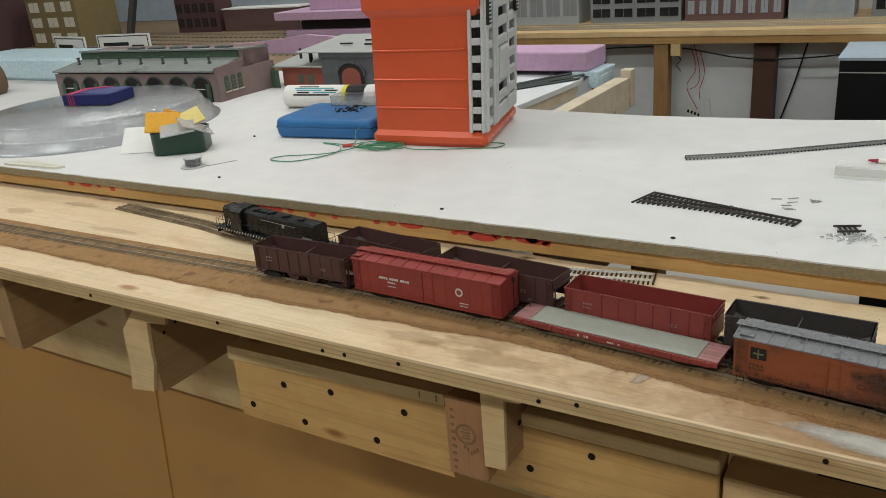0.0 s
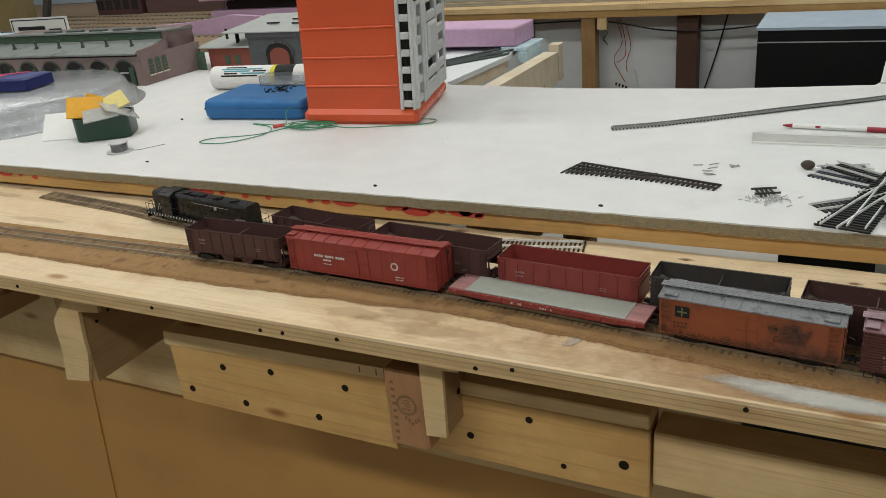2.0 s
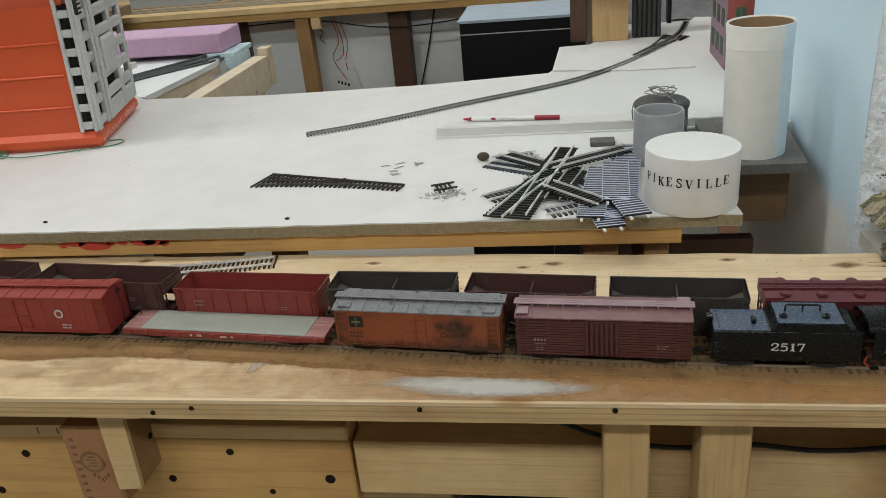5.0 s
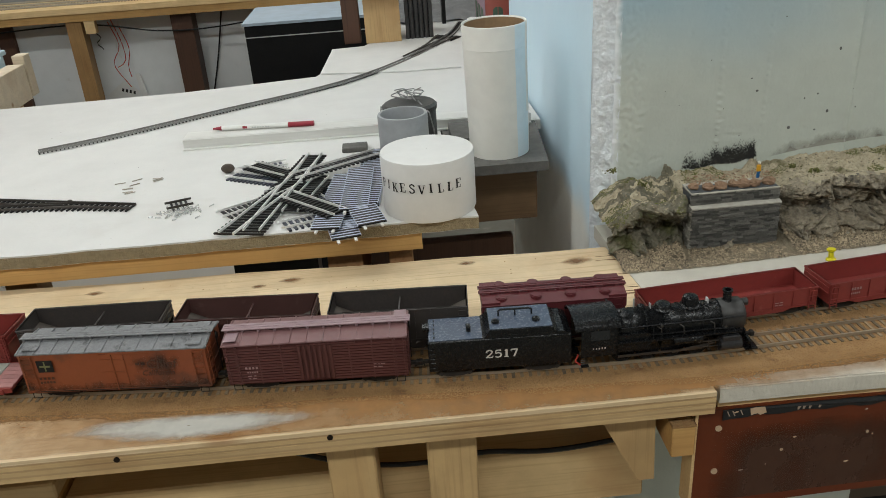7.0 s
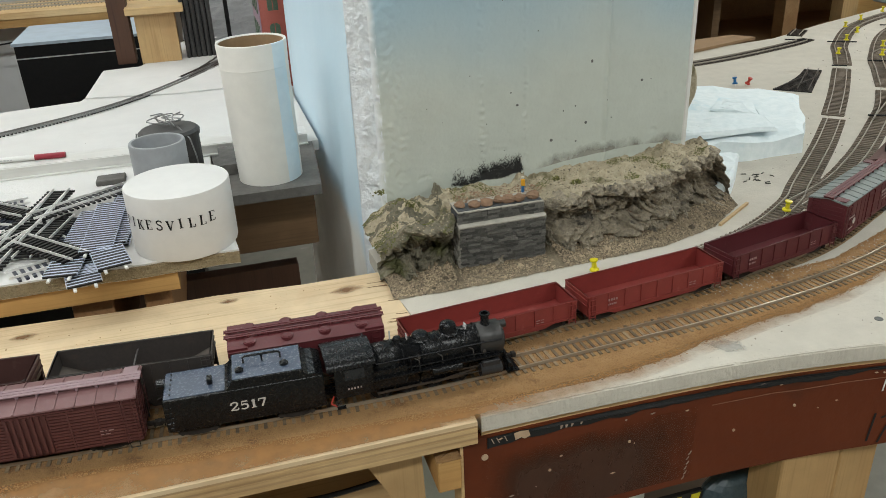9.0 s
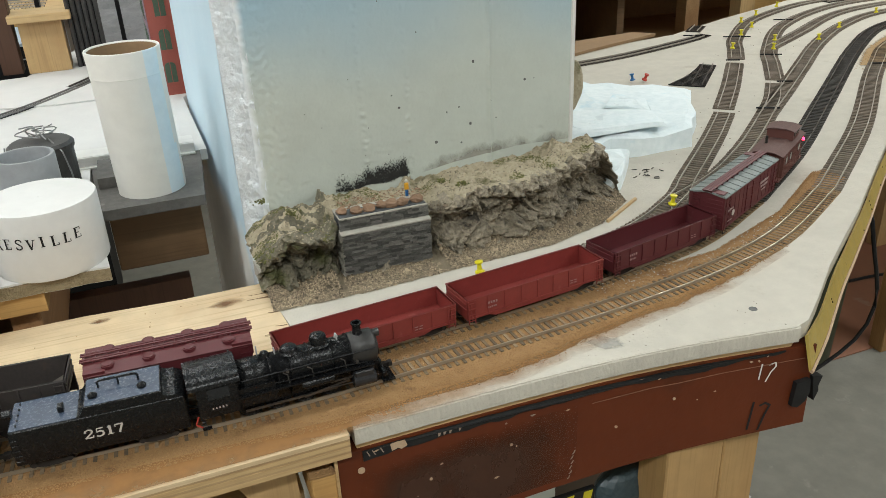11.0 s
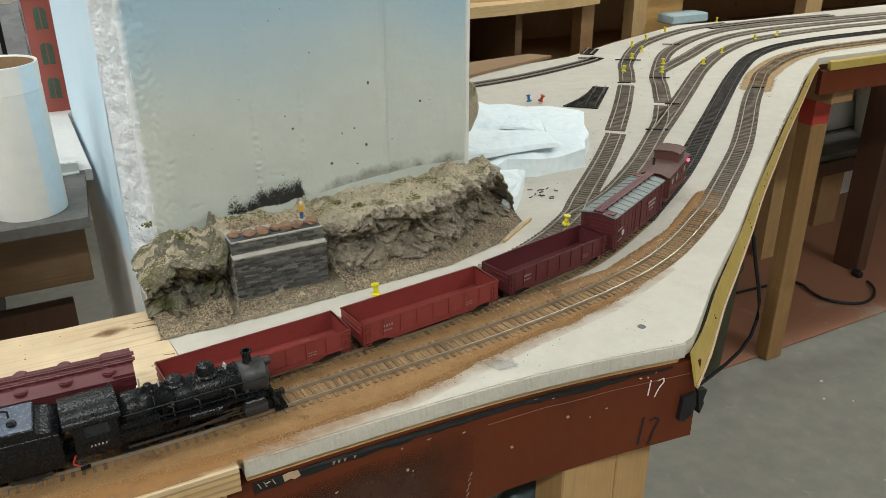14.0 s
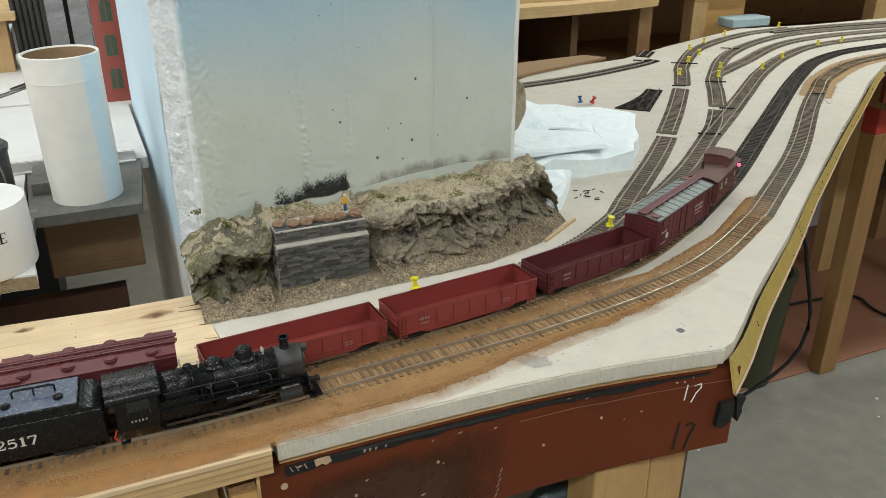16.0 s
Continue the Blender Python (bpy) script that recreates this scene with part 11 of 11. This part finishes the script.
# ---- the town end of the layout ----
bm = B()
prism(bm, [(-5.6, 1.26), (-1.8, 1.26), (-1.8, 2.19), (-3.41, 2.19), (-3.41, 2.7), (-5.6, 2.7)], 0.03, 0.058)
solid("town_board", bm, TOWNWOOD, "brown board carrying the town tracks", "board", "structure")
for k in range(6):
    y = 1.45 + 0.1 * k
    track([(-5.2, y + 0.25), (-4.2, y + 0.16), (-3.0, y + 0.03), (-1.85, y - 0.05)], "dark model track across the town board", 0.058, RAIL_DULL, TIE, pitch=0.03)
building(pose(-3.78, 1.62, 0.0585), (0.33, 0.2, 0.2), OCHRE, 3, 3, "ochre brick model building with three floors", glass=IVORY, gap=0.2)
building(pose(-4.3, 1.5, 0.0585), (0.42, 0.2, 0.3), BRICKDARK, 4, 3, "dark red brick model building", glass=SOOT, arch=True, gap=0.2)
building(pose(-3.35, 2.05, 0.0585), (0.25, 0.1, 0.2), BRICKDARK, 3, 5, "brown brick model warehouse with loading doors", glass=SOOT, gap=0.15)
building(pose(-3.07, 2.06, 0.0585), (0.42, 0.1, 0.09), BRICKBLD, 1, 1, "long brown brick model shed with white roof", glass=BRICKBLD, roof=WHITE)
building(pose(-2.62, 2.03, 0.0585), (0.12, 0.1, 0.07), PINKBLD, 2, 5, "small pink model terrace", glass=SOOT)
building(pose(-1.99, 1.78, 0.0585), (0.13, 0.1, 0.2), GREENBLD, 4, 3, "grey-green model tower building", glass=SOOT, gap=0.25)
c = thing("purple_foam_station", (0, 0, 0.0585), "purple foam mock-up of a long shed", "foam model")
for n, b, m in (("base", (-2.55, -1.9, 1.86, 2.1, 0.0, 0.022), FOAMPINK), ("dark_opening", (-2.5, -1.95, 1.9, 2.05, 0.0221, 0.06), SOOT), ("roof", (-2.58, -1.88, 1.84, 2.12, 0.0601, 0.09), FOAMPINK), ("roof", (-2.45, -2.0, 1.9, 2.06, 0.0902, 0.14), FOAMPINK)):
    bm = B()
    box(bm, *b, 0.002)
    part(n, bm, m, c)
bm = B()
prism(bm, [(-2.5, 0.059), (-1.95, 0.059), (-1.95, 0.105), (-2.1, 0.115), (-2.3, 0.095), (-2.5, 0.085)], 1.45, 1.47, "y")
solid("purple_foam_strip", bm, FOAMPINK, "upright strip of purple foam", "foam", group="foam blocks")
bm = B()
box(bm, -1.72, -1.45, 1.24, 1.245, TZ, 0.14)
solid("blue_foam_sheet", bm, TUBBLUE, "upright pale blue foam sheet", "foam", group="foam blocks")
for x, y, w, rot, lab in ((-3.22, 1.34, 0.22, -8, "white model billboard leaning among the town"), (-3.0, 1.36, 0.25, 6, "wide white model billboard among the town")):
    c = thing("model_billboard", pose(x, y, 0.0585, 0, 0, rot), lab, "model sign", "model billboards")
    bm = B()
    box(bm, 0, w, 0, 0.006, 0.012, 0.08)
    part("panel", bm, WHITE, c)
    for b in ((0.006, w - 0.006, 0.017, 0.02), (0.006, w - 0.006, 0.072, 0.075), (0.006, 0.009, 0.017, 0.075), (w - 0.009, w - 0.006, 0.017, 0.075), (0.03, w * 0.6, 0.04, 0.052), (w * 0.66, w - 0.03, 0.034, 0.042)):
        bm = B()
        box(bm, b[0], b[1], -0.001, 0.0, b[2], b[3])
        part("painted_bar", bm, SOOT, c)
    for xx in (0.02, w - 0.03):
        bm = B()
        box(bm, xx, xx + 0.008, 0.001, 0.005, 0.0, 0.012)
        part("leg", bm, SOOT, c)
bm = B()
box(bm, -3.3, -2.55, 1.02, 1.24, TZ, 0.112, 0.01)
solid("blue_foam_block", bm, TUBBLUE, "pale blue foam block wrapped in clear film", "foam", group="foam blocks")
bm = B()
ball(bm, (-2.82, 0.8, 0.08), 0.09, 1, 0.8, 1.0, 16, 12)
for v in bm.verts:
    v.co += v.co.normalized() * 0.01 * fbm(v.co.x * 20, v.co.z * 20, 2)
    v.co.z = max(v.co.z, TZ + 0.0005)
solid("burlap_sack", bm, SACK, "brown burlap sack standing at the layout", "sack", smooth=True)
bm = B()
wire(bm, [(-3.55, 2.1, 0.5), (-3.32, 1.75, 0.06)], 0.018)
solid("dark_pole", bm, SOOT, "dark leaning pole behind the town", "pole")
bm = B()
box(bm, -5.5, -2.9, 2.62, 2.66, 0.06, 0.5)
solid("blue_backdrop", bm, PALEBLUE, "pale blue backdrop sheet behind the town", "backdrop", "structure")
